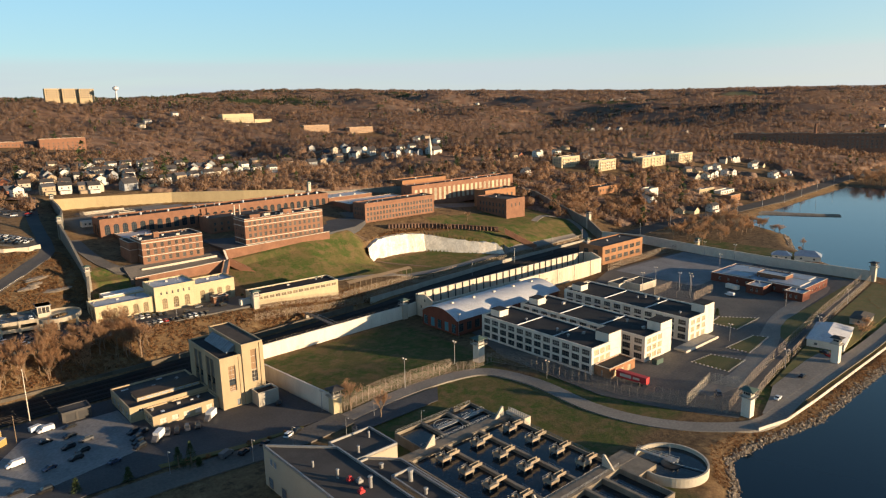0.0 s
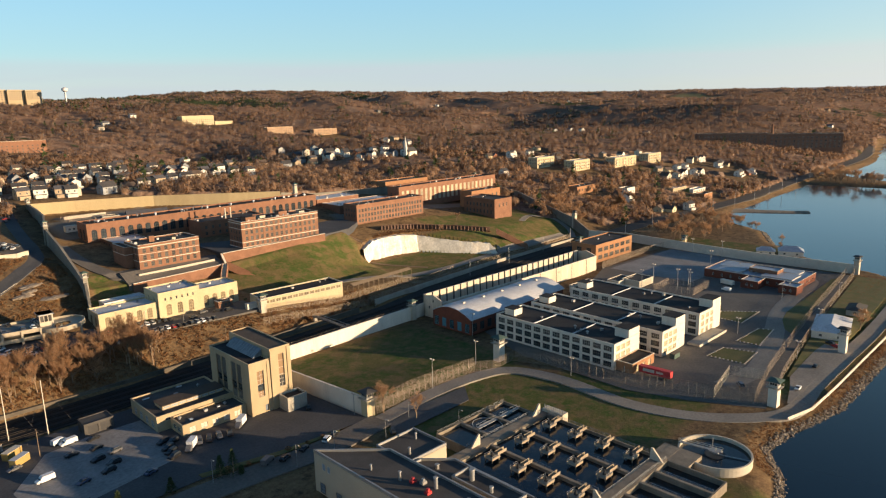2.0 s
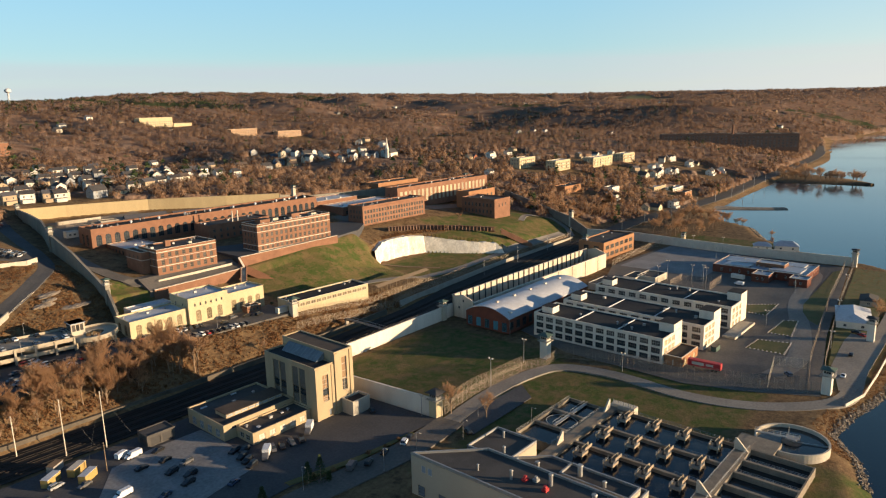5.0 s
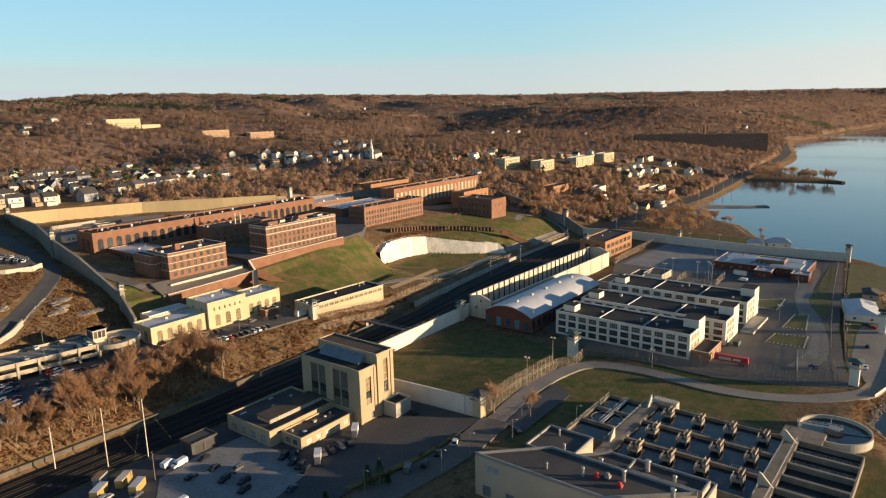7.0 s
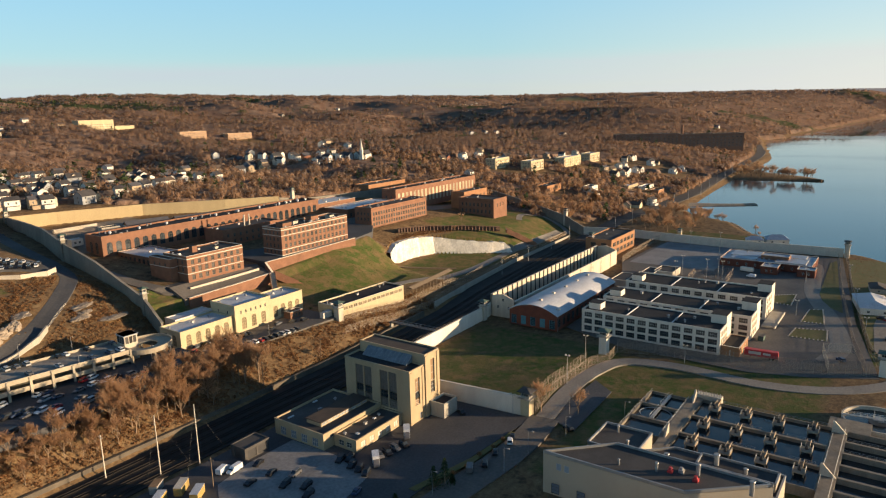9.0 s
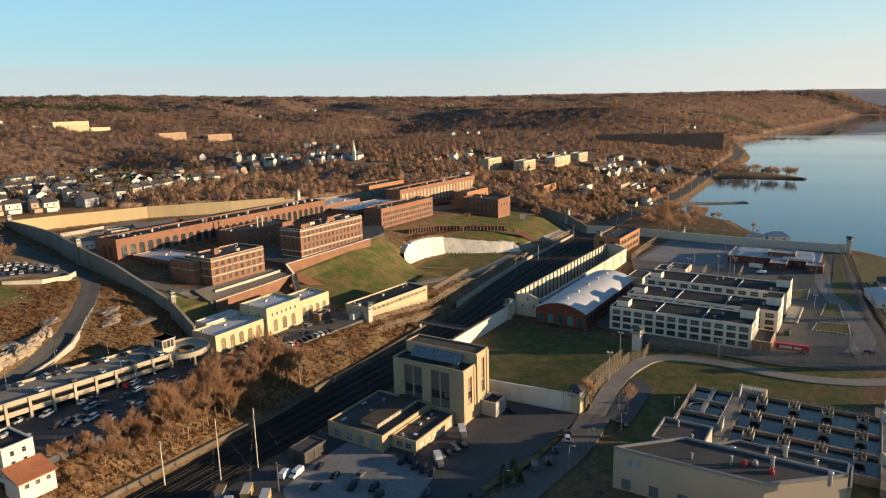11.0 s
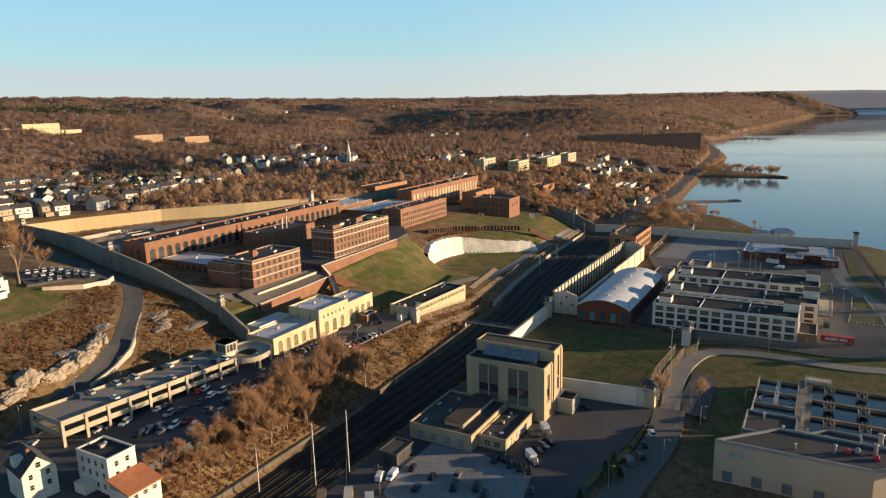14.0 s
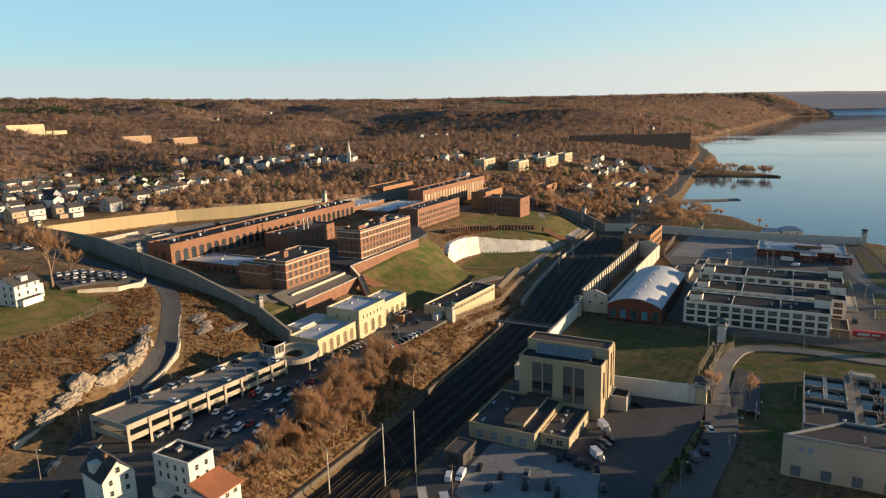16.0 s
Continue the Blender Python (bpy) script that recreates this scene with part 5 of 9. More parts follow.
def canopy(name, r0, r1, cell, step_a, step_r, tall, material, label):
    """A closed roof of woods seen from afar: one sheet of rounded, uneven crowns, broken by plots and glades."""
    a = np.radians(np.arange(2, 99, step_a))
    r = r0 * (r1 / r0) ** np.linspace(0, 1, step_r)
    A, R = np.meshgrid(a, r, indexing="ij")
    x, y = (-40 + R * np.sin(A)).ravel(), (40 + R * np.cos(A)).ravel()
    ci, cj = np.floor(x / cell), np.floor(y / cell)
    best, who, sort = np.full(len(x), -1.0), np.zeros(len(x)), np.zeros(len(x))
    for di in (-1, 0, 1):
        for dj in (-1, 0, 1):
            i, j = ci + di, cj + dj
            cx, cy = (i + chance(i, j, 1)) * cell, (j + chance(i, j, 2)) * cell
            rad = cell * (0.55 + 0.5 * chance(i, j, 3))
            h = tall * (0.55 + 0.6 * chance(i, j, 4)) * np.sqrt(np.clip(1 - ((x - cx) ** 2 + (y - cy) ** 2) / rad ** 2, 0, 1))
            # stands of one kind run together; pines crowd the far western crest
            stand = np.sin(cx * 0.006 + 1.1) + np.sin(cy * 0.0051 - cx * 0.003) + 0.7 * np.sin(cx * 0.017 + cy * 0.012)
            west = np.clip(1.3 - np.abs(np.degrees(np.arctan2(cx, cy)) - 24) / 14, 0, 1) * np.clip((np.hypot(cx, cy) - 1500) / 900, 0, 1)
            pine = chance(i, j, 6) < np.clip(stand - 1.5 + 1.6 * west, 0.015, 0.85)
            better = h > best
            best = np.where(better, h, best)
            who = np.where(better, 0.12 + 0.88 * chance(i, j, 5), who)
            sort = np.where(better, pine * 1.0, sort)
    grow = standing(x, y)
    glade = np.sin(x * 0.013 + 1.7 * np.sin(y * 0.007)) + np.sin(y * 0.017 + 1.3 * np.sin(x * 0.009 + 1)) + 0.8 * np.sin((x + y) * 0.031)
    best = np.where(glade < -1.5, best * 0.35, best)
    z = land(x, y) + np.where(grow, 0.35 * tall + 0.3 * np.maximum(best, 0.0) + 0.8 * (chance(np.round(x), np.round(y), 7) - 0.5), -3.0)
    nx, ny = A.shape
    idx = np.arange(nx * ny).reshape(nx, ny)
    faces = np.stack([idx[:-1, :-1], idx[:-1, 1:], idx[1:, 1:], idx[1:, :-1]], -1).reshape(-1, 4)
    faces = faces[grow[faces].any(axis=1)]
    ob = mesh_object(name, np.stack([x, y, z], -1).tolist(), faces.tolist(), material, smooth=True)
    col = np.stack([who, sort, 0 * who, 1 + 0 * who], -1).astype(np.float32)
    ob.data.color_attributes.new("crown", 'FLOAT_COLOR', 'POINT').data.foreach_set("color", col.ravel())
    return tagged(ob, label, "woods", kind="stuff")


def canopy_material(name, cols):
    """Leafless crowns: a colour from crown to crown, twiggy grain, and dark green where pines stand."""
    m = bpy.data.materials.new(name)
    m.use_nodes = True
    n, l = m.node_tree.nodes, m.node_tree.links
    b = n["Principled BSDF"]
    b.inputs["Roughness"].default_value, b.inputs["Specular IOR Level"].default_value = 1.0, 0.0
    att = n.new("ShaderNodeVertexColor")
    att.layer_name = "crown"
    sep = n.new("ShaderNodeSeparateColor")
    l.new(att.outputs[0], sep.inputs[0])
    ramp = n.new("ShaderNodeValToRGB")
    el = ramp.color_ramp.elements
    while len(el) < len(cols):
        el.new(0.5)
    for i, c in enumerate(cols):
        el[i].position, el[i].color = i / (len(cols) - 1), rgb(c)
    l.new(sep.outputs[0], ramp.inputs[0])
    geo = n.new("ShaderNodeNewGeometry")
    grain = n.new("ShaderNodeTexNoise")
    grain.inputs["Scale"].default_value, grain.inputs["Detail"].default_value = 0.35, 5.0
    l.new(geo.outputs["Position"], grain.inputs["Vector"])
    mr = n.new("ShaderNodeMapRange")
    mr.inputs[1].default_value, mr.inputs[2].default_value = 0.3, 0.7
    mr.inputs[3].default_value, mr.inputs[4].default_value = 0.65, 1.3
    l.new(grain.outputs["Fac"], mr.inputs[0])
    pine = n.new("ShaderNodeMix")
    pine.data_type = 'RGBA'
    pine.inputs[7].default_value = (0.055, 0.07, 0.035, 1)
    l.new(sep.outputs[1], pine.inputs[0])
    l.new(ramp.outputs[0], pine.inputs[6])
    mul = n.new("ShaderNodeMix")
    mul.data_type, mul.blend_type = 'RGBA', 'MULTIPLY'
    mul.inputs[0].default_value = 1.0
    l.new(pine.outputs[2], mul.inputs[6])
    l.new(mr.outputs[0], mul.inputs[7])
    l.new(mul.outputs[2], b.inputs["Base Color"])
    bp = n.new("ShaderNodeBump")
    bp.inputs["Strength"].default_value, bp.inputs["Distance"].default_value = 0.7, 2.0
    l.new(grain.outputs["Fac"], bp.inputs["Height"])
    l.new(bp.outputs[0], b.inputs["Normal"])
    return m


M_CANOPY = canopy_material("leafless_canopy", [(0.10, 0.07, 0.058), (0.165, 0.105, 0.078), (0.22, 0.14, 0.095), (0.16, 0.118, 0.095), (0.29, 0.20, 0.145)])
rng = np.random.default_rng(7)
T_NEAR = [tuft_template(76, 0.66, 0.12, rng, loose=0.35, slim=True) for _ in range(6)]
T_MID = [tuft_template(30, 0.66, 0.165, rng, 0.8, slim=True) for _ in range(6)]
T_FAR = [tuft_template(20, 0.66, 0.2, rng, 0.7, slim=True) for _ in range(6)]
T_PINE = [tuft_template(26, 0.5, 0.2, rng, cone=True) for _ in range(3)]
p1 = fan(8000, 380, 950, rng)
scatter_woods("woods", p1, rng.uniform(8, 15, len(p1)) + 6 * (rng.random(len(p1)) < 0.3), T_NEAR, M_WOODS, "dense leafless brown woods among the houses", rng, rounded=True)
canopy("undergrowth", 560, 930, 7.0, 0.26, 110, 4.0, M_CANOPY, "brown thickets under the trees round the houses")
canopy("woods", 920, 2150, 11.0, 0.22, 270, 7.0, M_CANOPY, "brown leafless woods on the hillsides")
canopy("woods", 2120, 4850, 17.0, 0.24, 210, 9.5, M_CANOPY, "distant brown woods on the skyline ridges")
p2 = fan(12500, 900, 2150, rng)
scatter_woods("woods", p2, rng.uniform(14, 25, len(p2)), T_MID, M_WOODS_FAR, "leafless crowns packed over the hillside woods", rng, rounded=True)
p3 = np.concatenate([fan(9500, 2100, 4500, rng), fan(1300, 4150, 4420, rng)])
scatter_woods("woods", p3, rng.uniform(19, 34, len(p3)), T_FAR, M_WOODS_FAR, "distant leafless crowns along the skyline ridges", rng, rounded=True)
pf = np.array([(1150 + 0.545 * k - 0.839 * o, 566 - 0.839 * k - 0.545 * o) for k in range(-14, 250, 5) for o in (4 + 9 * chance(k, 1, 1), 18 + 12 * chance(k, 2, 1), 36 + 14 * chance(k, 3, 1))])
pf = pf[pf[:, 1] > rail_y(pf[:, 0]) + 12]
pf = np.column_stack([pf, land(pf[:, 0], pf[:, 1]) - 0.4])
scatter_woods("woods", pf, rng.uniform(13, 21, len(pf)), T_NEAR, M_WOODS, "brown bare trees before the old factory", rng, rounded=True)
p4 = np.concatenate([fan(230, 420, 1000, rng), fan(420, 1000, 2400, rng), fan(1300, 2000, 3400, rng, 10, 34)])
scatter_woods("evergreens", p4, rng.uniform(9, 20, len(p4)), T_PINE, M_PINE, "dark green conifers scattered through the woods", rng)


def bare_tree(seed, height=12.0, dense=4, stout=1.0):
    """A leafless tree: tapered trunk, forking limbs and a crown of many fine twigs."""
    rnd = random.Random(seed)
    bm, tw = bmesh.new(), []

    def twig(p, d, n, length):
        for _ in range(n):
            e = (d + Vector((rnd.gauss(0, 0.45), rnd.gauss(0, 0.45), rnd.gauss(0.35, 0.35)))).normalized()
            s = e.cross(Vector((rnd.gauss(0, 1), rnd.gauss(0, 1), rnd.gauss(0, 1)))).normalized() * rnd.uniform(0.016, 0.042) * stout
            q = p + e * length * rnd.uniform(0.5, 1.3)
            tw.append((p - s, p + s, q))

    def limb(p, d, length, r, level):
        q = p + d * length
        if level < 3:
            tube(bm, p, q, r, r * 0.6, 5 if level < 2 else 3)
        else:
            s = d.cross(Vector((rnd.gauss(0, 1), rnd.gauss(0, 1), 0.3))).normalized() * max(r, 0.035)
            bm.faces.new([bm.verts.new(v) for v in (p - s, p + s, q + s * 0.4, q - s * 0.4)])
        if level >= 3:
            for k in range(6):
                twig(p + (q - p) * rnd.uniform(0.1, 1.0), d, dense, height * 0.1)
            return
        for k in range(rnd.choice((3, 4)) if level else 6):
            f = rnd.uniform(0.4, 1.0) if level else rnd.uniform(0.5, 1.0)
            spread = 0.42 if level else 0.5
            e = (d + Vector((rnd.gauss(0, spread), rnd.gauss(0, spread), rnd.uniform(0.05, 0.4)))).normalized()
            limb(p + (q - p) * f, e, length * rnd.uniform(0.6, 0.85), r * 0.45, level + 1)

    limb(Vector((0, 0, -0.3)), Vector((rnd.gauss(0, 0.05), rnd.gauss(0, 0.05), 1)).normalized(), height * 0.3, height * 0.014, 0)
    root = thing("bare_tree", Matrix.Identity(4), "leafless brown deciduous tree with fine twigs", "tree", "bare trees")
    part("trunk", bm, M_BARK, root)
    verts = [tuple(v) for t in tw for v in t]
    mesh_object("crown", verts, [(3 * i, 3 * i + 1, 3 * i + 2) for i in range(len(tw))], M_TWIG, root)
    return root


TREES = [bare_tree(s, h) for s, h in ((1, 14), (2, 15), (3, 13), (4, 16), (5, 12))]
placed = [0] * len(TREES)


oak = bare_tree(9, 25.0, 26, 5.5)                             # one great old tree above the railway
oak.matrix_basis = pose(552, 362, land_z(552, 362) - 0.2)
tagged(oak, "huge pale leafless oak above the railway cutting", "tree", "old oaks")


def plant(x, y, s=1.0, kind=None, z=None):
    rnd = random.Random(int(x * 13 + y * 7))
    i = rnd.randrange(len(TREES)) if kind is None else kind
    m = pose(x, y, (land_z(x, y) if z is None else z) - 0.1, 0, 0, rnd.uniform(0, 360)) @ Matrix.Diagonal((s, s, s * rnd.uniform(0.9, 1.1), 1))
    if placed[i] == 0:
        TREES[i].matrix_basis = m
    else:
        copy_thing(TREES[i], m @ Matrix.Diagonal([1 / v for v in TREES[i].scale] + [1]))
    placed[i] += 1


rt = random.Random(11)
for _ in range(122):                                 # the wooded bank above the tracks
    x = rt.choice((rt.uniform(-58, -42), rt.uniform(-8, 92), rt.uniform(-8, 92), rt.uniform(-8, 92)))
    plant(x, rt.uniform(308.5, 319) if x < 45 else rt.uniform(309, 330), rt.uniform(0.6, 1.2) * (1.3 if x > 25 else 0.8))
for _ in range(34):                                   # trees along the shore beyond the yard
    x = rt.uniform(470, 650)
    plant(x, max(shore(x) + 8, 250 + (x - 470) * 0.1) + rt.uniform(0, 60) * rt.random(), rt.uniform(0.75, 1.35))
for _ in range(50):
    x = rt.uniform(455, 620)
    plant(x, rt.uniform(345, 400) + (x - 455) * 0.12, rt.uniform(0.9, 1.4))
for _ in range(42):                                   # a dense stand behind the river wall
    plant(rt.uniform(506, 596), rt.uniform(250, 312), rt.uniform(0.8, 1.2))
for x, y, s in ((128, 205.5, 1.2), (133, 193, 1.0), (333, 383, 0.6), (366, 398, 0.75), (345, 104, 1.0), (358, 106, 0.8), (41, 463, 2.3), (54, 470, 1.35), (24, 474, 1.5), (16, 478, 1.1), (34, 472, 1.4),
                (548, 212, 0.7), (525, 205, 0.6), (120, 312, 0.6), (140, 316, 0.5)):
    plant(x, y, s)


def tussocks(name, n, fx, label, size=(0.25, 1.35), material=M_BRUSH):
    r = np.random.default_rng(len(name) + n)
    x, y = fx(r, n)
    t = [tuft_template(12, 0.85, 0.2, r, 0.45, loose=0.7) for _ in range(5)]
    wave = np.sin(x * 0.31 + 1.9 * np.sin(y * 0.23)) + np.sin(y * 0.37 + 1.5 * np.sin(x * 0.19))
    keep = (wave > -0.5) | (r.random(len(x)) < 0.35)
    x, y = x[keep], y[keep]
    p = np.stack([x, y, land(x, y) - 0.15], -1)
    return scatter_woods(name, p, (size[0] + (size[1] - size[0]) * r.random(len(x)) ** 1.8) * 1.6, t, material, label, r, "brush")


def bank_zone(r, n):
    x = r.uniform(-60, 215, n)
    lo = np.interp(x, [-60, 100, 215], [307, 308, 316])
    hi = np.interp(x, [-60, 20, 45, 100, 160, 215], [318, 319, 322, 331, 325, 330])
    return x, lo + (hi - lo) * r.random(n)


def hill_zone(r, n):
    x, y = r.uniform(-90, 84, n), r.uniform(376, 440, n)
    road = np.interp(x, [-14, 2, 20, 36, 48, 65, 76, 84], [369, 376, 382, 391, 402, 420, 438, 470])
    ok = (np.abs(y - road) > 9) & ((y > road + 7) | (x > 26) & (y < road - 9) & (y > 372)) & ~((y > 426) & (x < 45))
    return x[ok], y[ok]


def shore_zone(r, n):
    x = r.uniform(182, 345, n)
    return x, shore(x) + 0.8 + 6.5 * r.random(n) ** 1.3


def cliff_zone(r, n):
    x = r.uniform(258, 372, n)
    return x, np.interp(x, [258, 280, 300, 345, 372], [381, 394, 395.5, 383.5, 365.5]) + r.uniform(0, 9, n) * r.random(n)


def fence_zone(r, n):
    x = r.uniform(338, 462, n)
    lo = np.interp(x, [338, 400, 462], [112, 113, 116])
    hi = np.interp(x, [338, 369, 434, 462], [119, 123, 130.5, 134])
    return x, lo + (hi - lo) * r.random(n)


tussocks("bank_brush", 10000, bank_zone, "dry brown brush and weeds on the railway bank", (0.3, 1.8))
tussocks("hill_brush", 24000, hill_zone, "russet brush and dead bracken on the rocky hill", (0.25, 1.6))
tussocks("shore_brush", 5200, shore_zone, "dry brown weeds along the river bank", (0.3, 0.9))
tussocks("fence_brush", 1500, fence_zone, "dark brown scrub between fence and river road", (0.25, 1.0))
M_ROUGH = island_mat("rough_winter_grass", [(0.07, 0.082, 0.024), (0.10, 0.10, 0.034), (0.14, 0.118, 0.046)], thin=0.5, porous=0.3)


def slope_zone(r, n):
    x = r.uniform(168, 262, n)
    return x, r.uniform(351, 391, n)


tussocks("slope_grass", 4600, slope_zone, "rough tufted winter grass on the terrace slope", (0.15, 0.6), M_ROUGH)
tussocks("cliff_brush", 2600, cliff_zone, "brown scrub above the white quarry wall", (0.5, 1.3))

# ---- the town on the slope ----
HOUSE_WALLS = [("white", (0.72, 0.69, 0.62)), ("pale yellow", (0.62, 0.54, 0.36)), ("tan", (0.40, 0.31, 0.21)), ("grey", (0.30, 0.32, 0.34)), ("cream", (0.66, 0.6, 0.48)), ("red brick", (0.30, 0.12, 0.07))]


def gable_house(colour, rgbv, lx, ly, h, roof_mat, rise, porch=False, cols=(2, 1)):
    ob = thing("house", Matrix.Identity(4), colour + " clapboard house with dark pitched roof", "house", "town houses")
    m = mat(colour.replace(" ", "_") + "_siding", rgbv, fine=2.5, vary=0.12)
    bm = bmesh.new()
    for side, (mm, w) in sides(lx, ly).items():
        n = {'-y': cols[0], '-x': cols[1]}.get(side, 0)
        holes = [(w * (i + 0.5) / n, z, 1.1, 1.5) for i in range(n) for z in (1.0, 3.9, 6.7) if z + 1.6 < h]
        facade(bm, mm, w, h, holes, 0.15)
        for hx, hz, a, b in holes:
            share("window", window_mesh(a, b, 1, 2), ob, mm @ Matrix.Translation((hx, 0.1, hz)))
        bm.faces.new([bm.verts.new(mm @ Vector(p)) for p in ((0, 0, -3), (w, 0, -3), (w, 0, 0), (0, 0, 0))])
    for x in (0, lx):
        v = [bm.verts.new(p) for p in ((x, 0, h), (x, ly, h), (x, ly / 2, h + rise))]
        bm.faces.new(v if x else v[::-1])
    part("wall", bm, m, ob)
    bm = bmesh.new()
    o = 0.45
    for s in (0, 1):
        y0, y1 = (-o, ly / 2) if s == 0 else (ly + o, ly / 2)
        za, zb = h - o * rise / (ly / 2), h + rise
        a = [(-o, y0, za), (lx + o, y0, za), (lx + o, y1, zb), (-o, y1, zb)]
        lo = [bm.verts.new(p) for p in a]
        hi = [bm.verts.new((p[0], p[1], p[2] + 0.25)) for p in a]
        bm.faces.new(hi if s == 0 else hi[::-1])
        bm.faces.new(lo[::-1] if s == 0 else lo)
        for i in range(4):
            bm.faces.new((lo[i], lo[(i + 1) % 4], hi[(i + 1) % 4], hi[i]))
    part("roof", bm, roof_mat, ob)
    if cols[0]:
        part("chimney", bm_box(lx * 0.3, ly * 0.55, h, lx * 0.3 + 0.8, ly * 0.55 + 0.8, h + rise + 1.0), M_BRICK, ob)
    if porch:
        part("porch", bm_box(lx * 0.1, -2.2, 0, lx * 0.9, -0.01, 2.7), m, ob)
        part("porch_roof", bm_box(lx * 0.08, -2.5, 2.7, lx * 0.92, -0.01, 2.95), roof_mat, ob)
    return ob


ROOFS = [M_SHINGLE, mat("brown_shingles", (0.12, 0.09, 0.07), (0.08, 0.06, 0.05), scale=0.5, fine=3), mat("grey_shingles", (0.10, 0.10, 0.11), (0.07, 0.07, 0.08), scale=0.5, fine=3)]
KINDS = []
for i, (cn, cv) in enumerate(HOUSE_WALLS + HOUSE_WALLS[:1] + HOUSE_WALLS[4:5]):
    KINDS.append(gable_house(cn, cv, (8.5, 10.5, 9.5, 12)[i % 4], (8, 9, 7.5, 8.5)[i % 4], (6.4, 6.0, 6.8, 3.4)[(i * 3) % 4], ROOFS[i % 3], (2.6, 3.2, 2.2, 3.6)[i % 4], i % 2 == 0))
for cn, cv in (HOUSE_WALLS[0], HOUSE_WALLS[4], HOUSE_WALLS[2]):
    KINDS.append(gable_house(cn, cv, 13, 9, 6.5, ROOFS[len(KINDS) % 3], 3.0, cols=(0, 0)))
used = [False] * len(KINDS)
rnd = random.Random(21)
for x, y, a in HOUSES:
    i = rnd.choice((0, 0, 6, 4, 7, 1, 2, 3, 5, 6, 0, 6)) if x * x + y * y < 1050 ** 2 else rnd.choice((8, 8, 9, 10))
    m = pose(x, y, land_z(x, y), 0, 0, a)
    if used[i]:
        copy_thing(KINDS[i], m)
    else:
        KINDS[i].matrix_basis = m
        used[i] = True
# apartments and works further off
building("hospital_tower", "pale cream hospital building on the wooded hill", "building", 655, 1528, 68, 730, 1552, 96, M_CREAM, M_ROOF_G,
         {'-y': win_rows(14, [(3, 2.5), (8, 2.5), (13, 2.5), (17.5, 2.2)], 2.6, 2), '-x': win_rows(4, [(8, 2.5), (13, 2.5)], 2.6, 2)}, deep=15)
building("hospital_tower", "low cream wing of the hill hospital", "building", 731, 1526, 68, 775, 1545, 82, M_CREAM, M_ROOF_G, {'-y': win_rows(8, [(3, 2.5)], 2.6, 2)}, deep=15)
for x0, y0 in ((735, 1290), (848, 1288)):
    zz = land_z(x0 + 31, y0 + 14)
    building("apartment_block", "rosy tan brick apartment block with a pale cornice among bare trees", "building", x0, y0 + 14, zz - 6, x0 + 62, y0 + 30, zz + 13.5, M_ROSE, M_ROOF_G,
             {'-y': win_rows(14, [(8.0, 1.8), (11.5, 1.8), (15.0, 1.8)], 2.0, 1.5)}, deep=12, group="apartment blocks", coping=M_STONE_TRIM)
for x0, y0, n in ((128, 1010, 40), (184, 1000, 54)):
    building("apartment_block", "red brick apartment block on the town slope", "building", x0, y0, 56, x0 + n, y0 + 14, 76 + n % 4, M_BRICK, M_ROOF_G,
             {'-y': win_rows(9, [(1.5, 1.8), (4.8, 1.8), (8.1, 1.8), (11.4, 1.8), (15.2, 1.8)], 1.6, 1.5)}, deep=14, group="apartment blocks", coping=M_STONE_TRIM)
for x0, y0, n in ((467, 2360, 44), (512, 2350, 43), (556, 2338, 42)):
    building("apartment_tower", "pale brown apartment tower on the far ridge", "building", x0, y0, 125, x0 + n, y0 + 20, 176 + (n % 3), M_TAN, M_ROOF_G,
             {'-y': win_rows(6, [(24 + 5.5 * k, 3.0) for k in range(5)], 4.0, 2)}, deep=30, group="ridge towers", vents=3, seed=n)
wt = thing("water_tower", pose(640, 2262, 128), "pale round water tower on the far ridge", "water tower")
bm = bmesh.new()
tube(bm, (0, 0, 0), (0, 0, 42), 3.0, 2.4, 10)
part("stem", bm, M_ROOF_W, wt)
bm = bmesh.new()
for z0_, z1_, r0_, r1_ in ((40, 44, 2.6, 8.5), (44, 50, 8.5, 8.5), (50, 54, 8.5, 2.0)):
    tube(bm, (0, 0, z0_), (0, 0, z1_), r0_, r1_, 14)
part("tank", bm, M_ROOF_W, wt)
for x0, y0, n in ((826, 484, 34), (664, 492, 34), (742, 484, 52), (640, 528, 34)):
    ap = building("condominium", "cream condominium block with balconies below a grey roof", "building", x0, y0, land_z(x0 + 20, y0) + 0.3, x0 + n, y0 + 14, land_z(x0 + 20, y0) + 12.8, M_CREAM, M_ROOF_B,
                  {'-y': win_rows(7, [(1.2, 2.1), (4.6, 2.1), (8.2, 2.1)], 1.9, 1.0), '-x': win_rows(3, [(4.6, 2.1), (8.2, 2.1)], 1.6, 1.5)}, deep=8, group="condominiums", coping=M_STONE_TRIM, vents=4)
    for k in range(3):
        for zz in (3.9, 7.5):
            part("balcony", bm_box(2 + k * n / 3, -1.4, zz, 6 + k * n / 3, -0.02, zz + 0.9), M_STONE_TRIM, ap)
building("old_factory", "very long dark brick waterfront factory", "factory", 1160, 575, 16, 1160 + 118, 575 + 22, 47, M_BRICK_D, M_ROOF, {'-y': win_rows(16, [(10, 3), (15, 3), (20, 3), (25, 2.6)], 3.6, 2)},
         deep=14, group="factory range", vents=14, seed=31, turn=-57)
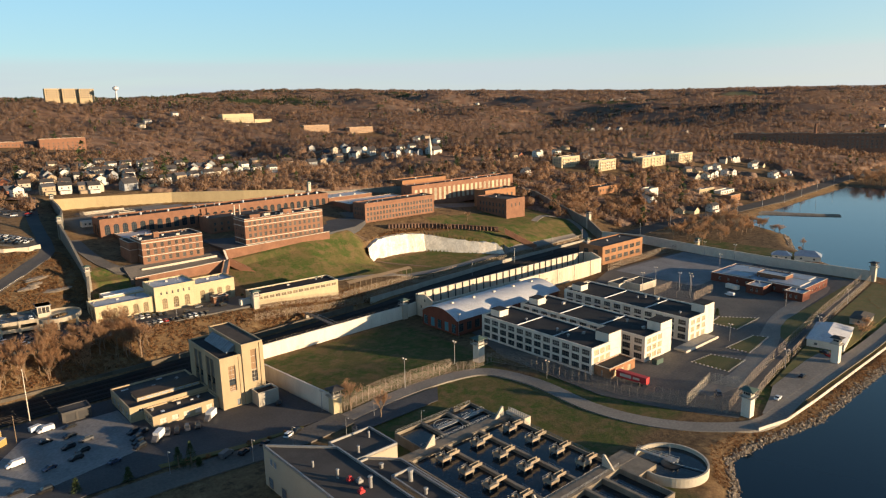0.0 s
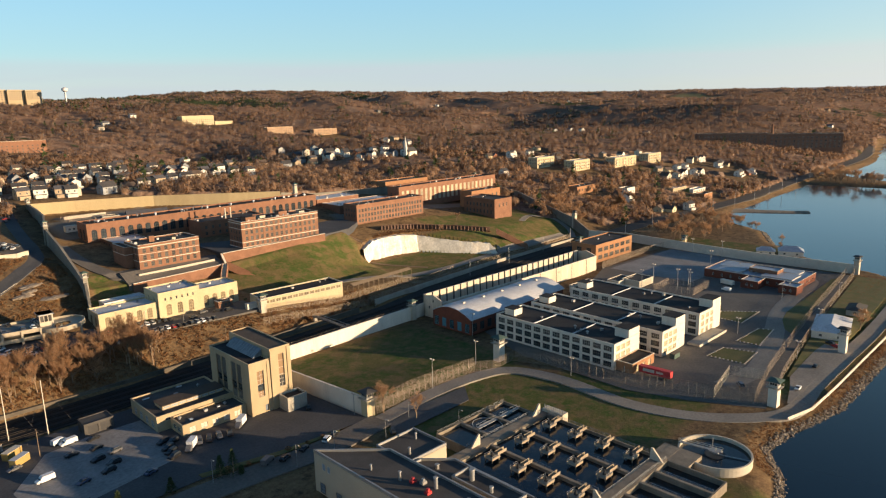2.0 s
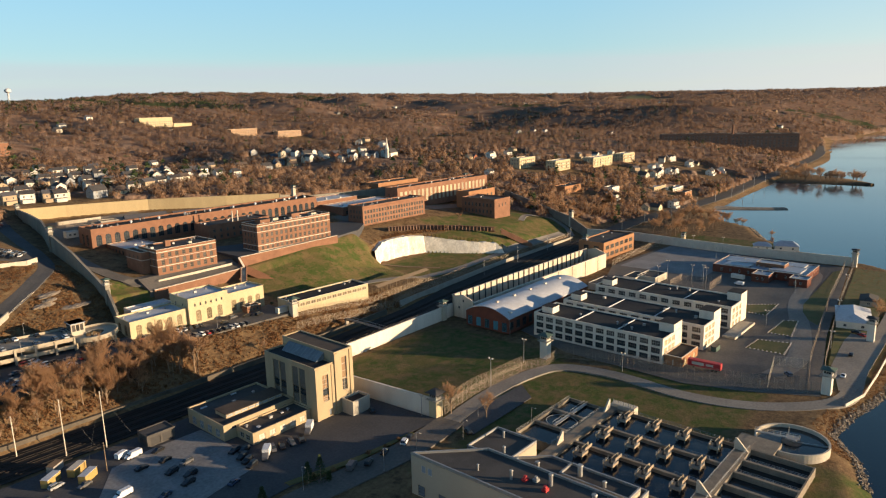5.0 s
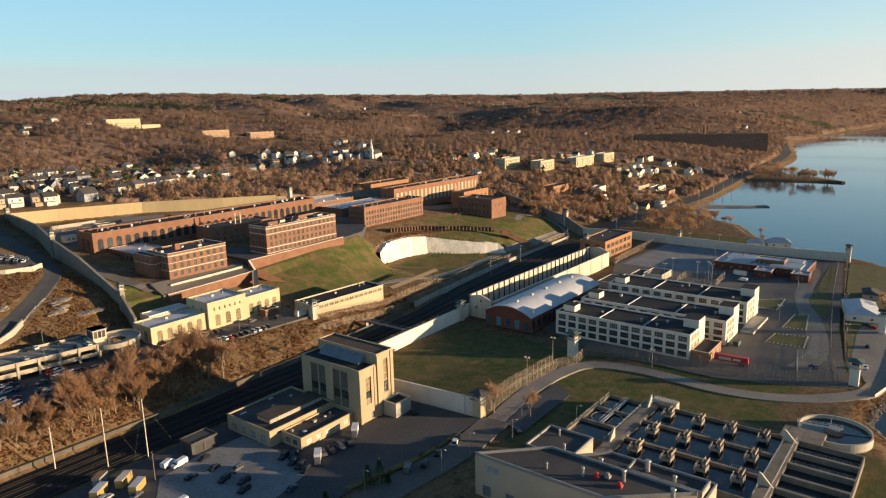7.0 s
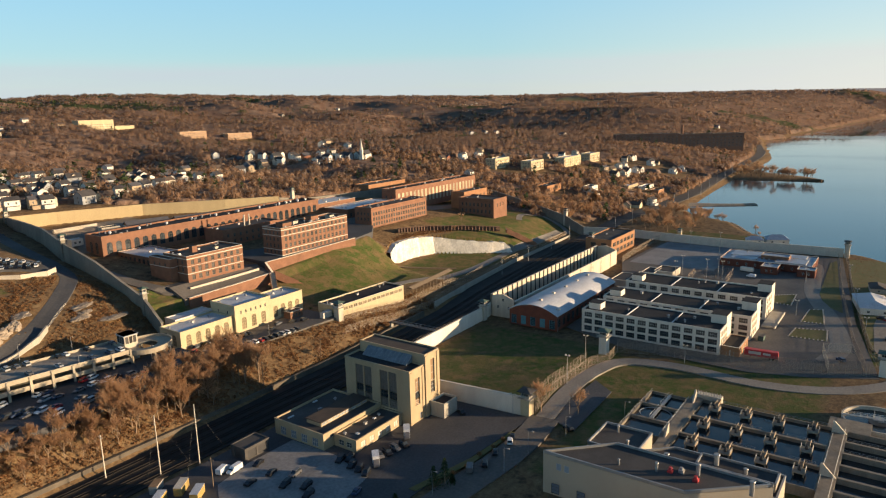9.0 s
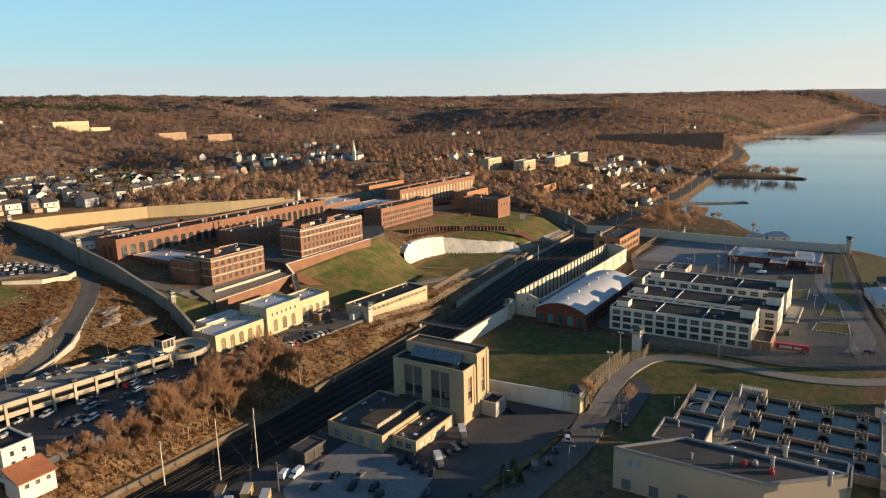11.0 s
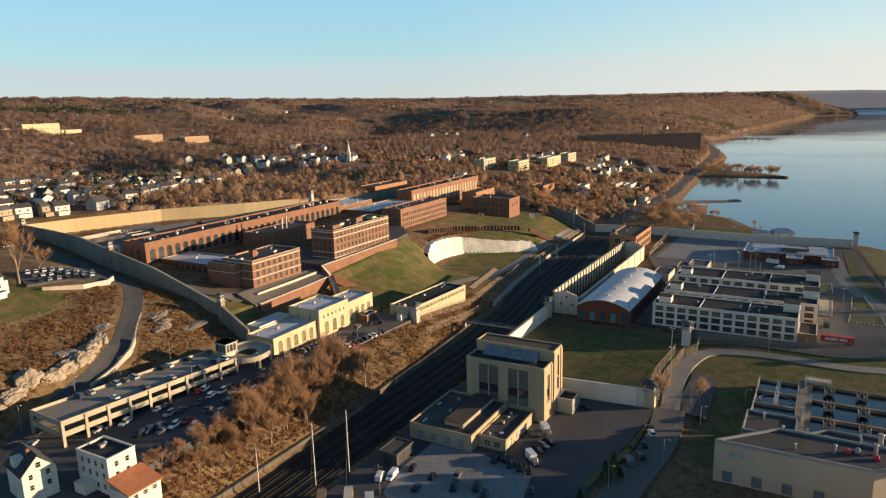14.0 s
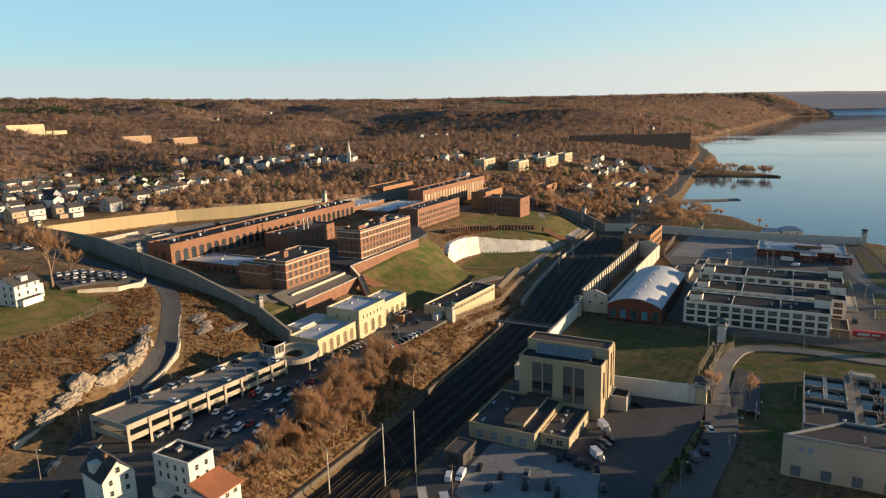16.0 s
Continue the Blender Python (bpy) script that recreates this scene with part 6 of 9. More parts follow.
building("old_factory", "taller end range of the dark brick factory", "factory", 1160 + 118.2 * 0.545, 575 - 118.2 * 0.839, 12, 1160 + 118.2 * 0.545 + 118, 575 - 118.2 * 0.839 + 24, 45.5, M_BRICK_D, M_ROOF,
         {'-y': win_rows(16, [(10, 3), (15, 3), (20, 3), (26, 3)], 3.6, 2), '+x': win_rows(4, [(10, 3), (15, 3), (20, 3), (26, 3)], 2.6, 2)}, deep=14, group="factory range", vents=14, seed=32, turn=-57)
bm = bmesh.new()
tube(bm, (1245, 478, 30), (1245, 478, 62), 2.6, 2.0, 10)
tagged(part("factory_chimney", bm, M_BRICK, None), "tall round brick chimney of the old factory", "chimney")
building("depot", "tan brick depot on the slope beyond the wall", "building", 572, 424, 14, 606, 438, 24, M_BRICK_O, M_ROOF_G, {'-y': win_rows(6, [(5, 2.2)], 2.0, 2)}, deep=8, vents=2, coping=M_BRICK_O)
building("shop_row", "low tan shop row with a pale flat roof near the shore", "shop", 690, 378, 7.6, 722, 390, 13.4, M_TAN, M_ROOF_W, {'-y': win_rows(6, [(1.0, 2.0)], 3.0, 1.2)}, deep=8, vents=2)
building("workshop_hall", "blue-roofed workshop hall near the shore railway", "hall", 714, 366, 6.2, 744, 375, 10.4, M_WHITE, M_ROOF_B, {'-y': win_rows(5, [(1.0, 1.8)], 3.0, 1.0)}, deep=8)
building("brick_store", "tan brick store close to the shore tracks", "store", 694, 344, 2.8, 714, 354, 9.6, M_BRICK_O, M_ROOF_G, {'-y': win_rows(4, [(1.5, 2.0)], 1.6, 1.2)}, deep=8)
building("town_flats", "white flats among the trees above the railway", "building", 616, 392, 10.6, 632, 402, 20.5, M_WHITE, M_ROOF_G, {'-y': win_rows(4, [(1.5, 1.8), (4.8, 1.8)], 1.4, 1.2)}, deep=8)
ch = thing("church", pose(556, 664, land_z(562, 669), 0, 0, 20), "white church with a tall slender spire", "church")
part("nave", bm_box(0, 0, -3, 20, 9, 7), M_WHITE, ch)
bm = bmesh.new()
vs = [bm.verts.new(p) for p in ((-0.4, -0.5, 7), (20.4, -0.5, 7), (20.4, 9.5, 7), (-0.4, 9.5, 7), (-0.4, 4.5, 12), (20.4, 4.5, 12))]
for f in ((0, 1, 5, 4), (2, 3, 4, 5), (1, 2, 5), (3, 0, 4), (3, 2, 1, 0)):
    bm.faces.new([vs[i] for i in f])
part("roof", bm, M_SHINGLE, ch)
part("belfry", bm_box(-3.6, 2.7, -3, 0, 6.3, 13), M_WHITE, ch)
bm = bmesh.new()
tube(bm, (-1.8, 4.5, 13), (-1.8, 4.5, 27), 2.2, 0.08, 8)
part("spire", bm, M_WHITE, ch)

# ---- walls, towers, fences ----
def wall_run(name, pts, thick, material, label, cap=None, below=3.0, bays=0.0):
    """A free-standing wall along (x, y, top), reaching down into the ground."""
    ob = thing(name, Matrix.Identity(4), label, "wall", kind="structure")
    bm, bc = bmesh.new(), bmesh.new()
    for (x0, y0, z0), (x1, y1, z1) in zip(pts, pts[1:]):
        d = Vector((x1 - x0, y1 - y0, 0))
        n = max(1, int(d.length / 6))
        s = Vector((-d.y, d.x, 0)).normalized() * thick / 2
        for k in range(n):
            a, b = k / n, (k + 1) / n
            p, q = Vector((x0, y0, 0)) + d * a, Vector((x0, y0, 0)) + d * b
            za, zb = z0 + (z1 - z0) * a, z0 + (z1 - z0) * b
            ga, gb = land_z(p.x, p.y) - below, land_z(q.x, q.y) - below
            for mesh, w, lo, hi in ((bm, 1.0, None, 0), (bc, 1.35, 0, 0.28)):
                c = [(p - s * w, za), (q - s * w, zb), (q + s * w, zb), (p + s * w, za)]
                bot = [(ga, gb, gb, ga)[i] if lo is None else c[i][1] for i in range(4)]
                v0 = [mesh.verts.new((c[i][0].x, c[i][0].y, bot[i])) for i in range(4)]
                v1 = [mesh.verts.new((c[i][0].x, c[i][0].y, c[i][1] + hi)) for i in range(4)]
                mesh.faces.new(v1)
                for i in range(4):
                    mesh.faces.new((v0[i], v0[(i + 1) % 4], v1[(i + 1) % 4], v1[i]))
    part("wall_body", bm, material, ob)
    part("coping", bc, cap or material, ob)
    return ob


def guard_tower(x, y, z, h, s=3.4, shaft=M_WHITE, roof=M_GREEN, label="white guard tower with glazed cabin and hipped roof"):
    """A square shaft, a balcony with its rail, a glazed cabin and an overhanging roof."""
    ob = thing("guard_tower", pose(x, y, z), label, "guard tower", "guard towers")
    part("shaft", bm_box(-s / 2, -s / 2, -2, s / 2, s / 2, h), shaft, ob)
    part("balcony", bm_box(-s * 0.75, -s * 0.75, h, s * 0.75, s * 0.75, h + 0.2), M_CONC, ob)
    cab = part("cabin", bm_box(-s * 0.46, -s * 0.46, h + 0.2, s * 0.46, s * 0.46, h + 2.6), M_FRAME, ob)
    for a in range(4):
        share("window", window_mesh(s * 0.8, 1.2, 3, 1, M_FRAME), cab, pose(0, 0, h + 1.0, 0, 0, 90 * a) @ Matrix.Translation((0, -s * 0.46 - 0.01, 0)))
    bm = bmesh.new()
    e, t = s * 0.78, h + 2.6
    vs = [bm.verts.new(p) for p in ((-e, -e, t), (e, -e, t), (e, e, t), (-e, e, t), (-e, -e, t + 0.18), (e, -e, t + 0.18), (e, e, t + 0.18), (-e, e, t + 0.18), (0, 0, t + 1.0))]
    for f in ((3, 2, 1, 0), (0, 1, 5, 4), (1, 2, 6, 5), (2, 3, 7, 6), (3, 0, 4, 7), (4, 5, 8), (5, 6, 8), (6, 7, 8), (7, 4, 8)):
        bm.faces.new([vs[i] for i in f])
    part("roof", bm, roof, ob)
    bm = bmesh.new()
    r = s * 0.73
    for a in range(4):
        p, q = [(-r, -r), (r, -r), (r, r), (-r, r)][a], [(r, -r), (r, r), (-r, r), (-r, -r)][a]
        tube(bm, (*p, h + 1.2), (*q, h + 1.2), 0.04, sides=4)
        tube(bm, (*p, h + 0.2), (*p, h + 1.2), 0.04, sides=4)
    part("railing", bm, M_STEEL, ob)
    return ob


POST = None


def fence(pts, h, label, step=4.0, z=None, wire=True, material=M_FENCE, lean=False, below=0.3):
    """Chain-link: posts, rails and a net of fine wires, on the land or at z."""
    ob = thing("chain_link_fence", pose(pts[0][0], pts[0][1], 0), label, "fence", "chain-link fences")
    me = bpy.data.meshes.new("post")
    bm = bmesh.new()
    tube(bm, (0, 0, -below), (0, 0, h + 0.1), 0.055, sides=5)
    bm.to_mesh(me)
    bm.free()
    me.materials.append(material)
    o = Vector((pts[0][0], pts[0][1], 0))
    low_rail, top_rail, net = bmesh.new(), bmesh.new(), []
    for p, q in zip(pts, pts[1:]):
        a, b = Vector((p[0], p[1], 0)), Vector((q[0], q[1], 0))
        n = max(1, round((b - a).length / step))
        for k in range(n):
            c, d = a + (b - a) * k / n, a + (b - a) * (k + 1) / n
            c.z, d.z = (z, z) if z is not None else (land_z(c.x, c.y), land_z(d.x, d.y))
            share("post", me, ob, Matrix.Translation(c - o))
            for rails, hh in ((low_rail, 0.1), (top_rail, h)):
                tube(rails, c - o + Vector((0, 0, hh)), d - o + Vector((0, 0, hh)), 0.03, sides=3)
            if wire:
                L, up = (d - c), Vector((0, 0, h))
                m = 7
                w = 0.017
                for j in range(m):
                    f0, f1 = j / m, (j + 1) / m
                    for u, v, s, t in ((f0, f1, 0, 1), (f1, f0, 0, 1), (0, 1, f0 * 1.0, f0 * 1.0)):
                        A, B = c + L * u + up * s - o, c + L * v + up * t - o
                        off = Vector((0, 0, w)) if s == t else L.normalized() * w
                        net.append((A - off, A + off, B + off, B - off))
    tagged(part("bottom_rail", low_rail, material, ob), kind="stuff")
    tagged(part("top_rail", top_rail, material, ob), kind="stuff")
    if net:
        v = [tuple(p) for f in net for p in f]
        tagged(mesh_object("wire_net", v, [tuple(range(4 * i, 4 * i + 4)) for i in range(len(net))], material, ob), kind="stuff")
    return ob


# Darker wall concrete: the shade along the tracks is put into its colour.
M_RWALL = mat("shade_toned_retaining_wall", (0.15, 0.125, 0.095), (0.07, 0.06, 0.048), scale=0.09, fine=3, streak=0.4)
wall_run("wall_west", [(109, 578, 48), (106, 545, 47.5), (102, 515, 47), (91, 471, 45), (88, 434, 39.5), (84.7, 388, 28), (79.5, 367, 21)], 0.9, M_WALL, "tall grey weathered concrete perimeter wall down the hill", below=6)
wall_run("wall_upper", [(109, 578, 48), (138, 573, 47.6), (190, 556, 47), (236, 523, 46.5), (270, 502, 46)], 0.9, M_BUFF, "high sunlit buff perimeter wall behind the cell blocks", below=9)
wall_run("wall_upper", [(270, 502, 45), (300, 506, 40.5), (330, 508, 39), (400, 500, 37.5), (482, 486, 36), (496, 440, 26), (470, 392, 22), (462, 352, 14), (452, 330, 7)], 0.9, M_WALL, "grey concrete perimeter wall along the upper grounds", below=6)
wall_run("wall_river", [(452, 330, 7), (462, 300, 6.6), (458, 250, 6.4), (456, 200, 6.2), (460, 138, 6.0)], 0.8, M_STONE_TRIM, "long pale concrete river wall round the yard")
wall_run("wall_lawn", [(116.6, 281, 5.6), (165, 282, 5.8), (212, 283, 6.0), (222, 284, 6)], 0.7, M_WHITE, "long whitewashed wall between lawn and railway")
wall_run("wall_lawn", [(116.2, 280.4, 6.4), (118.8, 251, 6.7), (122.4, 211, 6.8)], 0.6, M_WHITE, "white panelled wall beside the power plant lot")
wall_run("wall_terrace", [(108, 388, 22.2), (140, 388, 22.8), (161, 388, 23.6)], 0.9, M_BRICK, "red brick terrace wall with pale coping", cap=M_STONE_TRIM, below=5)
wall_run("wall_terrace", [(114, 395, 25.0), (140, 395, 25.4), (158, 395, 25.8)], 0.5, M_CONC_L, "low pale parapet beside the terrace drive", below=2)
wall_run("wall_terrace", [(161.4, 388, 23.8), (162.2, 394, 28.4)], 0.9, M_BRICK, "raked red brick wall beside the terrace stairs", cap=M_STONE_TRIM, below=6)
wall_run("wall_terrace", [(163, 394, 28.5), (181, 394, 28.7), (236, 394, 29.5)], 0.9, M_BRICK, "red brick terrace wall below the hospital", cap=M_STONE_TRIM, below=5)
wall_run("wall_rail", [(-60, 306, 2.6), (24, 306, 2.2), (64, 306.5, 1.8), (122, 308, 2.0), (160, 310, 2.6), (200, 313, 2.6)], 0.8, M_RWALL, "stained concrete retaining wall beside the tracks", below=2)
wall_run("wall_rail", [(214, 316, 3.6), (262, 324, 2.6), (330, 332, 2.0), (440, 337, 1.5)], 0.6, M_CONC, "low grey wall along the far tracks", below=2)
wall_run("wall_road", [(-30, 378, 19.5), (-12, 383, 20), (8, 389, 20.5)], 0.7, M_CONC_L, "low pale stone wall beside the hill road", below=3)
wall_run("wall_road", [(14, 377.5, 19.5), (26, 381, 21.5), (36, 385, 24.5), (42, 390, 26.5)], 0.6, M_CONC, "pale parapet wall beside the hill road", below=3)


wall_run("wall_lot", [(43, 450, 39.6), (56, 441.6, 38.6), (68, 441.6, 37.9), (75, 447.5, 37.6)], 0.6, M_CONC_L, "pale retaining wall round the upper car park", below=3)


def barrier_row(pts, label):
    """Separate concrete barrier blocks set end to end above the river, with narrow gaps."""
    ob = thing("barrier_row", Matrix.Identity(4), label, "barrier", kind="structure")
    me = bpy.data.meshes.new("barrier_block")
    bm = bmesh.new()
    prof = [(-0.32, 0), (0.32, 0), (0.3, 0.2), (0.14, 0.45), (0.1, 1.0), (-0.1, 1.0), (-0.14, 0.45), (-0.3, 0.2)]
    lo = [bm.verts.new((-1.75, y, z)) for y, z in prof]
    hi = [bm.verts.new((1.75, y, z)) for y, z in prof]
    bm.faces.new(lo)
    bm.faces.new(hi[::-1])
    for i in range(8):
        bm.faces.new((lo[i], hi[i], hi[(i + 1) % 8], lo[(i + 1) % 8]))
    bm.normal_update()
    bmesh.ops.recalc_face_normals(bm, faces=bm.faces[:])
    bm.to_mesh(me)
    bm.free()
    me.materials.append(M_CONC_P)
    for p, q in zip(pts, pts[1:]):
        a, b = Vector((*p, 0.0)), Vector((*q, 0.0))
        n = max(1, round((b - a).length / 3.8))
        for k in range(n):
            c = a + (b - a) * (k + 0.5) / n
            share("barrier_block", me, ob, Matrix.Translation(c) @ Matrix.Rotation(math.atan2((b - a).y, (b - a).x), 4, 'Z'))


M_CONC_P = mat("sunlit_pale_concrete", (0.60, 0.55, 0.46), (0.48, 0.44, 0.37), fine=4, vary=0.1)
barrier_row([(222, 95), (236, 91.5), (262, 91.2), (300, 91.6), (345, 92), (450, 97)], "row of pale concrete barrier blocks above the river bank")
guard_tower(84.7, 388, 20, 10.2, 2.3, M_WALL, label="concrete guard tower on the hillside wall")
guard_tower(91, 471, 36, 10.6, 2.3, M_WALL, label="small cream guard cabin on the hillside wall")
guard_tower(109, 578, 41, 8.2, 2.3, M_WALL, label="guard tower at the top corner of the wall")
guard_tower(123.5, 209, 0, 6.6, 3.6, M_CREAM, M_ROOF_G, "cream guard tower at the corner of the white wall")
guard_tower(198.5, 209.5, 0, 7.6, 3.6, M_WHITE, M_GREEN, "white guard tower at the yard corner")
guard_tower(230.5, 103, 0, 7.4, 3.3, M_WHITE, M_GREEN, "white guard tower by the patrol road")
guard_tower(306, 101, 0, 8.6, 3.0, M_WHITE, M_ROOF_G, "slim white guard tower beside the river road")
guard_tower(460, 136, 0, 9, 3.0, M_CONC_L, M_SHINGLE, "guard tower at the river wall corner")
guard_tower(461, 252, 0, 8, 2.6, M_CREAM, M_GREEN, "small guard tower beyond the river wall")
guard_tower(213, 283, -1, 8, 3.0, M_CONC_L, M_GREEN, "guard tower at the end of the lawn wall")
guard_tower(388, 296, 0, 13, 2.8, M_BRICK_O, M_GREEN, "brick guard tower beside the storehouse")
guard_tower(484, 487, 26, 14, 3.0, M_CONC_L, M_GREEN, "guard tower at the far corner of the upper wall")
guard_tower(463, 352, 4, 13, 3.0, M_CONC_L, M_SHINGLE, "guard tower on the wall above the railway")
guard_tower(284, 502, 38, 10, 2.6, M_CONC_L, M_GREEN, "guard tower on the upper wall")
guard_tower(149, 327, 8, 8, 3.2, M_CONC_L, M_GREEN, "guard tower beside the visitor building")
FN = "chain-link fence with razor wire round the yard"
fence([(126, 207), (150, 209.5), (180, 207.5), (187, 203), (201, 204)], 4.5, FN, 3.0, z=0.1)
fence([(126, 211), (150, 213.5), (184, 211.5)], 4.5, FN, 3.0, z=0.0)
fence([(201, 204), (207, 189), (209, 169), (212.6, 144), (219, 124), (229, 105)], 4.5, FN, 3.0, z=0.1)
fence([(206, 206), (212, 190), (214, 169), (217, 146), (223, 126), (233, 110)], 4.5, FN, 3.0, z=0.1)
fence([(233, 104), (260, 110), (310, 117.5), (369, 125.5), (434, 133), (460, 136.5)], 4.5, FN, 3.0, z=0.1)
fence([(233, 110), (260, 115.7), (310, 123), (369, 131), (434, 138), (458, 141)], 4.5, FN, 3.0, z=0.1)
fence([(222.6, 122), (247.4, 126.8), (252.4, 114.4)], 4.4, "chain-link fence round the vehicle gate", 2.4, z=0.1, material=M_CONC_L)
fence([(226, 108.6), (233, 110)], 4.0, "chain-link fence round the vehicle gate", 3.0, z=0.1)
fence([(342, 212), (362, 213), (372, 192), (349, 191), (342, 212)], 4.5, "chain-link fence round the exercise pen", 3.0, z=0.1)
fence([(372, 266), (400, 268), (440, 268.6), (459, 267)], 4.5, "chain-link fence across the yard", 3.0, z=0.1)
fence([(144, 318), (180, 316), (210, 317), (262, 327), (330, 335), (440, 340)], 4.0, "chain-link fence with wire along the railway", 3.2)
fence([(150, 325), (200, 322), (255, 331), (300, 337)], 4.0, "chain-link fence along the visitor path", 3.2)
fence([(117, 281, 0), (165, 282), (212, 283)], 1.2, "wire fence on top of the lawn wall", 4.0, z=5.9, wire=False, below=0.05)
fence([(-40, 425), (0, 421), (45, 432)], 1.6, "wire fence below the hill house lawn", 3.5, wire=False)


def rock_wall():
    """The whitewashed old quarry face: a broken cliff in three bays."""
    line = [(262, 386, 15), (272, 391, 18.5), (286, 392.5, 19.5), (300, 391.5, 19), (313, 387.5, 17.5), (322, 378, 15), (331, 368, 13), (340, 358.5, 11.5), (350, 350, 10.5), (354, 345, 6)]
    verts, faces = [], []
    nz, cols = 9, []
    for (x0, y0, z0), (x1, y1, z1) in zip(line, line[1:]):
        for k in range(8):
            f = k / 8
            cols.append((x0 + (x1 - x0) * f, y0 + (y1 - y0) * f, z0 + (z1 - z0) * f))
    for i, (x, y, z) in enumerate(cols):
        zb = 1.5
        top = z + noise.noise(Vector((x * 0.3, y * 0.3, 3))) * 0.7
        for j in range(nz):
            f = j / (nz - 1)
            o = noise.noise(Vector((x * 0.22, y * 0.22, f * 1.7))) * 2.2 + noise.noise(Vector((x * 0.8, y * 0.8, f * 6))) * 0.6
            verts.append((x - o * 0.5 - (f - 0.5) * 0.2, y + o * 0.6 + f * 1.2 - 1.5, zb + (top - zb) * f))
        verts.append((x + 1.0, y + 6.0, top + 0.1))
    w = nz + 1
    for i in range(len(cols) - 1):
        for j in range(w - 1):
            a = i * w + j
            faces.append((a, a + w, a + w + 1, a + 1))
    tagged(mesh_object("quarry_face", verts, faces, M_WROCK, smooth=False), "whitewashed broken rock face of an old quarry", "rock face", kind="structure")


rock_wall()


def terrace_walk():
    """The covered brick walkway along the quarry's rim: piers, lintel and a pale coping."""
    ob = thing("brick_walkway", Matrix.Identity(4), "long low dark brick arcade along the quarry rim", "walkway")
    pts = [(292, 403, 24.5), (318, 397, 22.5), (344, 380, 20), (366, 359, 17.2)]
    bm, bl = bmesh.new(), bmesh.new()
    seg = []
    for (x0, y0, z0), (x1, y1, z1) in zip(pts, pts[1:]):
        n = int(math.hypot(x1 - x0, y1 - y0) / 2.6)
        for k in range(n):
            f = k / n
            seg.append(Vector((x0 + (x1 - x0) * f, y0 + (y1 - y0) * f, z0 + (z1 - z0) * f)))
    pier = bpy.data.meshes.new("pier")
    box(bm, -0.35, -0.4, -2, 0.35, 0.4, 1.3)
    bm.to_mesh(pier)
    bm.free()
    pier.materials.append(M_BRICK_D)
    for a, b in zip(seg, seg[1:]):
        share("pier", pier, ob, Matrix.Translation(a))
        d = b - a
        ang = math.atan2(d.y, d.x)
        m = Matrix.Translation(a) @ Matrix.Rotation(ang, 4, 'Z')
        L = math.hypot(d.x, d.y)
        vs = [bl.verts.new(m @ Vector(p)) for p in ((0, -0.6, 1.3), (L, -0.6, 1.3 + d.z), (L, 0.6, 1.3 + d.z), (0, 0.6, 1.3), (0, -0.6, 1.6), (L, -0.6, 1.6 + d.z), (L, 0.6, 1.6 + d.z), (0, 0.6, 1.6))]
        for f in ((3, 2, 1, 0), (4, 5, 6, 7), (0, 1, 5, 4), (2, 3, 7, 6)):
            bl.faces.new([vs[i] for i in f])
        vs = [bl.verts.new(m @ Vector(p)) for p in ((0, 0.5, -2), (L, 0.5, -2 + d.z), (L, 0.5, 1.3 + d.z), (0, 0.5, 1.3))]
        bl.faces.new(vs)
    part("lintel", bl, M_BRICK_D, ob)


terrace_walk()


def stair_ramp(name, a, b, w, label, material=M_BRICK):
    """A covered flight down the slope: sloping side walls, a roof slab and steps' string."""
    a, b = Vector(a), Vector(b)
    ob = thing(name, Matrix.Identity(4), label, "stairs")
    d = (b - a)
    s = Vector((-d.y, d.x, 0)).normalized() * w / 2
    for sg in (-1, 1):
        bm = bmesh.new()
        p, q = a + s * sg, b + s * sg
        t = s.normalized() * 0.15
        lo = [bm.verts.new(v) for v in (p - t, q - t, q + t, p + t)]
        for v in lo:
            v.co.z -= 3
        hi = [bm.verts.new(v + Vector((0, 0, 1.1))) for v in (p - t, q - t, q + t, p + t)]
        bm.faces.new(hi)
        for i in range(4):
            bm.faces.new((lo[i], lo[(i + 1) % 4], hi[(i + 1) % 4], hi[i]))
        part("side_wall", bm, material, ob)
    n = int(abs(d.z) / 0.18)
    me = bpy.data.meshes.new("step")
    bm = bmesh.new()
    L = math.hypot(d.x, d.y)
    box(bm, 0, -w / 2 + 0.1, -0.6, L / n + 0.02, w / 2 - 0.1, 0)
    bm.to_mesh(me)
    bm.free()
    me.materials.append(M_CONC_L)
    ang = math.atan2(d.y, d.x)
    for i in range(n):
        share("step", me, ob, Matrix.Translation(a + d * i / n) @ Matrix.Rotation(ang, 4, 'Z'))
    return ob


stair_ramp("hill_stairs", (162, 388, 23.5), (178, 376, 12.5), 3.0, "brick-sided stairs down the green slope")
stair_ramp("hill_stairs", (160.5, 387.2, 23.5), (151, 374, 13.5), 3.0, "brick-sided stairs down to the cream building")
stair_ramp("hill_stairs", (367, 357, 17), (384, 340, 4), 3.0, "brick-sided stairs below the gatehouse lawn")

# ---- parking deck and nearby houses ----
M_DECK = mat("weathered_deck_concrete", (0.43, 0.375, 0.285), (0.31, 0.27, 0.205), scale=0.2, fine=4, streak=0.3)


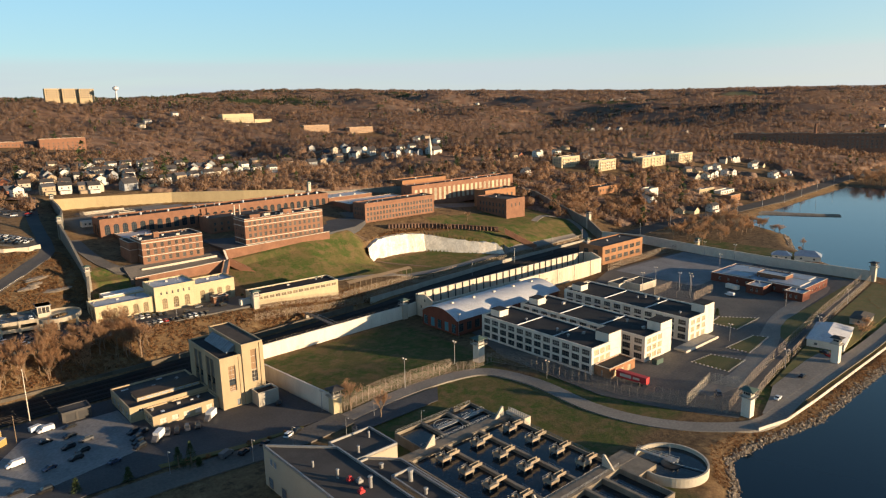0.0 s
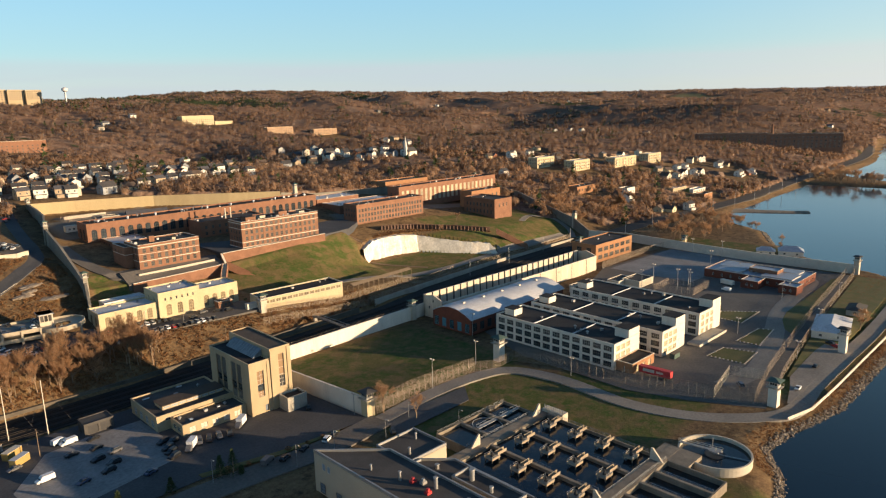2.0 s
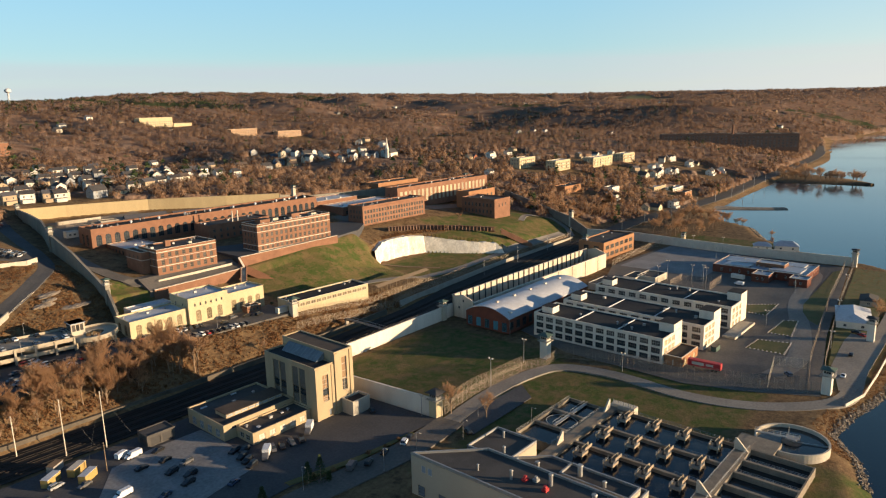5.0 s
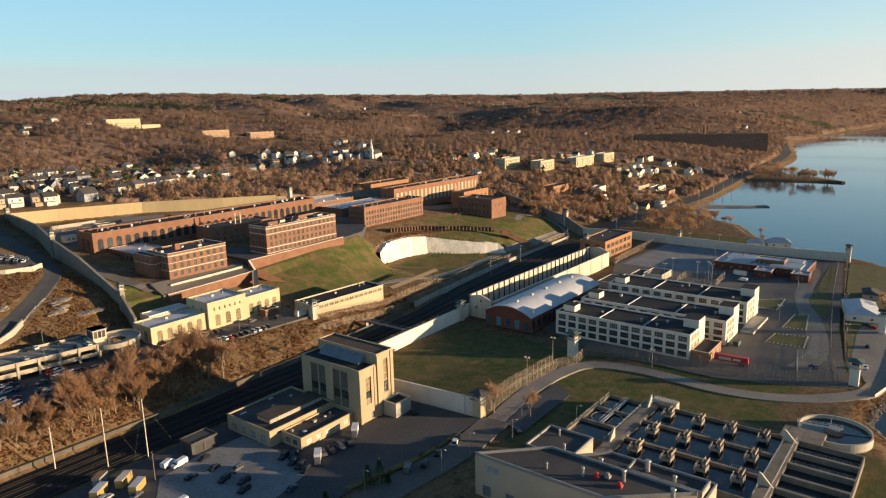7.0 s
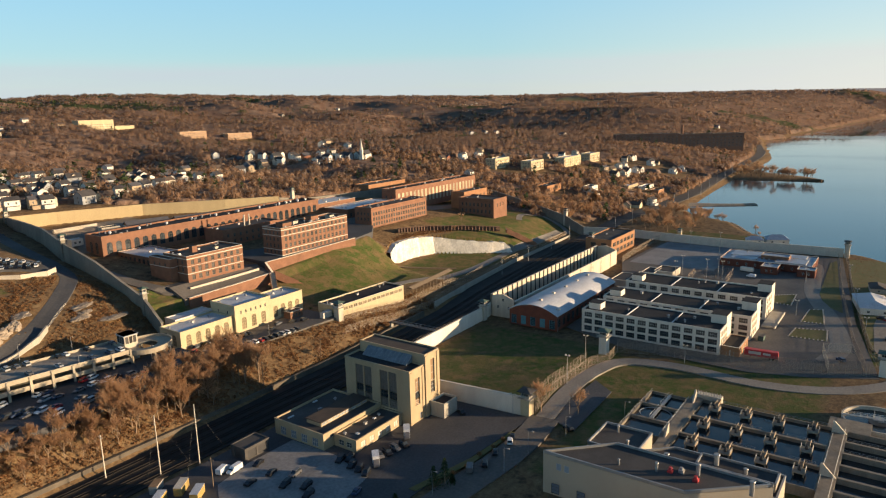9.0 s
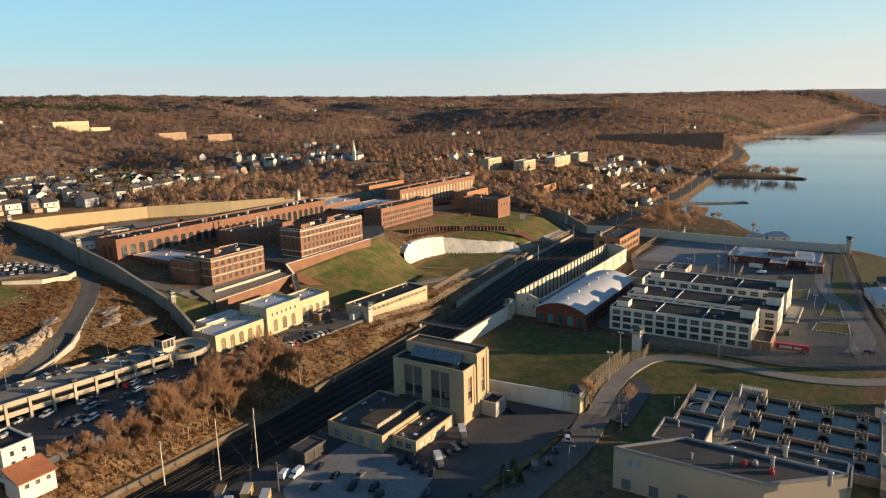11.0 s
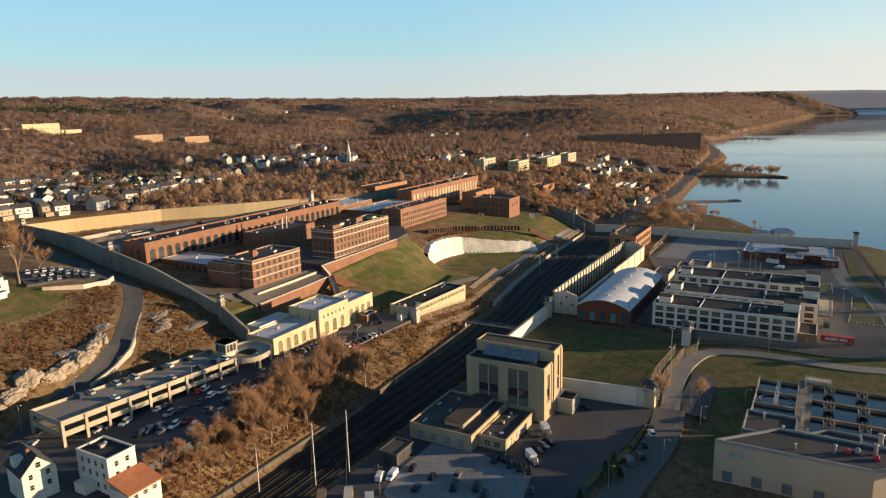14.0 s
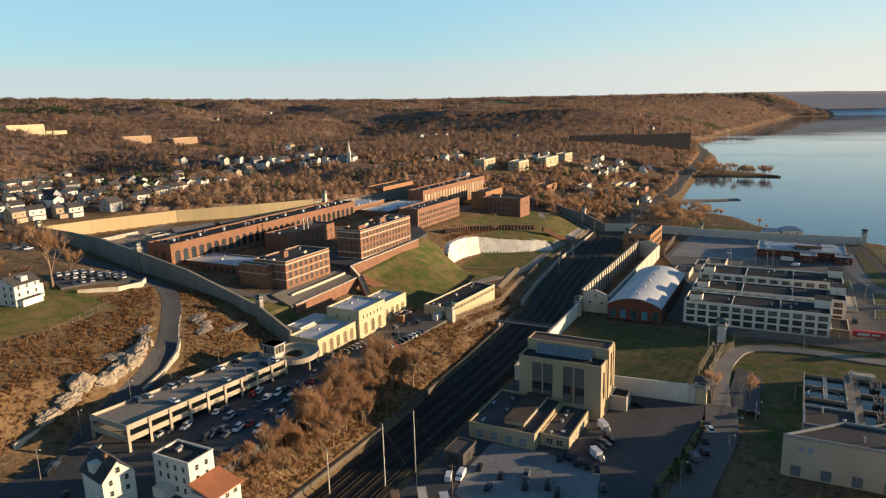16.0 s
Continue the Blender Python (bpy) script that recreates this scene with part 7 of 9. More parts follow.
def parking_deck():
    """Two concrete decks on columns, with spandrel beams, and a round ramp head at the end."""
    ob = thing("parking_deck", pose(-13, 350.5, 15, 0, 0, -2.5), "two-level concrete parking deck with spandrel beams", "parking deck")
    L, D = 66.0, 17.0
    dz = [(4.0, 4.0), (7.6, 7.2)]
    def slab(z0, z1, t, y0, y1, m, name, label=""):
        bm = bmesh.new()
        vs = [bm.verts.new(p) for p in ((0, y0, z0 - t), (L, y0, z1 - t), (L, y1, z1 - t), (0, y1, z0 - t), (0, y0, z0), (L, y0, z1), (L, y1, z1), (0, y1, z0))]
        for f in ((3, 2, 1, 0), (4, 5, 6, 7), (0, 1, 5, 4), (1, 2, 6, 5), (2, 3, 7, 6), (3, 0, 4, 7)):
            bm.faces.new([vs[i] for i in f])
        return part(name, bm, m, ob, label)
    for k, (z0, z1) in enumerate(dz):
        z0, z1 = z0, z1 - 2.2 * 1
        slab(z0, z1, 0.35, 0.3, D - 0.3, M_ROADL if k else M_CONC, "deck")
        for y in (0, D - 0.3):
            slab(z0 + 0.95, z1 + 0.95, 1.7, y, y + 0.3, M_DECK, "spandrel_beam")
        for x, zz in ((0, z0), (L, z1)):
            part("spandrel_beam", bm_box(x - (0.3 if x == 0 else 0), 0, zz - 0.75, x + (0 if x == 0 else 0.3), D, zz + 0.95), M_DECK, ob)
    n = 9
    for i in range(n + 1):
        x = L * i / n
        zt = 8.3 - 2.6 * i / n
        for y in (-0.35, D):
            part("column", bm_box(x - 0.45, y, -6, x + 0.45, y + 0.35, zt), M_DECK, ob)
    part("stair_head", bm_box(L + 1, 6, -3, L + 6.5, 12, 9.6), M_CONC_L, ob, "pale stair tower")
    part("stair_roof", bm_box(L + 0.6, 5.6, 9.6, L + 6.9, 12.4, 9.9), M_ROOF_B, ob, "blue-grey flat stair roof")
    for k in range(3):
        part("stair_pane", bm_box(L + 1.4 + 1.6 * k, 5.93, 6.4, L + 2.7 + 1.6 * k, 5.996, 9.2), M_GLASS_B, ob, "blue-grey stair glazing")
        part("stair_pane", bm_box(L + 0.93, 6.4 + 1.8 * k, 6.4, L + 0.996, 7.9 + 1.8 * k, 9.2), M_GLASS_B, ob, "blue-grey stair glazing")
    part("stair_cap", bm_box(L + 0.7, 5.7, 9.6, L + 6.8, 12.3, 9.9), M_DARKMETAL, ob)
    bm = bmesh.new()
    cx, cy, r0, r1, k = L + 9, 3.5, 4.0, 9.5, 40
    ring = []
    for i in range(k):
        a = 2 * math.pi * i / k
        c, s = math.cos(a), math.sin(a)
        z = 5.2 - 0.8 * (0.5 - 0.5 * math.cos(a))
        ring.append([bm.verts.new((cx + r * c, cy + r * s, z + dz_)) for r, dz_ in ((r0, 0), (r1 - 0.3, 0), (r1 - 0.3, 1.0), (r1, 1.0), (r1, -1.0), (r0, -0.6))])
    for i in range(k):
        a, b = ring[i], ring[(i + 1) % k]
        for j in range(6):
            bm.faces.new((a[j], b[j], b[(j + 1) % 6], a[(j + 1) % 6]))
    part("ramp", bm, M_DECK, ob, "curved concrete ramp with parapet")
    for i in range(6):
        a = 2 * math.pi * (i + 0.3) / 6
        x, y = cx + 8.6 * math.cos(a), cy + 8.6 * math.sin(a)
        part("column", bm_box(x - 0.4, y - 0.4, -7, x + 0.4, y + 0.4, 4.0), M_DECK, ob)


parking_deck()
sheet("pavement_lot", [(-70, 316), (20, 319.5), (44, 324), (66, 331), (74, 340), (74, 347), (50, 352), (14, 366), (-8, 371), (-36, 371), (-70, 360)], 15.2, M_ASPH, "dark asphalt car park below the deck", thick=4.0)
sheet("pavement_front", [(74, 328), (100, 331), (150, 327.5), (150, 350), (128, 351.5), (78, 351.5)], 11.15, M_ASPH_L, "asphalt forecourt of the cream building", thick=3.0)
sheet("pavement_terrace", [(106, 400.5), (162.4, 400.5), (162.4, 474), (115, 474), (100, 440)], 26.4, M_ASPH, "dark paved terrace between the brick blocks", thick=5)
sheet("pavement_terrace_upper", [(164, 396), (236, 396), (262, 402), (282, 418), (283, 470), (164, 474)], 28.4, M_ASPH, "dark paved upper terrace below the hospital", thick=5)
strip("road_terrace", [(97, 470), (97, 430), (102, 404), (112, 398)], 8, M_ASPH_L, "worn service road inside the wall", lift=0.5)
mesh_ramp = bmesh.new()
rv = [mesh_ramp.verts.new(p) for p in ((106, 388.6, 16), (161.5, 388.6, 16), (161.5, 400.5, 16), (106, 400.5, 16), (106, 388.6, 22.0), (161.5, 388.6, 23.3), (161.5, 400.5, 26.4), (106, 400.5, 26.4))]
for f in ((4, 5, 6, 7), (0, 1, 5, 4), (1, 2, 6, 5), (2, 3, 7, 6), (3, 0, 4, 7)):
    mesh_ramp.faces.new([rv[i] for i in f])
tagged(part("pavement_terrace_front", mesh_ramp, M_ASPH_L, None), "sloping asphalt drive behind the terrace wall", "pavement", kind="structure")
strip("path_visitor", [(196, 348), (225, 350), (262, 346), (300, 343), (345, 346), (380, 344), (440, 347)], 6.0, M_ROADL, "pale path below the green slope")
strip("path_lawn", [(420, 375), (445, 385), (460, 372), (455, 352), (444, 340)], 5.0, M_ROADL, "curving drive round the gatehouse lawn")


def white_house():
    """A white flat-roofed three-storey house with a tiled lean-to."""
    hs = building("flat_roof_house", "white three-storey stucco house with black flat roof", "house", -23.5, 314, 15, -15.2, 327, 25.3, M_WHITE, M_ROOF,
                  {'-y': win_rows(2, [(4.2, 1.6), (7.2, 1.6)], 1.2, 1.0, 1, 2), '-x': win_rows(4, [(1.2, 1.6), (4.2, 1.6), (7.2, 1.6)], 1.1, 0.8, 1, 2)}, parapet=0.4, coping=M_WHITE, vents=2)
    bm = bmesh.new()
    vs = [bm.verts.new(p) for p in ((-0.5, -8, -3), (9.0, -8, -3), (9.0, -0.02, -3), (-0.5, -0.02, -3), (-0.5, -8, 2.6), (9.0, -8, 2.6), (9.0, -0.02, 2.6), (-0.5, -0.02, 2.6))]
    for f in ((0, 1, 5, 4), (1, 2, 6, 5), (3, 0, 4, 7), (2, 3, 7, 6), (4, 5, 6, 7)):
        bm.faces.new([vs[i] for i in f])
    lean = part("lean_to", bm, M_WHITE, hs)
    bm = bmesh.new()
    vs = [bm.verts.new(p) for p in ((-1, -8.6, 2.5), (9.6, -8.6, 2.5), (9.6, -0.02, 4.8), (-1, -0.02, 4.8), (-1, -8.6, 2.8), (9.6, -8.6, 2.8), (9.6, -0.02, 5.1), (-1, -0.02, 5.1))]
    for f in ((3, 2, 1, 0), (4, 5, 6, 7), (0, 1, 5, 4), (1, 2, 6, 5), (3, 0, 4, 7)):
        bm.faces.new([vs[i] for i in f])
    part("tiled_roof", bm, M_TERRA, hs, "terracotta tiled lean-to roof")
    for i in range(3):
        share("window", window_mesh(1.3, 1.3, 1, 2), lean, Matrix.Translation((1.5 + 2.8 * i, -8.02, 0.6)))
    part("porch", bm_box(-3.2, 6, -3, -0.02, 10.5, 3.0), M_WHITE, hs)
    return hs


white_house()
gh = gable_house("cream white", (0.7, 0.66, 0.55), 11.1, 8.2, 5.8, M_SHINGLE, 4.2, cols=(3, 2))
gh.matrix_basis = pose(-28.6, 328.0, 17.5, 0, 0, 79)
tagged(gh, "cream gabled house with black shingle roof and dormer")
part("dormer", bm_box(4.4, 5.8, 6.6, 7.0, 8.2, 9.0), M_WHITE, gh)
for y in (4.1,):
    for z in (6.6,):
        share("window", window_mesh(1.2, 1.6, 1, 2), gh, pose(-0.01, y, z, 0, 0, -90))
hh = gable_house("bright white", (0.75, 0.72, 0.66), 12, 10, 8.6, M_SHINGLE, 3.0, True, cols=(3, 3))
hh.matrix_basis = pose(18, 451, land_z(22, 455) - 0.3, 0, 0, 12)
tagged(hh, "large white house with dormers on a green lawn")
part("side_porch", bm_box(12.0, 2, -1, 15.5, 8, 6.0), M_WHITE, hh)
part("dormer", bm_box(4.5, 0.8, 9.0, 7.5, 3.5, 11.2), M_WHITE, hh)
hh2 = gable_house("pure white", (0.75, 0.72, 0.66), 10, 9, 6.5, ROOFS[0], 2.6)
hh2.matrix_basis = pose(2, 470, land_z(2, 470), 0, 0, 20)
tagged(hh2, "white house behind the hill lawn")

# ---- water treatment works ----
M_PLANTWALL = mat("buff_precast_panels", (0.45, 0.385, 0.29), (0.39, 0.33, 0.25), scale=0.06, fine=14, bump=0.03)


def plant_block(poly, h, label, wall=M_PLANTWALL, roof=M_ROOF_G):
    ob = thing("plant_building", Matrix.Identity(4), label, "building", "treatment works buildings")
    bm = bmesh.new()
    n = len(poly)
    for i in range(n):
        (x0, y0), (x1, y1) = poly[i], poly[(i + 1) % n]
        bm.faces.new([bm.verts.new(p) for p in ((x0, y0, -0.5), (x1, y1, -0.5), (x1, y1, h), (x0, y0, h))])
    cx, cy = sum(p[0] for p in poly) / n, sum(p[1] for p in poly) / n
    part("wall", bm, wall, ob)
    bm = bmesh.new()
    prism(bm, poly, h - 0.9, h - 0.6)
    part("roof", bm, roof, ob)
    for i in range(n):
        (x0, y0), (x1, y1) = poly[i], poly[(i + 1) % n]
        d = Vector((x1 - x0, y1 - y0, 0))
        t = Vector((-d.y, d.x, 0)).normalized() * 0.4
        bm = bmesh.new()
        lo = [bm.verts.new((x, y, h - 0.7)) for x, y in ((x0 - t.x * 0.2, y0 - t.y * 0.2), (x1 - t.x * 0.2, y1 - t.y * 0.2), (x1 + t.x, y1 + t.y), (x0 + t.x, y0 + t.y))]
        hi = [bm.verts.new((v.co.x, v.co.y, h + 0.1)) for v in lo]
        bm.faces.new(hi)
        for j in range(4):
            bm.faces.new((lo[j], lo[(j + 1) % 4], hi[(j + 1) % 4], hi[j]))
        part("parapet", bm, M_STEEL, ob, "pale metal parapet edge")
    return ob


main = plant_block([(81, 181), (81.2, 140.5), (97, 122), (97, 164.5)], 13, "large beige treatment works building with dark roof")
for y in (176, 173.5):
    share("window", window_mesh(1.7, 2.3, 1, 1, M_FRAME, M_PALEGLASS), main, pose(80.97, y, 8.0, 0, 0, -90))
for k in range(5):
    share("window", window_mesh(2.6, 3.2, 1, 3, M_FRAME_D, M_DOOR), main, pose(80.97, 177 - 8 * k, 0.3, 0, 0, -90))
plant_block([(100.2, 160.2), (116, 160.2), (116, 175.4), (100.2, 175.4)], 9, "low beige plant block with dark roof")
plant_block([(97.2, 121), (111, 121), (111, 151.5), (104, 159), (97.2, 159)], 9, "low beige plant block with skylit deck")
plant_block([(101, 122), (108, 122), (108, 143), (101, 143)], 11, "raised plant room on the low block")
# Block out of view, added only to cast shade over the power plant lot.
plant_block([(-40, 108), (43, 108), (43, 163), (-40, 163)], 15, "large beige treatment works hall beside the river")
for x, y, z, r, h in ((88, 150, 12.4, 0.4, 2.6), (92, 140, 12.4, 0.55, 3.2), (104, 138, 10.4, 0.7, 3.2), (103, 130, 10.4, 0.5, 1.6), (90, 126, 12.4, 0.6, 3.6), (104, 152, 8.4, 0.6, 1.3), (112, 170, 8.4, 0.35, 2.0),
                      (86, 160, 12.4, 0.3, 1.6), (104, 164, 8.4, 0.4, 2.2)):
    bm = bmesh.new()
    tube(bm, (x, y, z - 0.3), (x, y, z + h), r, r, 10)
    tube(bm, (x, y, z + h), (x, y, z + h + 0.25), r * 1.35, r * 1.1, 10)
    tagged(part("exhaust_flue", bm, M_STEEL, None), "pale metal exhaust stack on a flat roof", "exhaust stack", "roof stacks")
for x, y, m in ((89, 146, M_RED), (90.5, 143.5, M_STEEL), (88, 139, M_RED)):
    bm = bmesh.new()
    box(bm, x, y, 12.1, x + 1.6, y + 1.4, 13.2)
    tube(bm, (x + 0.8, y + 0.7, 13.2), (x + 0.8, y + 0.7, 13.9), 0.6, 0.45, 8)
    tagged(part("roof_fan", bm, m, None), "squat roof fan on the beige building", "roof fan", "roof fans")


def basin(x0, y0, x1, y1, lanes, cross, top, water_z, label):
    """Open concrete tanks: an outer rim, partition walls and dark water."""
    ob = thing("settling_tank", pose(x0, y0, 0), label, "water tank", "open tanks")
    lx, ly, t = x1 - x0, y1 - y0, 0.5
    bm = bmesh.new()
    box(bm, 0, 0, -1, lx, t, top)
    box(bm, 0, ly - t, -1, lx, ly, top)
    box(bm, 0, t, -1, t, ly - t, top)
    box(bm, lx - t, t, -1, lx, ly - t, top)
    part("rim", bm, M_TANKC, ob)
    for k in range(1, lanes):
        x = lx * k / lanes
        part("partition", bm_box(x - 0.55, t, -1, x + 0.55, ly - t, top), M_TANKC, ob)
    for k in range(1, cross):
        y = ly * k / cross
        part("partition", bm_box(t, y - 0.3, -1, lx - t, y + 0.3, top - 0.2), M_TANKC, ob)
    part("water_surface", bm_box(t, t, -0.9, lx - t, ly - t, water_z), M_TANKW, ob, "dark still water")
    return ob


def rail_line(pts, h=1.05, label="pale pipe railing along a tank wall"):
    ob = thing("railing", pose(*pts[0]), label, "railing", "tank railings")
    o = Vector(pts[0])
    for p, q in zip(pts, pts[1:]):
        p, q = Vector(p) - o, Vector(q) - o
        n = max(1, int((q - p).length / 2.2))
        bm = bmesh.new()
        for hh in (h, h * 0.55):
            tube(bm, p + Vector((0, 0, hh)), q + Vector((0, 0, hh)), 0.05, sides=4)
        for k in range(n + 1):
            c = p + (q - p) * k / n
            tube(bm, c, c + Vector((0, 0, h)), 0.045, sides=4)
        part("rail_frame", bm, M_STEEL, ob)


basin(118, 114, 163.5, 157, 3, 1, 3.0, 1.9, "deep open aeration tank with black water")
basin(126, 161.05, 161.5, 175.3, 3, 1, 3.0, 1.9, "shallow open settling tank with black water")
basin(112, 91.5, 163, 110.4, 6, 1, 3.0, 1.2, "narrow open settling lanes with black water")
walkdeck = thing("walkway_deck", Matrix.Identity(4), "worn concrete walkway deck between the open tanks", "walkway")
part("deck", bm_box(116, 157.02, -0.5, 166, 160.98, 3.1), M_TANKC, walkdeck)
part("deck", bm_box(112, 110.42, -0.5, 172, 113.98, 3.1), M_TANKC, walkdeck)
part("deck", bm_box(163.02, 103.5, -0.5, 172.5, 116, 3.05), M_TANKC, walkdeck)


M_AER = mat("weathered_pale_boards", (0.36, 0.29, 0.205), (0.25, 0.205, 0.15), scale=0.5, fine=4)


def aerator(x, y, big=True):
    """A platform on legs over the tank, with a motor, railings and a footbridge to the wall."""
    ob = thing("aerator_platform", pose(x, y, 0), "weathered concrete aerator platform on legs over the tank", "aerator platform", "aerator platforms")
    part("deck", bm_box(-1.9, -1.7, 2.9, 1.9, 1.7, 3.3), M_AER, ob)
    part("footbridge", bm_box(1.9, -0.6, 3.0, 6.2, 0.6, 3.25), M_AER, ob)
    for s in (-0.62, 0.62):
        part("kick_board", bm_box(1.9, s - 0.06, 3.25, 6.2, s + 0.06, 4.1), M_AER, ob)
    for s in (-1.68, 1.68):
        part("kick_board", bm_box(-1.9, s - 0.06, 3.3, 1.9, s + 0.06, 3.75), M_AER, ob)
    for sx in (-1.6, 1.6):
        for sy in (-1.4, 1.4):
            bm = bmesh.new()
            tube(bm, (sx, sy, -0.8), (sx, sy, 2.9), 0.2, sides=6)
            part("leg", bm, M_TANKC, ob)
    bm = bmesh.new()
    tube(bm, (0, 0, 3.3), (0, 0, 4.0), 0.6, 0.5, 8)
    tube(bm, (0, 0, 4.0), (0, 0, 4.8), 0.35, 0.3, 8)
    part("motor", bm, M_DARKMETAL, ob)
    for s in (-1.65, 1.65):
        bm = bmesh.new()
        tube(bm, (-1.9, s, 4.35), (1.9, s, 4.35), 0.05, sides=4)
        tube(bm, (-1.9, s, 3.85), (1.9, s, 3.85), 0.05, sides=4)
        for xx in (-1.9, 0, 1.9):
            tube(bm, (xx, s, 3.3), (xx, s, 4.35), 0.05, sides=4)
        part("railing", bm, M_STEEL, ob)
    return ob


first = aerator(157.2, 151)
for x in (157.2, 142, 127.2):
    for y in (151, 140.5, 130, 119.5):
        if (x, y) != (157.2, 151):
            copy_thing(first, pose(x, y, 0))


def clarifier():
    """The round tank: rim wall, black water, a bridge with railings and a scraper arm."""
    cx, cy, r = 178.3, 102, 11.2
    ob = thing("round_clarifier", pose(cx, cy, 0), "round concrete clarifier with a railed bridge", "clarifier")
    bm = bmesh.new()
    k, prof = 56, [(r, -1), (r, 2.9), (r - 0.55, 2.9), (r - 0.55, 1.0)]
    ring = [[bm.verts.new((R * math.cos(2 * math.pi * i / k), R * math.sin(2 * math.pi * i / k), z)) for R, z in prof] for i in range(k)]
    for i in range(k):
        a, b = ring[i], ring[(i + 1) % k]
        for j in range(3):
            bm.faces.new((a[j], b[j], b[j + 1], a[j + 1]))
    part("rim", bm, M_CONC_L, ob)
    bm = bmesh.new()
    tube(bm, (0, 0, 1.0), (0, 0, 1.6), r - 0.5, r - 0.5, 56)
    part("water_surface", bm, M_TANKW, ob)
    bm = bmesh.new()
    tube(bm, (0, 0, 0.5), (0, 0, 1.75), 3.2, 3.2, 28)
    tube(bm, (0, 0, 1.75), (0, 0, 1.8), 2.9, 2.9, 28)
    part("feed_well", bm, M_DARKMETAL, ob)
    br = part("bridge", bm_box(-r, -0.6, 2.9, 2.2, 0.6, 3.15), M_STEEL, ob)
    br.rotation_euler = (0, 0, radians(-80))
    for s in (-0.6, 0.6):
        bm = bmesh.new()
        for hh in (3.7, 4.25):
            tube(bm, (-r, s, hh), (2.2, s, hh), 0.06, sides=4)
        for i in range(8):
            x = -r + (r + 2.2) * i / 7
            tube(bm, (x, s, 3.1), (x, s, 4.25), 0.05, sides=4)
        part("railing", bm, M_STONE_TRIM, br)
    bm = bmesh.new()
    box(bm, -1.6, -1.6, 2.9, 1.6, 1.6, 3.2)
    tube(bm, (1.5, 1.5, 3.2), (1.5, 1.5, 6.4), 0.12, sides=6)
    part("drive_platform", bm, M_STEEL, ob)
    bm = bmesh.new()
    tube(bm, (0, 0, 1.9), (3.0, -10.2, 1.9), 0.16, sides=6)
    part("scraper_arm", bm, M_STEEL, ob)


clarifier()
for x, y, a in ((160, 159, 0), (128.5, 159.5, 0), (160, 112.2, 90), (128, 112.2, 90)):
    ob = thing("concrete_fin", pose(x, y, 3.05, 0, 0, a), "triangular concrete fin wall on the tank walkway", "fin wall", "fin walls")
    bm = bmesh.new()
    vs = [bm.verts.new(p) for p in ((-2.2, -0.3, 0), (2.2, -0.3, 0), (2.0, -0.3, 3.8), (1.4, -0.3, 3.8), (-2.2, 0.3, 0), (2.2, 0.3, 0), (2.0, 0.3, 3.8), (1.4, 0.3, 3.8))]
    for f in ((0, 1, 2, 3), (7, 6, 5, 4), (0, 4, 5, 1), (1, 5, 6, 2), (2, 6, 7, 3), (3, 7, 4, 0)):
        bm.faces.new([vs[i] for i in f])
    part("slab", bm, M_CONC_L, ob)
ob = thing("pump_box", pose(164.2, 150.5, 0), "pale concrete valve box with a row of stand pipes", "valve box")
part("body", bm_box(0, 0, -0.5, 3.2, 9, 4.2), M_CONC_L, ob)
for i in range(9):
    bm = bmesh.new()
    tube(bm, (0.9, 0.6 + i * 0.98, 4.2), (0.9, 0.6 + i * 0.98, 5.6), 0.16, sides=6)
    part("stand_pipe", bm, M_STEEL, ob)
for x0, x1 in ((139, 149), (151, 161)):
    bm = bmesh.new()
    box(bm, x0, 167.4, 2.5, x1, 168.6, 2.8)
    for s in (167.4, 168.6):
        tube(bm, (x0, s, 3.8), (x1, s, 3.8), 0.06, sides=4)
        for k in range(6):
            xx = x0 + (x1 - x0) * k / 5
            tube(bm, (xx, s, 2.8), (xx, s, 3.8), 0.05, sides=4)
    tagged(part("scraper_bridge", bm, M_STEEL, None), "railed steel scraper bridge across a settling tank", "scraper bridge", "scraper bridges")
bm = bmesh.new()
k = 40
for i in range(k):
    a0, a1 = 2 * math.pi * i / k, 2 * math.pi * (i + 1) / k
    tube(bm, (144 + 4.8 * math.cos(a0), 168 + 5.6 * math.sin(a0), 2.25), (144 + 4.8 * math.cos(a1), 168 + 5.6 * math.sin(a1), 2.25), 0.14, sides=4)
tagged(part("scum_ring", bm, M_STEEL, None), "circular steel scum ring floating in the tank", "scum ring")
for pts in ([(163.3, 115, 3), (163.3, 156, 3)], [(148.4, 118, 3), (148.4, 126, 3)], [(148.4, 134, 3), (148.4, 142, 3)], [(133.3, 116, 3), (133.3, 123, 3)], [(133.3, 133, 3), (133.3, 141, 3)],
            [(126.2, 161.2, 3.1), (161, 161.2, 3.1)], [(126.2, 175, 3), (161, 175, 3)], [(112, 110.6, 3.1), (163, 110.6, 3.1)], [(120, 113.8, 3.1), (160, 113.8, 3.1)], [(154.6, 92, 3), (154.6, 110, 3)], [(146, 92, 3), (146, 110, 3)]):
    rail_line(pts)

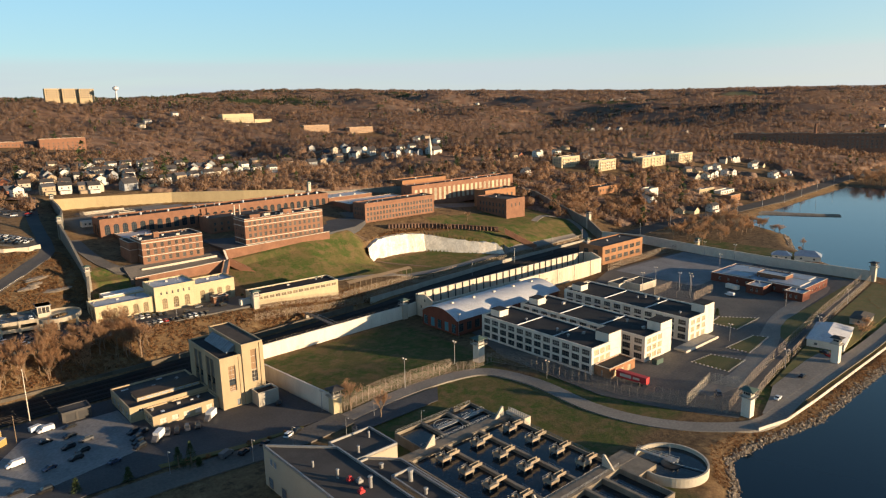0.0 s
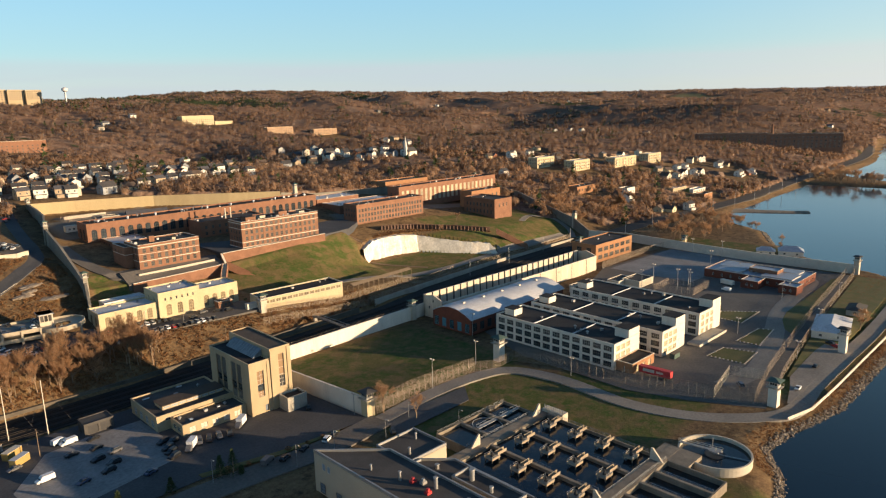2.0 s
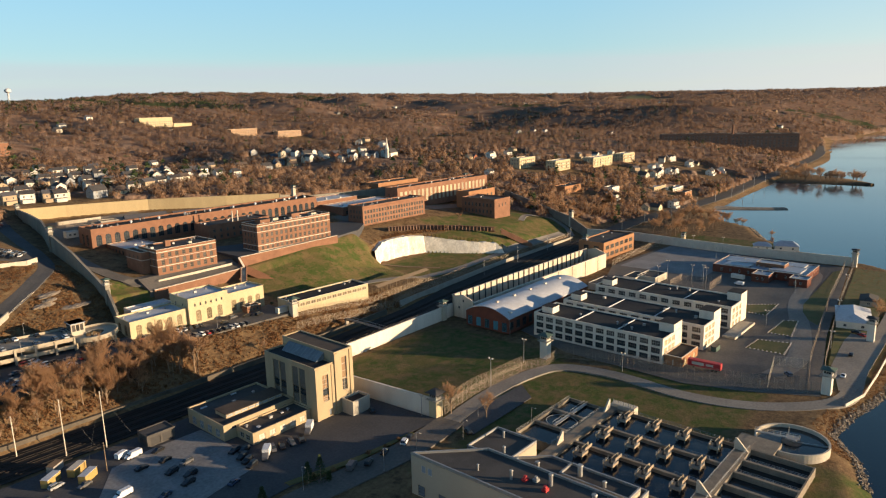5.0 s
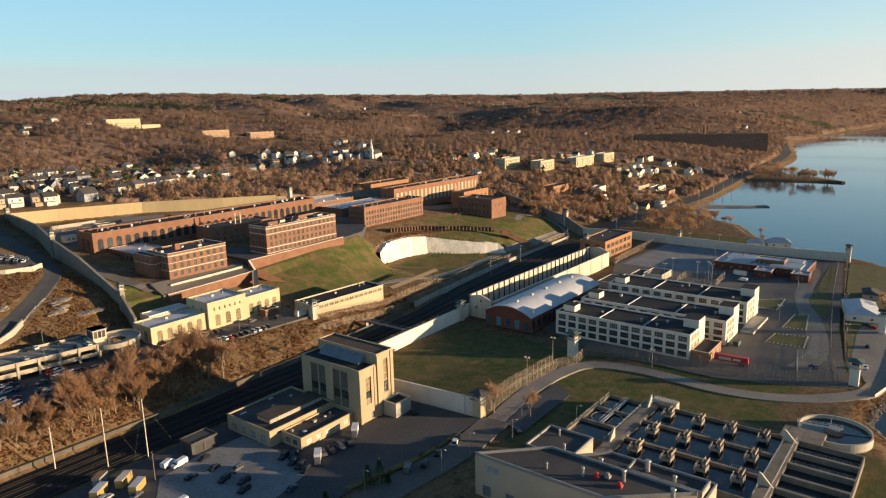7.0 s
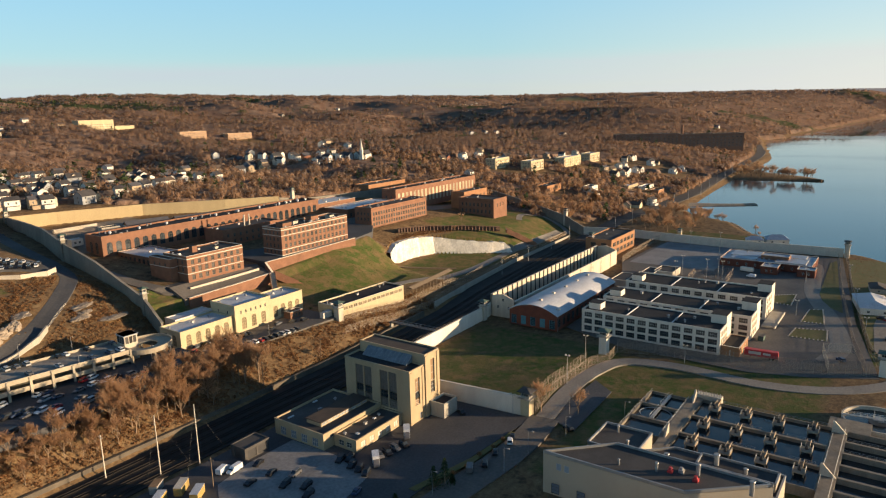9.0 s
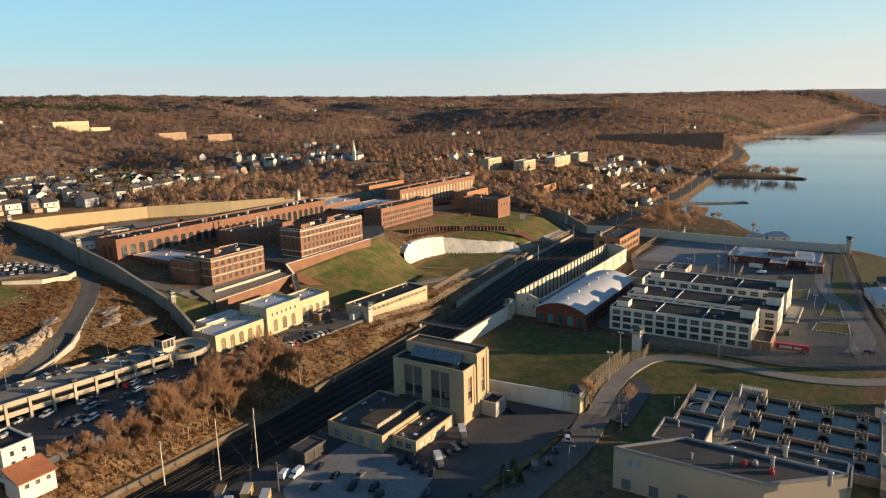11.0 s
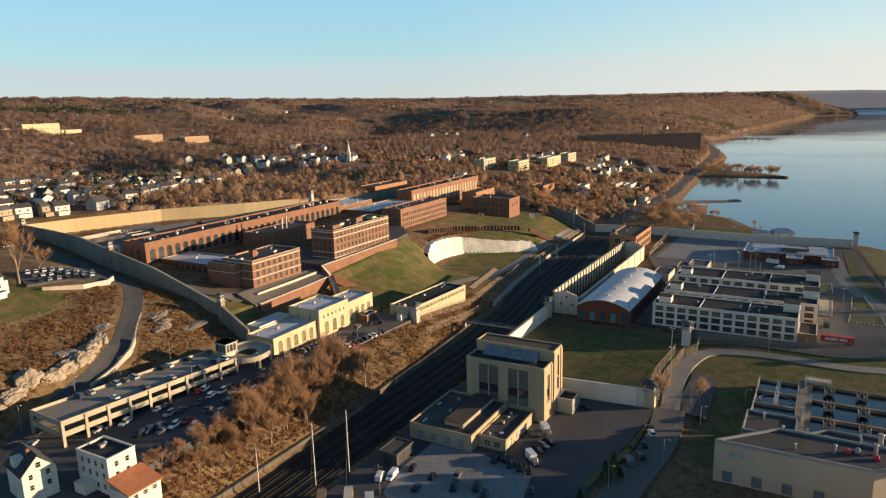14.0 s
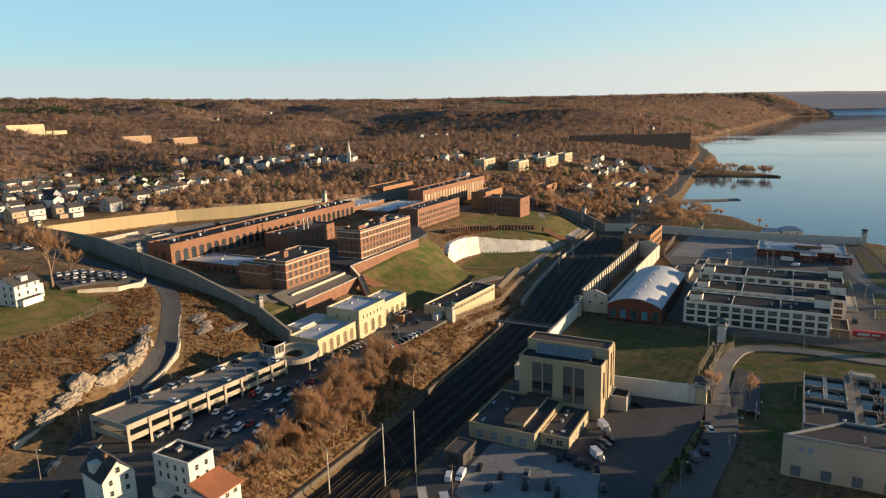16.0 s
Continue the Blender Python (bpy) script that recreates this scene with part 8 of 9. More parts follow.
# ---- railway ----
strip("rail_bed_shore", RAIL_LINE[5:], 16, M_BALLAST_L, "grey-brown ballast bed of the railway along the shore", lift=0.4, category="railway", step=6)
for off in (-7.5, -2.8, 1.9, 6.6):
    tr = thing("railway_track", Matrix.Identity(4), "steel railway track on dark sleepers and ballast", "railway track", "railway tracks")
    for g in (-0.72, 0.72):
        bm = bmesh.new()
        xs_ = list(range(-300, 431, 10))
        for a, b in zip(xs_, xs_[1:]):
            ya, yb = rail_y(a) + off + g, rail_y(b) + off + g
            vs = [bm.verts.new(p) for p in ((a, ya - 0.05, 0.12), (b, yb - 0.05, 0.12), (b, yb + 0.05, 0.12), (a, ya + 0.05, 0.12), (a, ya - 0.05, 0.32), (b, yb - 0.05, 0.32), (b, yb + 0.05, 0.32), (a, ya + 0.05, 0.32))]
            for f in ((4, 5, 6, 7), (0, 1, 5, 4), (2, 3, 7, 6)):
                bm.faces.new([vs[i] for i in f])
        part("rail", bm, M_RAIL, tr)
    v, f = [], []
    for i, x in enumerate(np.arange(-60, 430, 0.75)):
        y = rail_y(x) + off
        v += [(x, y - 1.3, 0.16), (x + 0.26, y - 1.3, 0.16), (x + 0.26, y + 1.3, 0.16), (x, y + 1.3, 0.16)]
        f.append((4 * i, 4 * i + 1, 4 * i + 2, 4 * i + 3))
    tagged(mesh_object("timber_bed", v, f, M_SLEEPER, tr), kind="stuff")


# ---- poles and lamps ----
def pole(x, y, z, h, label, material=M_WOOD, r=0.16, arms=1, group="utility poles", turn=0.0, name="utility_pole"):
    ob = thing(name, pose(x, y, z, 0, 0, turn), label, "pole", group)
    bm = bmesh.new()
    tube(bm, (0, 0, -0.6), (0, 0, h), r, r * 0.7, 7)
    part("shaft", bm, material, ob)
    for k in range(arms):
        part("crossarm", bm_box(-0.07, -1.2, h - 0.8 - k * 1.2, 0.07, 1.2, h - 0.62 - k * 1.2), material, ob)
    return ob


def flood_light(x, y, h, turn=0.0, z=0.0, label="tall steel lamp pole with floodlights"):
    ob = thing("lamp_pole", pose(x, y, z, 0, 0, turn), label, "lamp pole", "yard lamp poles")
    bm = bmesh.new()
    tube(bm, (0, 0, -0.4), (0, 0, h), 0.15, 0.09, 7)
    part("shaft", bm, M_STEEL, ob)
    part("crossbar", bm_box(-0.08, -1.0, h - 0.1, 0.08, 1.0, h + 0.06), M_STEEL, ob)
    for s in (-0.8, 0.8):
        bm = bmesh.new()
        box(bm, -0.25, s - 0.3, h + 0.06, 0.3, s + 0.3, h + 0.5)
        part("floodlight", bm, M_STONE_TRIM, ob)
    return ob


for x, y, h in ((24, 286.5, 20.5), (35.5, 282.5, 20.5)):
    p = pole(x, y, 0, h, "very tall bare timber pole beside the tracks", M_STONE_TRIM, 0.2, 0, "mast poles")
    bm = bmesh.new()
    tube(bm, (0, 0, h * 0.95), (9, -4, 0), 0.03, sides=4)
    tube(bm, (0, 0, h * 0.95), (-8, -5, 0), 0.03, sides=4)
    part("guy_wire", bm, M_DARKMETAL, p)
pole(28.5, 266, 0, 10, "timber service pole at the edge of the lot")
pole(13, 299, 1, 14, "pale lattice signal pole by the retaining wall", M_STONE_TRIM, 0.22, 1)
for x, y, h in ((-30, 308.5, 11), (33, 312, 11), (76, 312, 12), (86, 310, 10), (120, 311, 10), (160, 314, 9.5), (205, 318, 9)):
    pole(x, y, land_z(x, y), h, "weathered timber utility pole on the bank", M_WOOD, 0.17, 1)
for x in (300, 345, 390, 430, 480, 530, 585, 640, 690, 740, 790, 840, 900, 960, 1020):
    pole(x, rail_y(x) + (12 if x < 450 else -11), land_z(x, rail_y(x)) + 0.2, 12, "grey steel pole along the shore railway", M_STEEL, 0.22, 0, "railway poles")
for x, y, h in ((155.8, 208, 12.4), (120, 213, 8), (351, 194, 13), (356, 197.5, 13), (355, 219.5, 13), (356.5, 204.5, 12), (417, 211.5, 12), (452, 241, 11), (452, 219, 12), (342, 220, 12), (204.5, 175, 7.5),
                (214, 240, 11), (188, 214, 10), (285, 113, 8), (340, 121, 8), (400, 129, 8), (300, 145, 8), (372, 150, 9)):
    flood_light(x, y, h)
for x, y, z, h in ((61, 207, 0, 8), (98, 195, 0, 8), (84, 196, 0, 8), (132, 196, 0, 7), (116, 190, 0, 7), (140, 178, 0, 6), (24, 375, 20, 7), (5, 372, 20, 7), (41, 369, 19, 7), (60, 345, 12, 9), (96, 344, 11, 8), (110, 333, 11, 8),
                   (-14, 371, 16, 9), (33, 348, 15, 10), (-34, 360, 15.2, 9)):
    ob = thing("street_lamp", pose(x, y, z), "slim grey street lamp with a single arm", "street lamp", "street lamps")
    bm = bmesh.new()
    tube(bm, (0, 0, -0.3), (0, 0, h), 0.1, 0.06, 6)
    tube(bm, (0, 0, h), (0, -1.4, h + 0.2), 0.05, 0.05, 5)
    part("shaft", bm, M_STEEL, ob)
    part("lamp_head", bm_box(-0.15, -1.9, h + 0.12, 0.15, -1.3, h + 0.3), M_STONE_TRIM, ob)


# ---- vehicles ----
def paint(name, c):
    return mat(name, c, tuple(v * 0.9 for v in c), rough=0.3, fine=2, bump=0.0, spec=0.5)


def loft(sections):
    """A hull through rounded cross-sections (x, half width, z low, z high)."""
    bm = bmesh.new()
    rings = []
    for x, w, z0, z1 in sections:
        c = min(0.12, (z1 - z0) * 0.3)
        prof = [(-w, z0), (w, z0), (w, z1 - c), (w - c * 1.3, z1), (-w + c * 1.3, z1), (-w, z1 - c)]
        rings.append([bm.verts.new((x, y, z)) for y, z in prof])
    for a, b in zip(rings, rings[1:]):
        for i in range(6):
            bm.faces.new((a[i], a[(i + 1) % 6], b[(i + 1) % 6], b[i]))
    bm.faces.new(rings[0][::-1])
    bm.faces.new(rings[-1])
    return bm


M_TYRE = mat("tyre_rubber", (0.02, 0.02, 0.02), bump=0.02)
WHEEL = None


def car(colour, m, kind):
    global WHEEL
    ob = thing("car", Matrix.Identity(4), f"{colour} {kind} parked on the asphalt", "car", "parked cars")
    L, W = (4.6, 0.9) if kind == "sedan" else (4.7, 0.94) if kind == "suv" else (5.6, 1.0)
    h = L / 2
    if kind == "sedan":
        body = [(-h, 0.8, 0.45, 0.85), (-h + 0.3, W, 0.3, 0.98), (0, W, 0.28, 0.98), (h - 1.2, W, 0.28, 0.92), (h - 0.2, W * 0.92, 0.32, 0.75), (h, W * 0.8, 0.42, 0.62)]
        cab = [(-h + 0.7, W * 0.82, 0.9, 1.0), (-h + 1.4, W * 0.78, 0.9, 1.42), (0.25, W * 0.78, 0.9, 1.44), (h - 1.2, W * 0.84, 0.9, 0.95)]
    elif kind == "suv":
        body = [(-h, 0.86, 0.45, 1.0), (-h + 0.15, W, 0.35, 1.08), (0, W, 0.33, 1.08), (h - 1.1, W, 0.33, 1.05), (h - 0.2, W * 0.93, 0.36, 0.95), (h, W * 0.85, 0.45, 0.8)]
        cab = [(-h + 0.1, W * 0.84, 1.0, 1.25), (-h + 0.5, W * 0.82, 1.0, 1.74), (0.4, W * 0.82, 1.0, 1.74), (h - 1.15, W * 0.88, 1.0, 1.08)]
    else:
        body = [(-h, 0.95, 0.5, 2.0), (-h + 0.1, W, 0.4, 2.15), (h - 1.9, W, 0.4, 2.2), (h - 1.0, W, 0.4, 1.3), (h - 0.2, W * 0.95, 0.42, 1.1), (h, W * 0.85, 0.5, 0.9)]
        cab = [(h - 2.3, W * 0.97, 1.25, 2.05), (h - 1.75, W * 0.96, 1.25, 2.0), (h - 1.0, W * 0.95, 1.2, 1.34)]
    part("body", loft(body), m, ob)
    part("cabin_glass", loft(cab), M_GLASS, ob, "dark tinted glass")
    if kind != "van":
        x0, x1, z = cab[1][0], cab[2][0], cab[1][3]
        part("roof", loft([(x0 - 0.05, W * 0.72, z - 0.06, z + 0.05), (x1, W * 0.72, z - 0.06, z + 0.05)]), m, ob)
    if WHEEL is None:
        WHEEL = bpy.data.meshes.new("wheel")
        bm = bmesh.new()
        tube(bm, (0, -0.11, 0), (0, 0.11, 0), 0.33, 0.33, 10)
        bm.to_mesh(WHEEL)
        bm.free()
        WHEEL.materials.append(M_TYRE)
    for sx in (-L * 0.31, L * 0.31):
        for sy in (-W + 0.08, W - 0.08):
            share("wheel", WHEEL, ob, Matrix.Translation((sx, sy, 0.33)))
    return ob


PAINTS = [("black", paint("black_paint", (0.012, 0.012, 0.014))), ("white", paint("white_car_paint", (0.7, 0.7, 0.7))), ("silver", paint("silver_paint", (0.36, 0.37, 0.38))),
          ("dark blue", paint("blue_paint", (0.03, 0.05, 0.1))), ("red", paint("red_car_paint", (0.35, 0.02, 0.02))), ("grey", paint("grey_paint", (0.12, 0.12, 0.125)))]
FLEET = {}


def park(x, y, z, heading, rnd, colour=None, kind=None):
    c = rnd.choice((0, 0, 0, 0, 1, 1, 2, 2, 3, 3, 5, 5, 5, 4)) if colour is None else colour
    k = rnd.choice(("sedan", "sedan", "suv", "suv")) if kind is None else kind
    m = pose(x, y, z, 0, 0, heading)
    if (c, k) in FLEET:
        copy_thing(FLEET[c, k], m)
    else:
        FLEET[c, k] = car(PAINTS[c][0], PAINTS[c][1], k)
        FLEET[c, k].matrix_basis = m


rc = random.Random(3)
for x, y in ((61, 244), (63.5, 242), (60.5, 238.5), (60, 235), (59.5, 231.5)):
    park(x, y, 0.08, 200 + rc.uniform(-6, 6), rc, 0, "suv")
for x, y in ((73, 234), (76.5, 233.5), (80, 232.5), (70, 235)):
    park(x, y, 0.08, 250 + rc.uniform(-5, 5), rc, rc.choice((0, 5)), "suv")
for x, y, c, k in ((101, 203.5, 1, "suv"), (104.5, 204.5, 0, "sedan"), (92, 204, 0, "sedan"), (111, 230, 0, "sedan"), (120, 191, 0, "suv"), (84, 203, 0, "suv"), (79, 205.5, 5, "van")):
    park(x, y, 0.16, 28 if x < 106 else 60, rc, c, k)
for x, y, c in ((38, 268, 1), (36, 258, 0), (45, 265, 0), (43.5, 257, 0), (41, 248, 0), (41, 238, 0), (25, 247, 1), (33, 237, 3), (22, 228, 0), (29, 223, 0), (47, 250, 5), (44, 242, 0), (36, 271, 1), (50, 227, 3), (20, 262, 5), (14, 268, 2), (8, 262, 0), (2, 258, 3), (-4, 264, 5)):
    park(x, y, 0.08, rc.choice((12, 190)) + rc.uniform(-8, 8), rc, c, "van" if c == 1 else None)
deck_lot = [(-2, 351), (1.5, 350.5), (5, 347.5), (17, 346.5), (20, 346), (36, 345.5), (33, 345.5), (2, 336.5), (5, 336), (9, 335.5), (6.5, 332), (11, 331.5), (16, 340), (20, 339), (33, 339), (37, 338), (30, 330), (35, 331.5), (-2, 323.5), (13, 325),
            (15, 330.5), (41, 338), (46, 336), (44, 329), (51, 334), (24, 331), (27, 338), (-10, 338), (-7, 337.5), (24, 325.5), (56, 337)]
for x, y in deck_lot:
    park(x, y, 15.22, rc.choice((15, 195)) + rc.uniform(-6, 6), rc)
for x, y in ((2, 365.4), (6, 365.3), (15, 365), (18.5, 365), (22, 364.7), (33, 364.2), (35.8, 364), (44, 363.5), (54, 363), (28, 353.2), (18, 353.8), (7, 354.3), (47, 352.2), (40, 352.5), (51, 351.8)):
    d = (x + 13) / 66.0
    park(x, y, 15 + 7.6 - 2.6 * d + 0.02, 88 + rc.uniform(-4, 4), rc)
for k in range(13):                                   # two rows before the cream building and a few along the edge
    park(90.5 + 2.75 * k, 335.2 - 0.42 * k + rc.uniform(-0.3, 0.3), 11.17, 98 + rc.uniform(-4, 4), rc)
for k in range(8):
    park(88.5 + 2.8 * k, 346.8 - 0.2 * k, 11.17, 95 + rc.uniform(-4, 4), rc)
for x, y, a in ((80, 346, 40), (82, 341, 40), (79, 336, 60), (84, 350, 20), (125, 344, 10), (131, 341, 170), (136, 338, 15), (118, 340, 10), (85, 331.5, 70)):
    park(x, y, 11.17, a + rc.uniform(-5, 5), rc, 4 if x == 80 else None)
strip("road_upper_lot", [(44, 468), (62, 462), (78, 452)], 22, M_ASPH, "asphalt car park beside the hill road", lift=0.35)
for k in range(9):
    x, y = 50 + 2.9 * k, 472 - 1.5 * k
    park(x, y, land_z(x, y) + 0.55, 62, rc, rc.choice((1, 1, 2, 0, 5)))
for k in range(8):
    x, y = 49.5 + 2.9 * k, 466 - 1.5 * k
    park(x, y, land_z(x, y) + 0.55, 62, rc, rc.choice((1, 1, 2, 0, 5)))
for k in range(6):
    x, y = 48 + 3.4 * k, 459 - 1.3 * k
    park(x, y, land_z(x, y) + 0.55, 62, rc)
for x, y in ((92, 562), (90, 550), (86, 540), (84, 556), (80, 545), (77, 552), (96, 590), (88, 575)):
    park(x, y, land_z(x, y) + 0.3, 80, rc)
for x, y in ((-28, 363), (-25.5, 364.5), (-31, 361), (-17, 360.5), (-37, 346)):
    park(x, y, 15.22, 30, rc)
for x, y, a, c, k in ((252, 101.5, 5, 1, "sedan"), (311, 105, 60, 4, "sedan"), (313, 108, 60, 0, "suv"), (240, 119, 40, 3, "suv"), (371, 181, 80, 1, "van"), (280, 104, 4, 0, "sedan")):
    park(x, y, 0.12, a, rc, c, k)


def trailer():
    """A red box trailer with pale panels along its side, on a bogie and landing legs."""
    ob = thing("box_trailer", pose(225.5, 155, 0.1, 0, 0, -86), "red box trailer with white painted side panels", "trailer")
    part("box", bm_box(0, -1.25, 1.1, 13.6, 1.25, 3.9), M_RED, ob)
    part("panel", bm_box(1.8, -1.27, 1.9, 6.8, -1.252, 3.2), M_STONE_TRIM, ob, "pale painted panel")
    part("panel", bm_box(7.6, -1.27, 2.1, 10.6, -1.252, 3.0), M_STONE_TRIM, ob, "pale painted panel")
    part("bumper", bm_box(13.0, -1.2, 0.5, 13.5, 1.2, 0.7), M_DARKMETAL, ob)
    for x in (10.4, 11.7):
        for y in (-1.05, 1.05):
            bm = bmesh.new()
            tube(bm, (x, y - 0.15, 0.5), (x, y + 0.15, 0.5), 0.5, 0.5, 12)
            part("wheel", bm, M_TYRE, ob)
    for y in (-0.9, 0.9):
        part("landing_leg", bm_box(2.4, y - 0.08, 0, 2.6, y + 0.08, 1.1), M_DARKMETAL, ob)


trailer()
for x, y, a in ((86, 236, 220), (66, 233, 225)):
    ob = thing("box_truck", pose(x, y, 0.08, 0, 0, a), "small white box truck parked by the shop wing", "truck", "box trucks")
    part("box", bm_box(-3.2, -1.1, 0.8, 1.2, 1.1, 3.2), PAINTS[1][1], ob)
    part("cab", loft([(1.25, 1.0, 0.5, 2.2), (2.0, 1.0, 0.5, 2.2), (2.6, 0.98, 0.5, 1.35), (3.3, 0.9, 0.5, 1.1)]), PAINTS[5][1], ob)
    for sx in (-2.0, 2.2):
        for sy in (-0.95, 0.95):
            share("wheel", WHEEL, ob, Matrix.Translation((sx, sy, 0.33)))
for x, y, a in ((384, 186, 80),):
    ob = thing("white_trailer", pose(x, y, 0.12, 0, 0, a), "white flat-nosed trailer by the medical building", "trailer")
    part("box", bm_box(-4, -1.2, 0.7, 4, 1.2, 3.2), M_WHITE, ob)
    part("skirt", bm_box(-3.8, -1.1, 0, 3.8, 1.1, 0.7), M_DARKMETAL, ob)


# ---- yard beds, kerbs, small buildings ----
def container(x, y, turn, side, roof, label, l=6.1, w=2.5, h=2.6):
    """A ribbed steel storage container with its doors at one end."""
    ob = thing("storage_container", pose(x, y, 0.1, 0, 0, turn), label, "container", "storage containers")
    bm = bmesh.new()
    n = 22
    for s in (-1, 1):
        pts = [(-l / 2 + l * i / n, s * (w / 2 - (0.06 if i % 2 else 0))) for i in range(n + 1)]
        for (xa, ya), (xb, yb) in zip(pts, pts[1:]):
            bm.faces.new([bm.verts.new(p) for p in ((xa, ya, 0.1), (xb, yb, 0.1), (xb, yb, h), (xa, ya, h))])
    for xx in (-l / 2, l / 2):
        bm.faces.new([bm.verts.new(p) for p in ((xx, -w / 2, 0), (xx, w / 2, 0), (xx, w / 2, h), (xx, -w / 2, h))])
    part("shell", bm, side, ob)
    part("top", bm_box(-l / 2 - 0.05, -w / 2 - 0.05, h, l / 2 + 0.05, w / 2 + 0.05, h + 0.08), roof, ob)
    for s in (-0.6, 0.6):
        part("door", bm_box(l / 2 + 0.01, s - 0.57, 0.15, l / 2 + 0.07, s + 0.57, h - 0.1), side, ob)


M_YELLOW = mat("faded_yellow_paint", (0.42, 0.29, 0.09), (0.30, 0.21, 0.08), rough=0.6)
container(21.9, 272.5, 35, M_YELLOW, M_STONE_TRIM, "yellow storage container with pale top beside the tracks")
container(22.5, 265.5, 35, M_YELLOW, M_ROOF_W, "yellow storage container with white top at the lot edge")
container(14.1, 272.2, 35, M_YELLOW, M_ROOF_W, "yellow and white storage container by the tracks")
container(17.9, 279.2, 35, M_STEEL, M_BOARD, "rusty grey storage container by the tracks", 5.0)


def kerbed_bed(poly, label):
    ob = thing("grass_bed", Matrix.Identity(4), label, "grass bed", "kerbed beds", "structure")
    bm = bmesh.new()
    prism(bm, poly, 0.0, 0.17)
    part("turf", bm, M_TURF, ob)
    me = bpy.data.meshes.new("edging_stone")
    bm = bmesh.new()
    box(bm, -0.35, -0.3, 0, 0.35, 0.3, 0.42)
    bmesh.ops.bevel(bm, geom=bm.edges[:], offset=0.1, segments=1, affect='EDGES')
    bm.to_mesh(me)
    bm.free()
    me.materials.append(M_STONE_TRIM)
    n = len(poly)
    for i in range(n):
        a, b = Vector((*poly[i], 0.05)), Vector((*poly[(i + 1) % n], 0.05))
        k = max(2, int((b - a).length / 1.7))
        for j in range(k):
            share("edging_stone", me, ob, Matrix.Translation(a + (b - a) * j / k) @ Matrix.Rotation(math.atan2((b - a).y, (b - a).x), 4, 'Z'))


M_TURF = mat("dry_turf", (0.10, 0.11, 0.035), (0.16, 0.13, 0.055), scale=0.15, fine=3, rough=0.95)
kerbed_bed([(264, 127), (281, 128.5), (277, 142), (263, 143)], "kerbed bed of dry grass in the yard")
kerbed_bed([(291, 131), (317, 134.5), (314, 140.5), (290, 141.3)], "kerbed bed of dry grass in the yard")
kerbed_bed([(318, 150), (342, 150.8), (330, 166), (318, 164)], "kerbed bed of dry grass in the yard")
sheet("lawn_east", [(262, 100.8), (340, 104), (455, 112), (455, 134), (369, 124.5), (310, 116.5), (262, 109)], 0.15, M_TURF, "strip of dry grass outside the fence", "lawn")
sheet("lawn_verge", [(316, 125.2), (338, 127.6), (369, 132), (434, 139), (446, 140.6), (436, 143.6), (388, 141.5), (350, 140), (336, 137), (322, 131)], 0.21, M_TURF, "strip of thin grass inside the fence", "lawn")
sheet("drive_river", [(236, 100), (252, 104.5), (262, 108), (300, 110.5), (312, 110), (312, 101), (236, 99)], 0.2, M_ROADL, "pale concrete apron by the guard tower")
sheet("pavement_court", [(376, 205), (455, 206), (457, 260), (376, 262)], 0.16, M_LOT, "pale worn exercise court in the yard")
sheet("pavement_strip", [(120, 189), (158, 190), (166, 200), (140, 200.5), (124, 198)], 0.12, M_ASPH, "small dark asphalt parking strip by the lawn")
sheet("pavement_lot_west", [(18, 222), (58, 230), (63, 248), (62.5, 268), (44, 268.5), (30, 266), (16, 246)], 0.13, M_LOT, "pale worn concrete lot beside the power plant")
strip("road_yard", [(236, 124), (262, 121), (300, 129), (345, 142), (380, 147), (412, 149), (430, 156), (436, 180)], 9, M_ROADL, "pale concrete drive across the yard", z=0.145)


def hip_house(x, y, z, lx, ly, h, rise, turn, label, wall=M_WHITE, roof=M_ROOF_W):
    ob = thing("boat_house", pose(x, y, z, 0, 0, turn), label, "building")
    bm = bmesh.new()
    for side, (mm, w) in sides(lx, ly).items():
        n = max(1, int(w / 6))
        holes = [(w * (i + 0.5) / n, 1.0, 1.4, 1.3) for i in range(n)]
        facade(bm, mm, w, h, holes, 0.15)
        for hx, hz, a, b in holes:
            share("window", window_mesh(a, b, 2, 1), ob, mm @ Matrix.Translation((hx, 0.1, hz)))
    part("wall", bm, wall, ob)
    bm = bmesh.new()
    o = 0.5
    vs = [bm.verts.new(p) for p in ((-o, -o, h), (lx + o, -o, h), (lx + o, ly + o, h), (-o, ly + o, h), (ly * 0.35, ly / 2, h + rise), (lx - ly * 0.35, ly / 2, h + rise))]
    for f in ((0, 1, 5, 4), (1, 2, 5), (2, 3, 4, 5), (3, 0, 4), (3, 2, 1, 0)):
        bm.faces.new([vs[i] for i in f])
    part("roof", bm, roof, ob)
    return ob


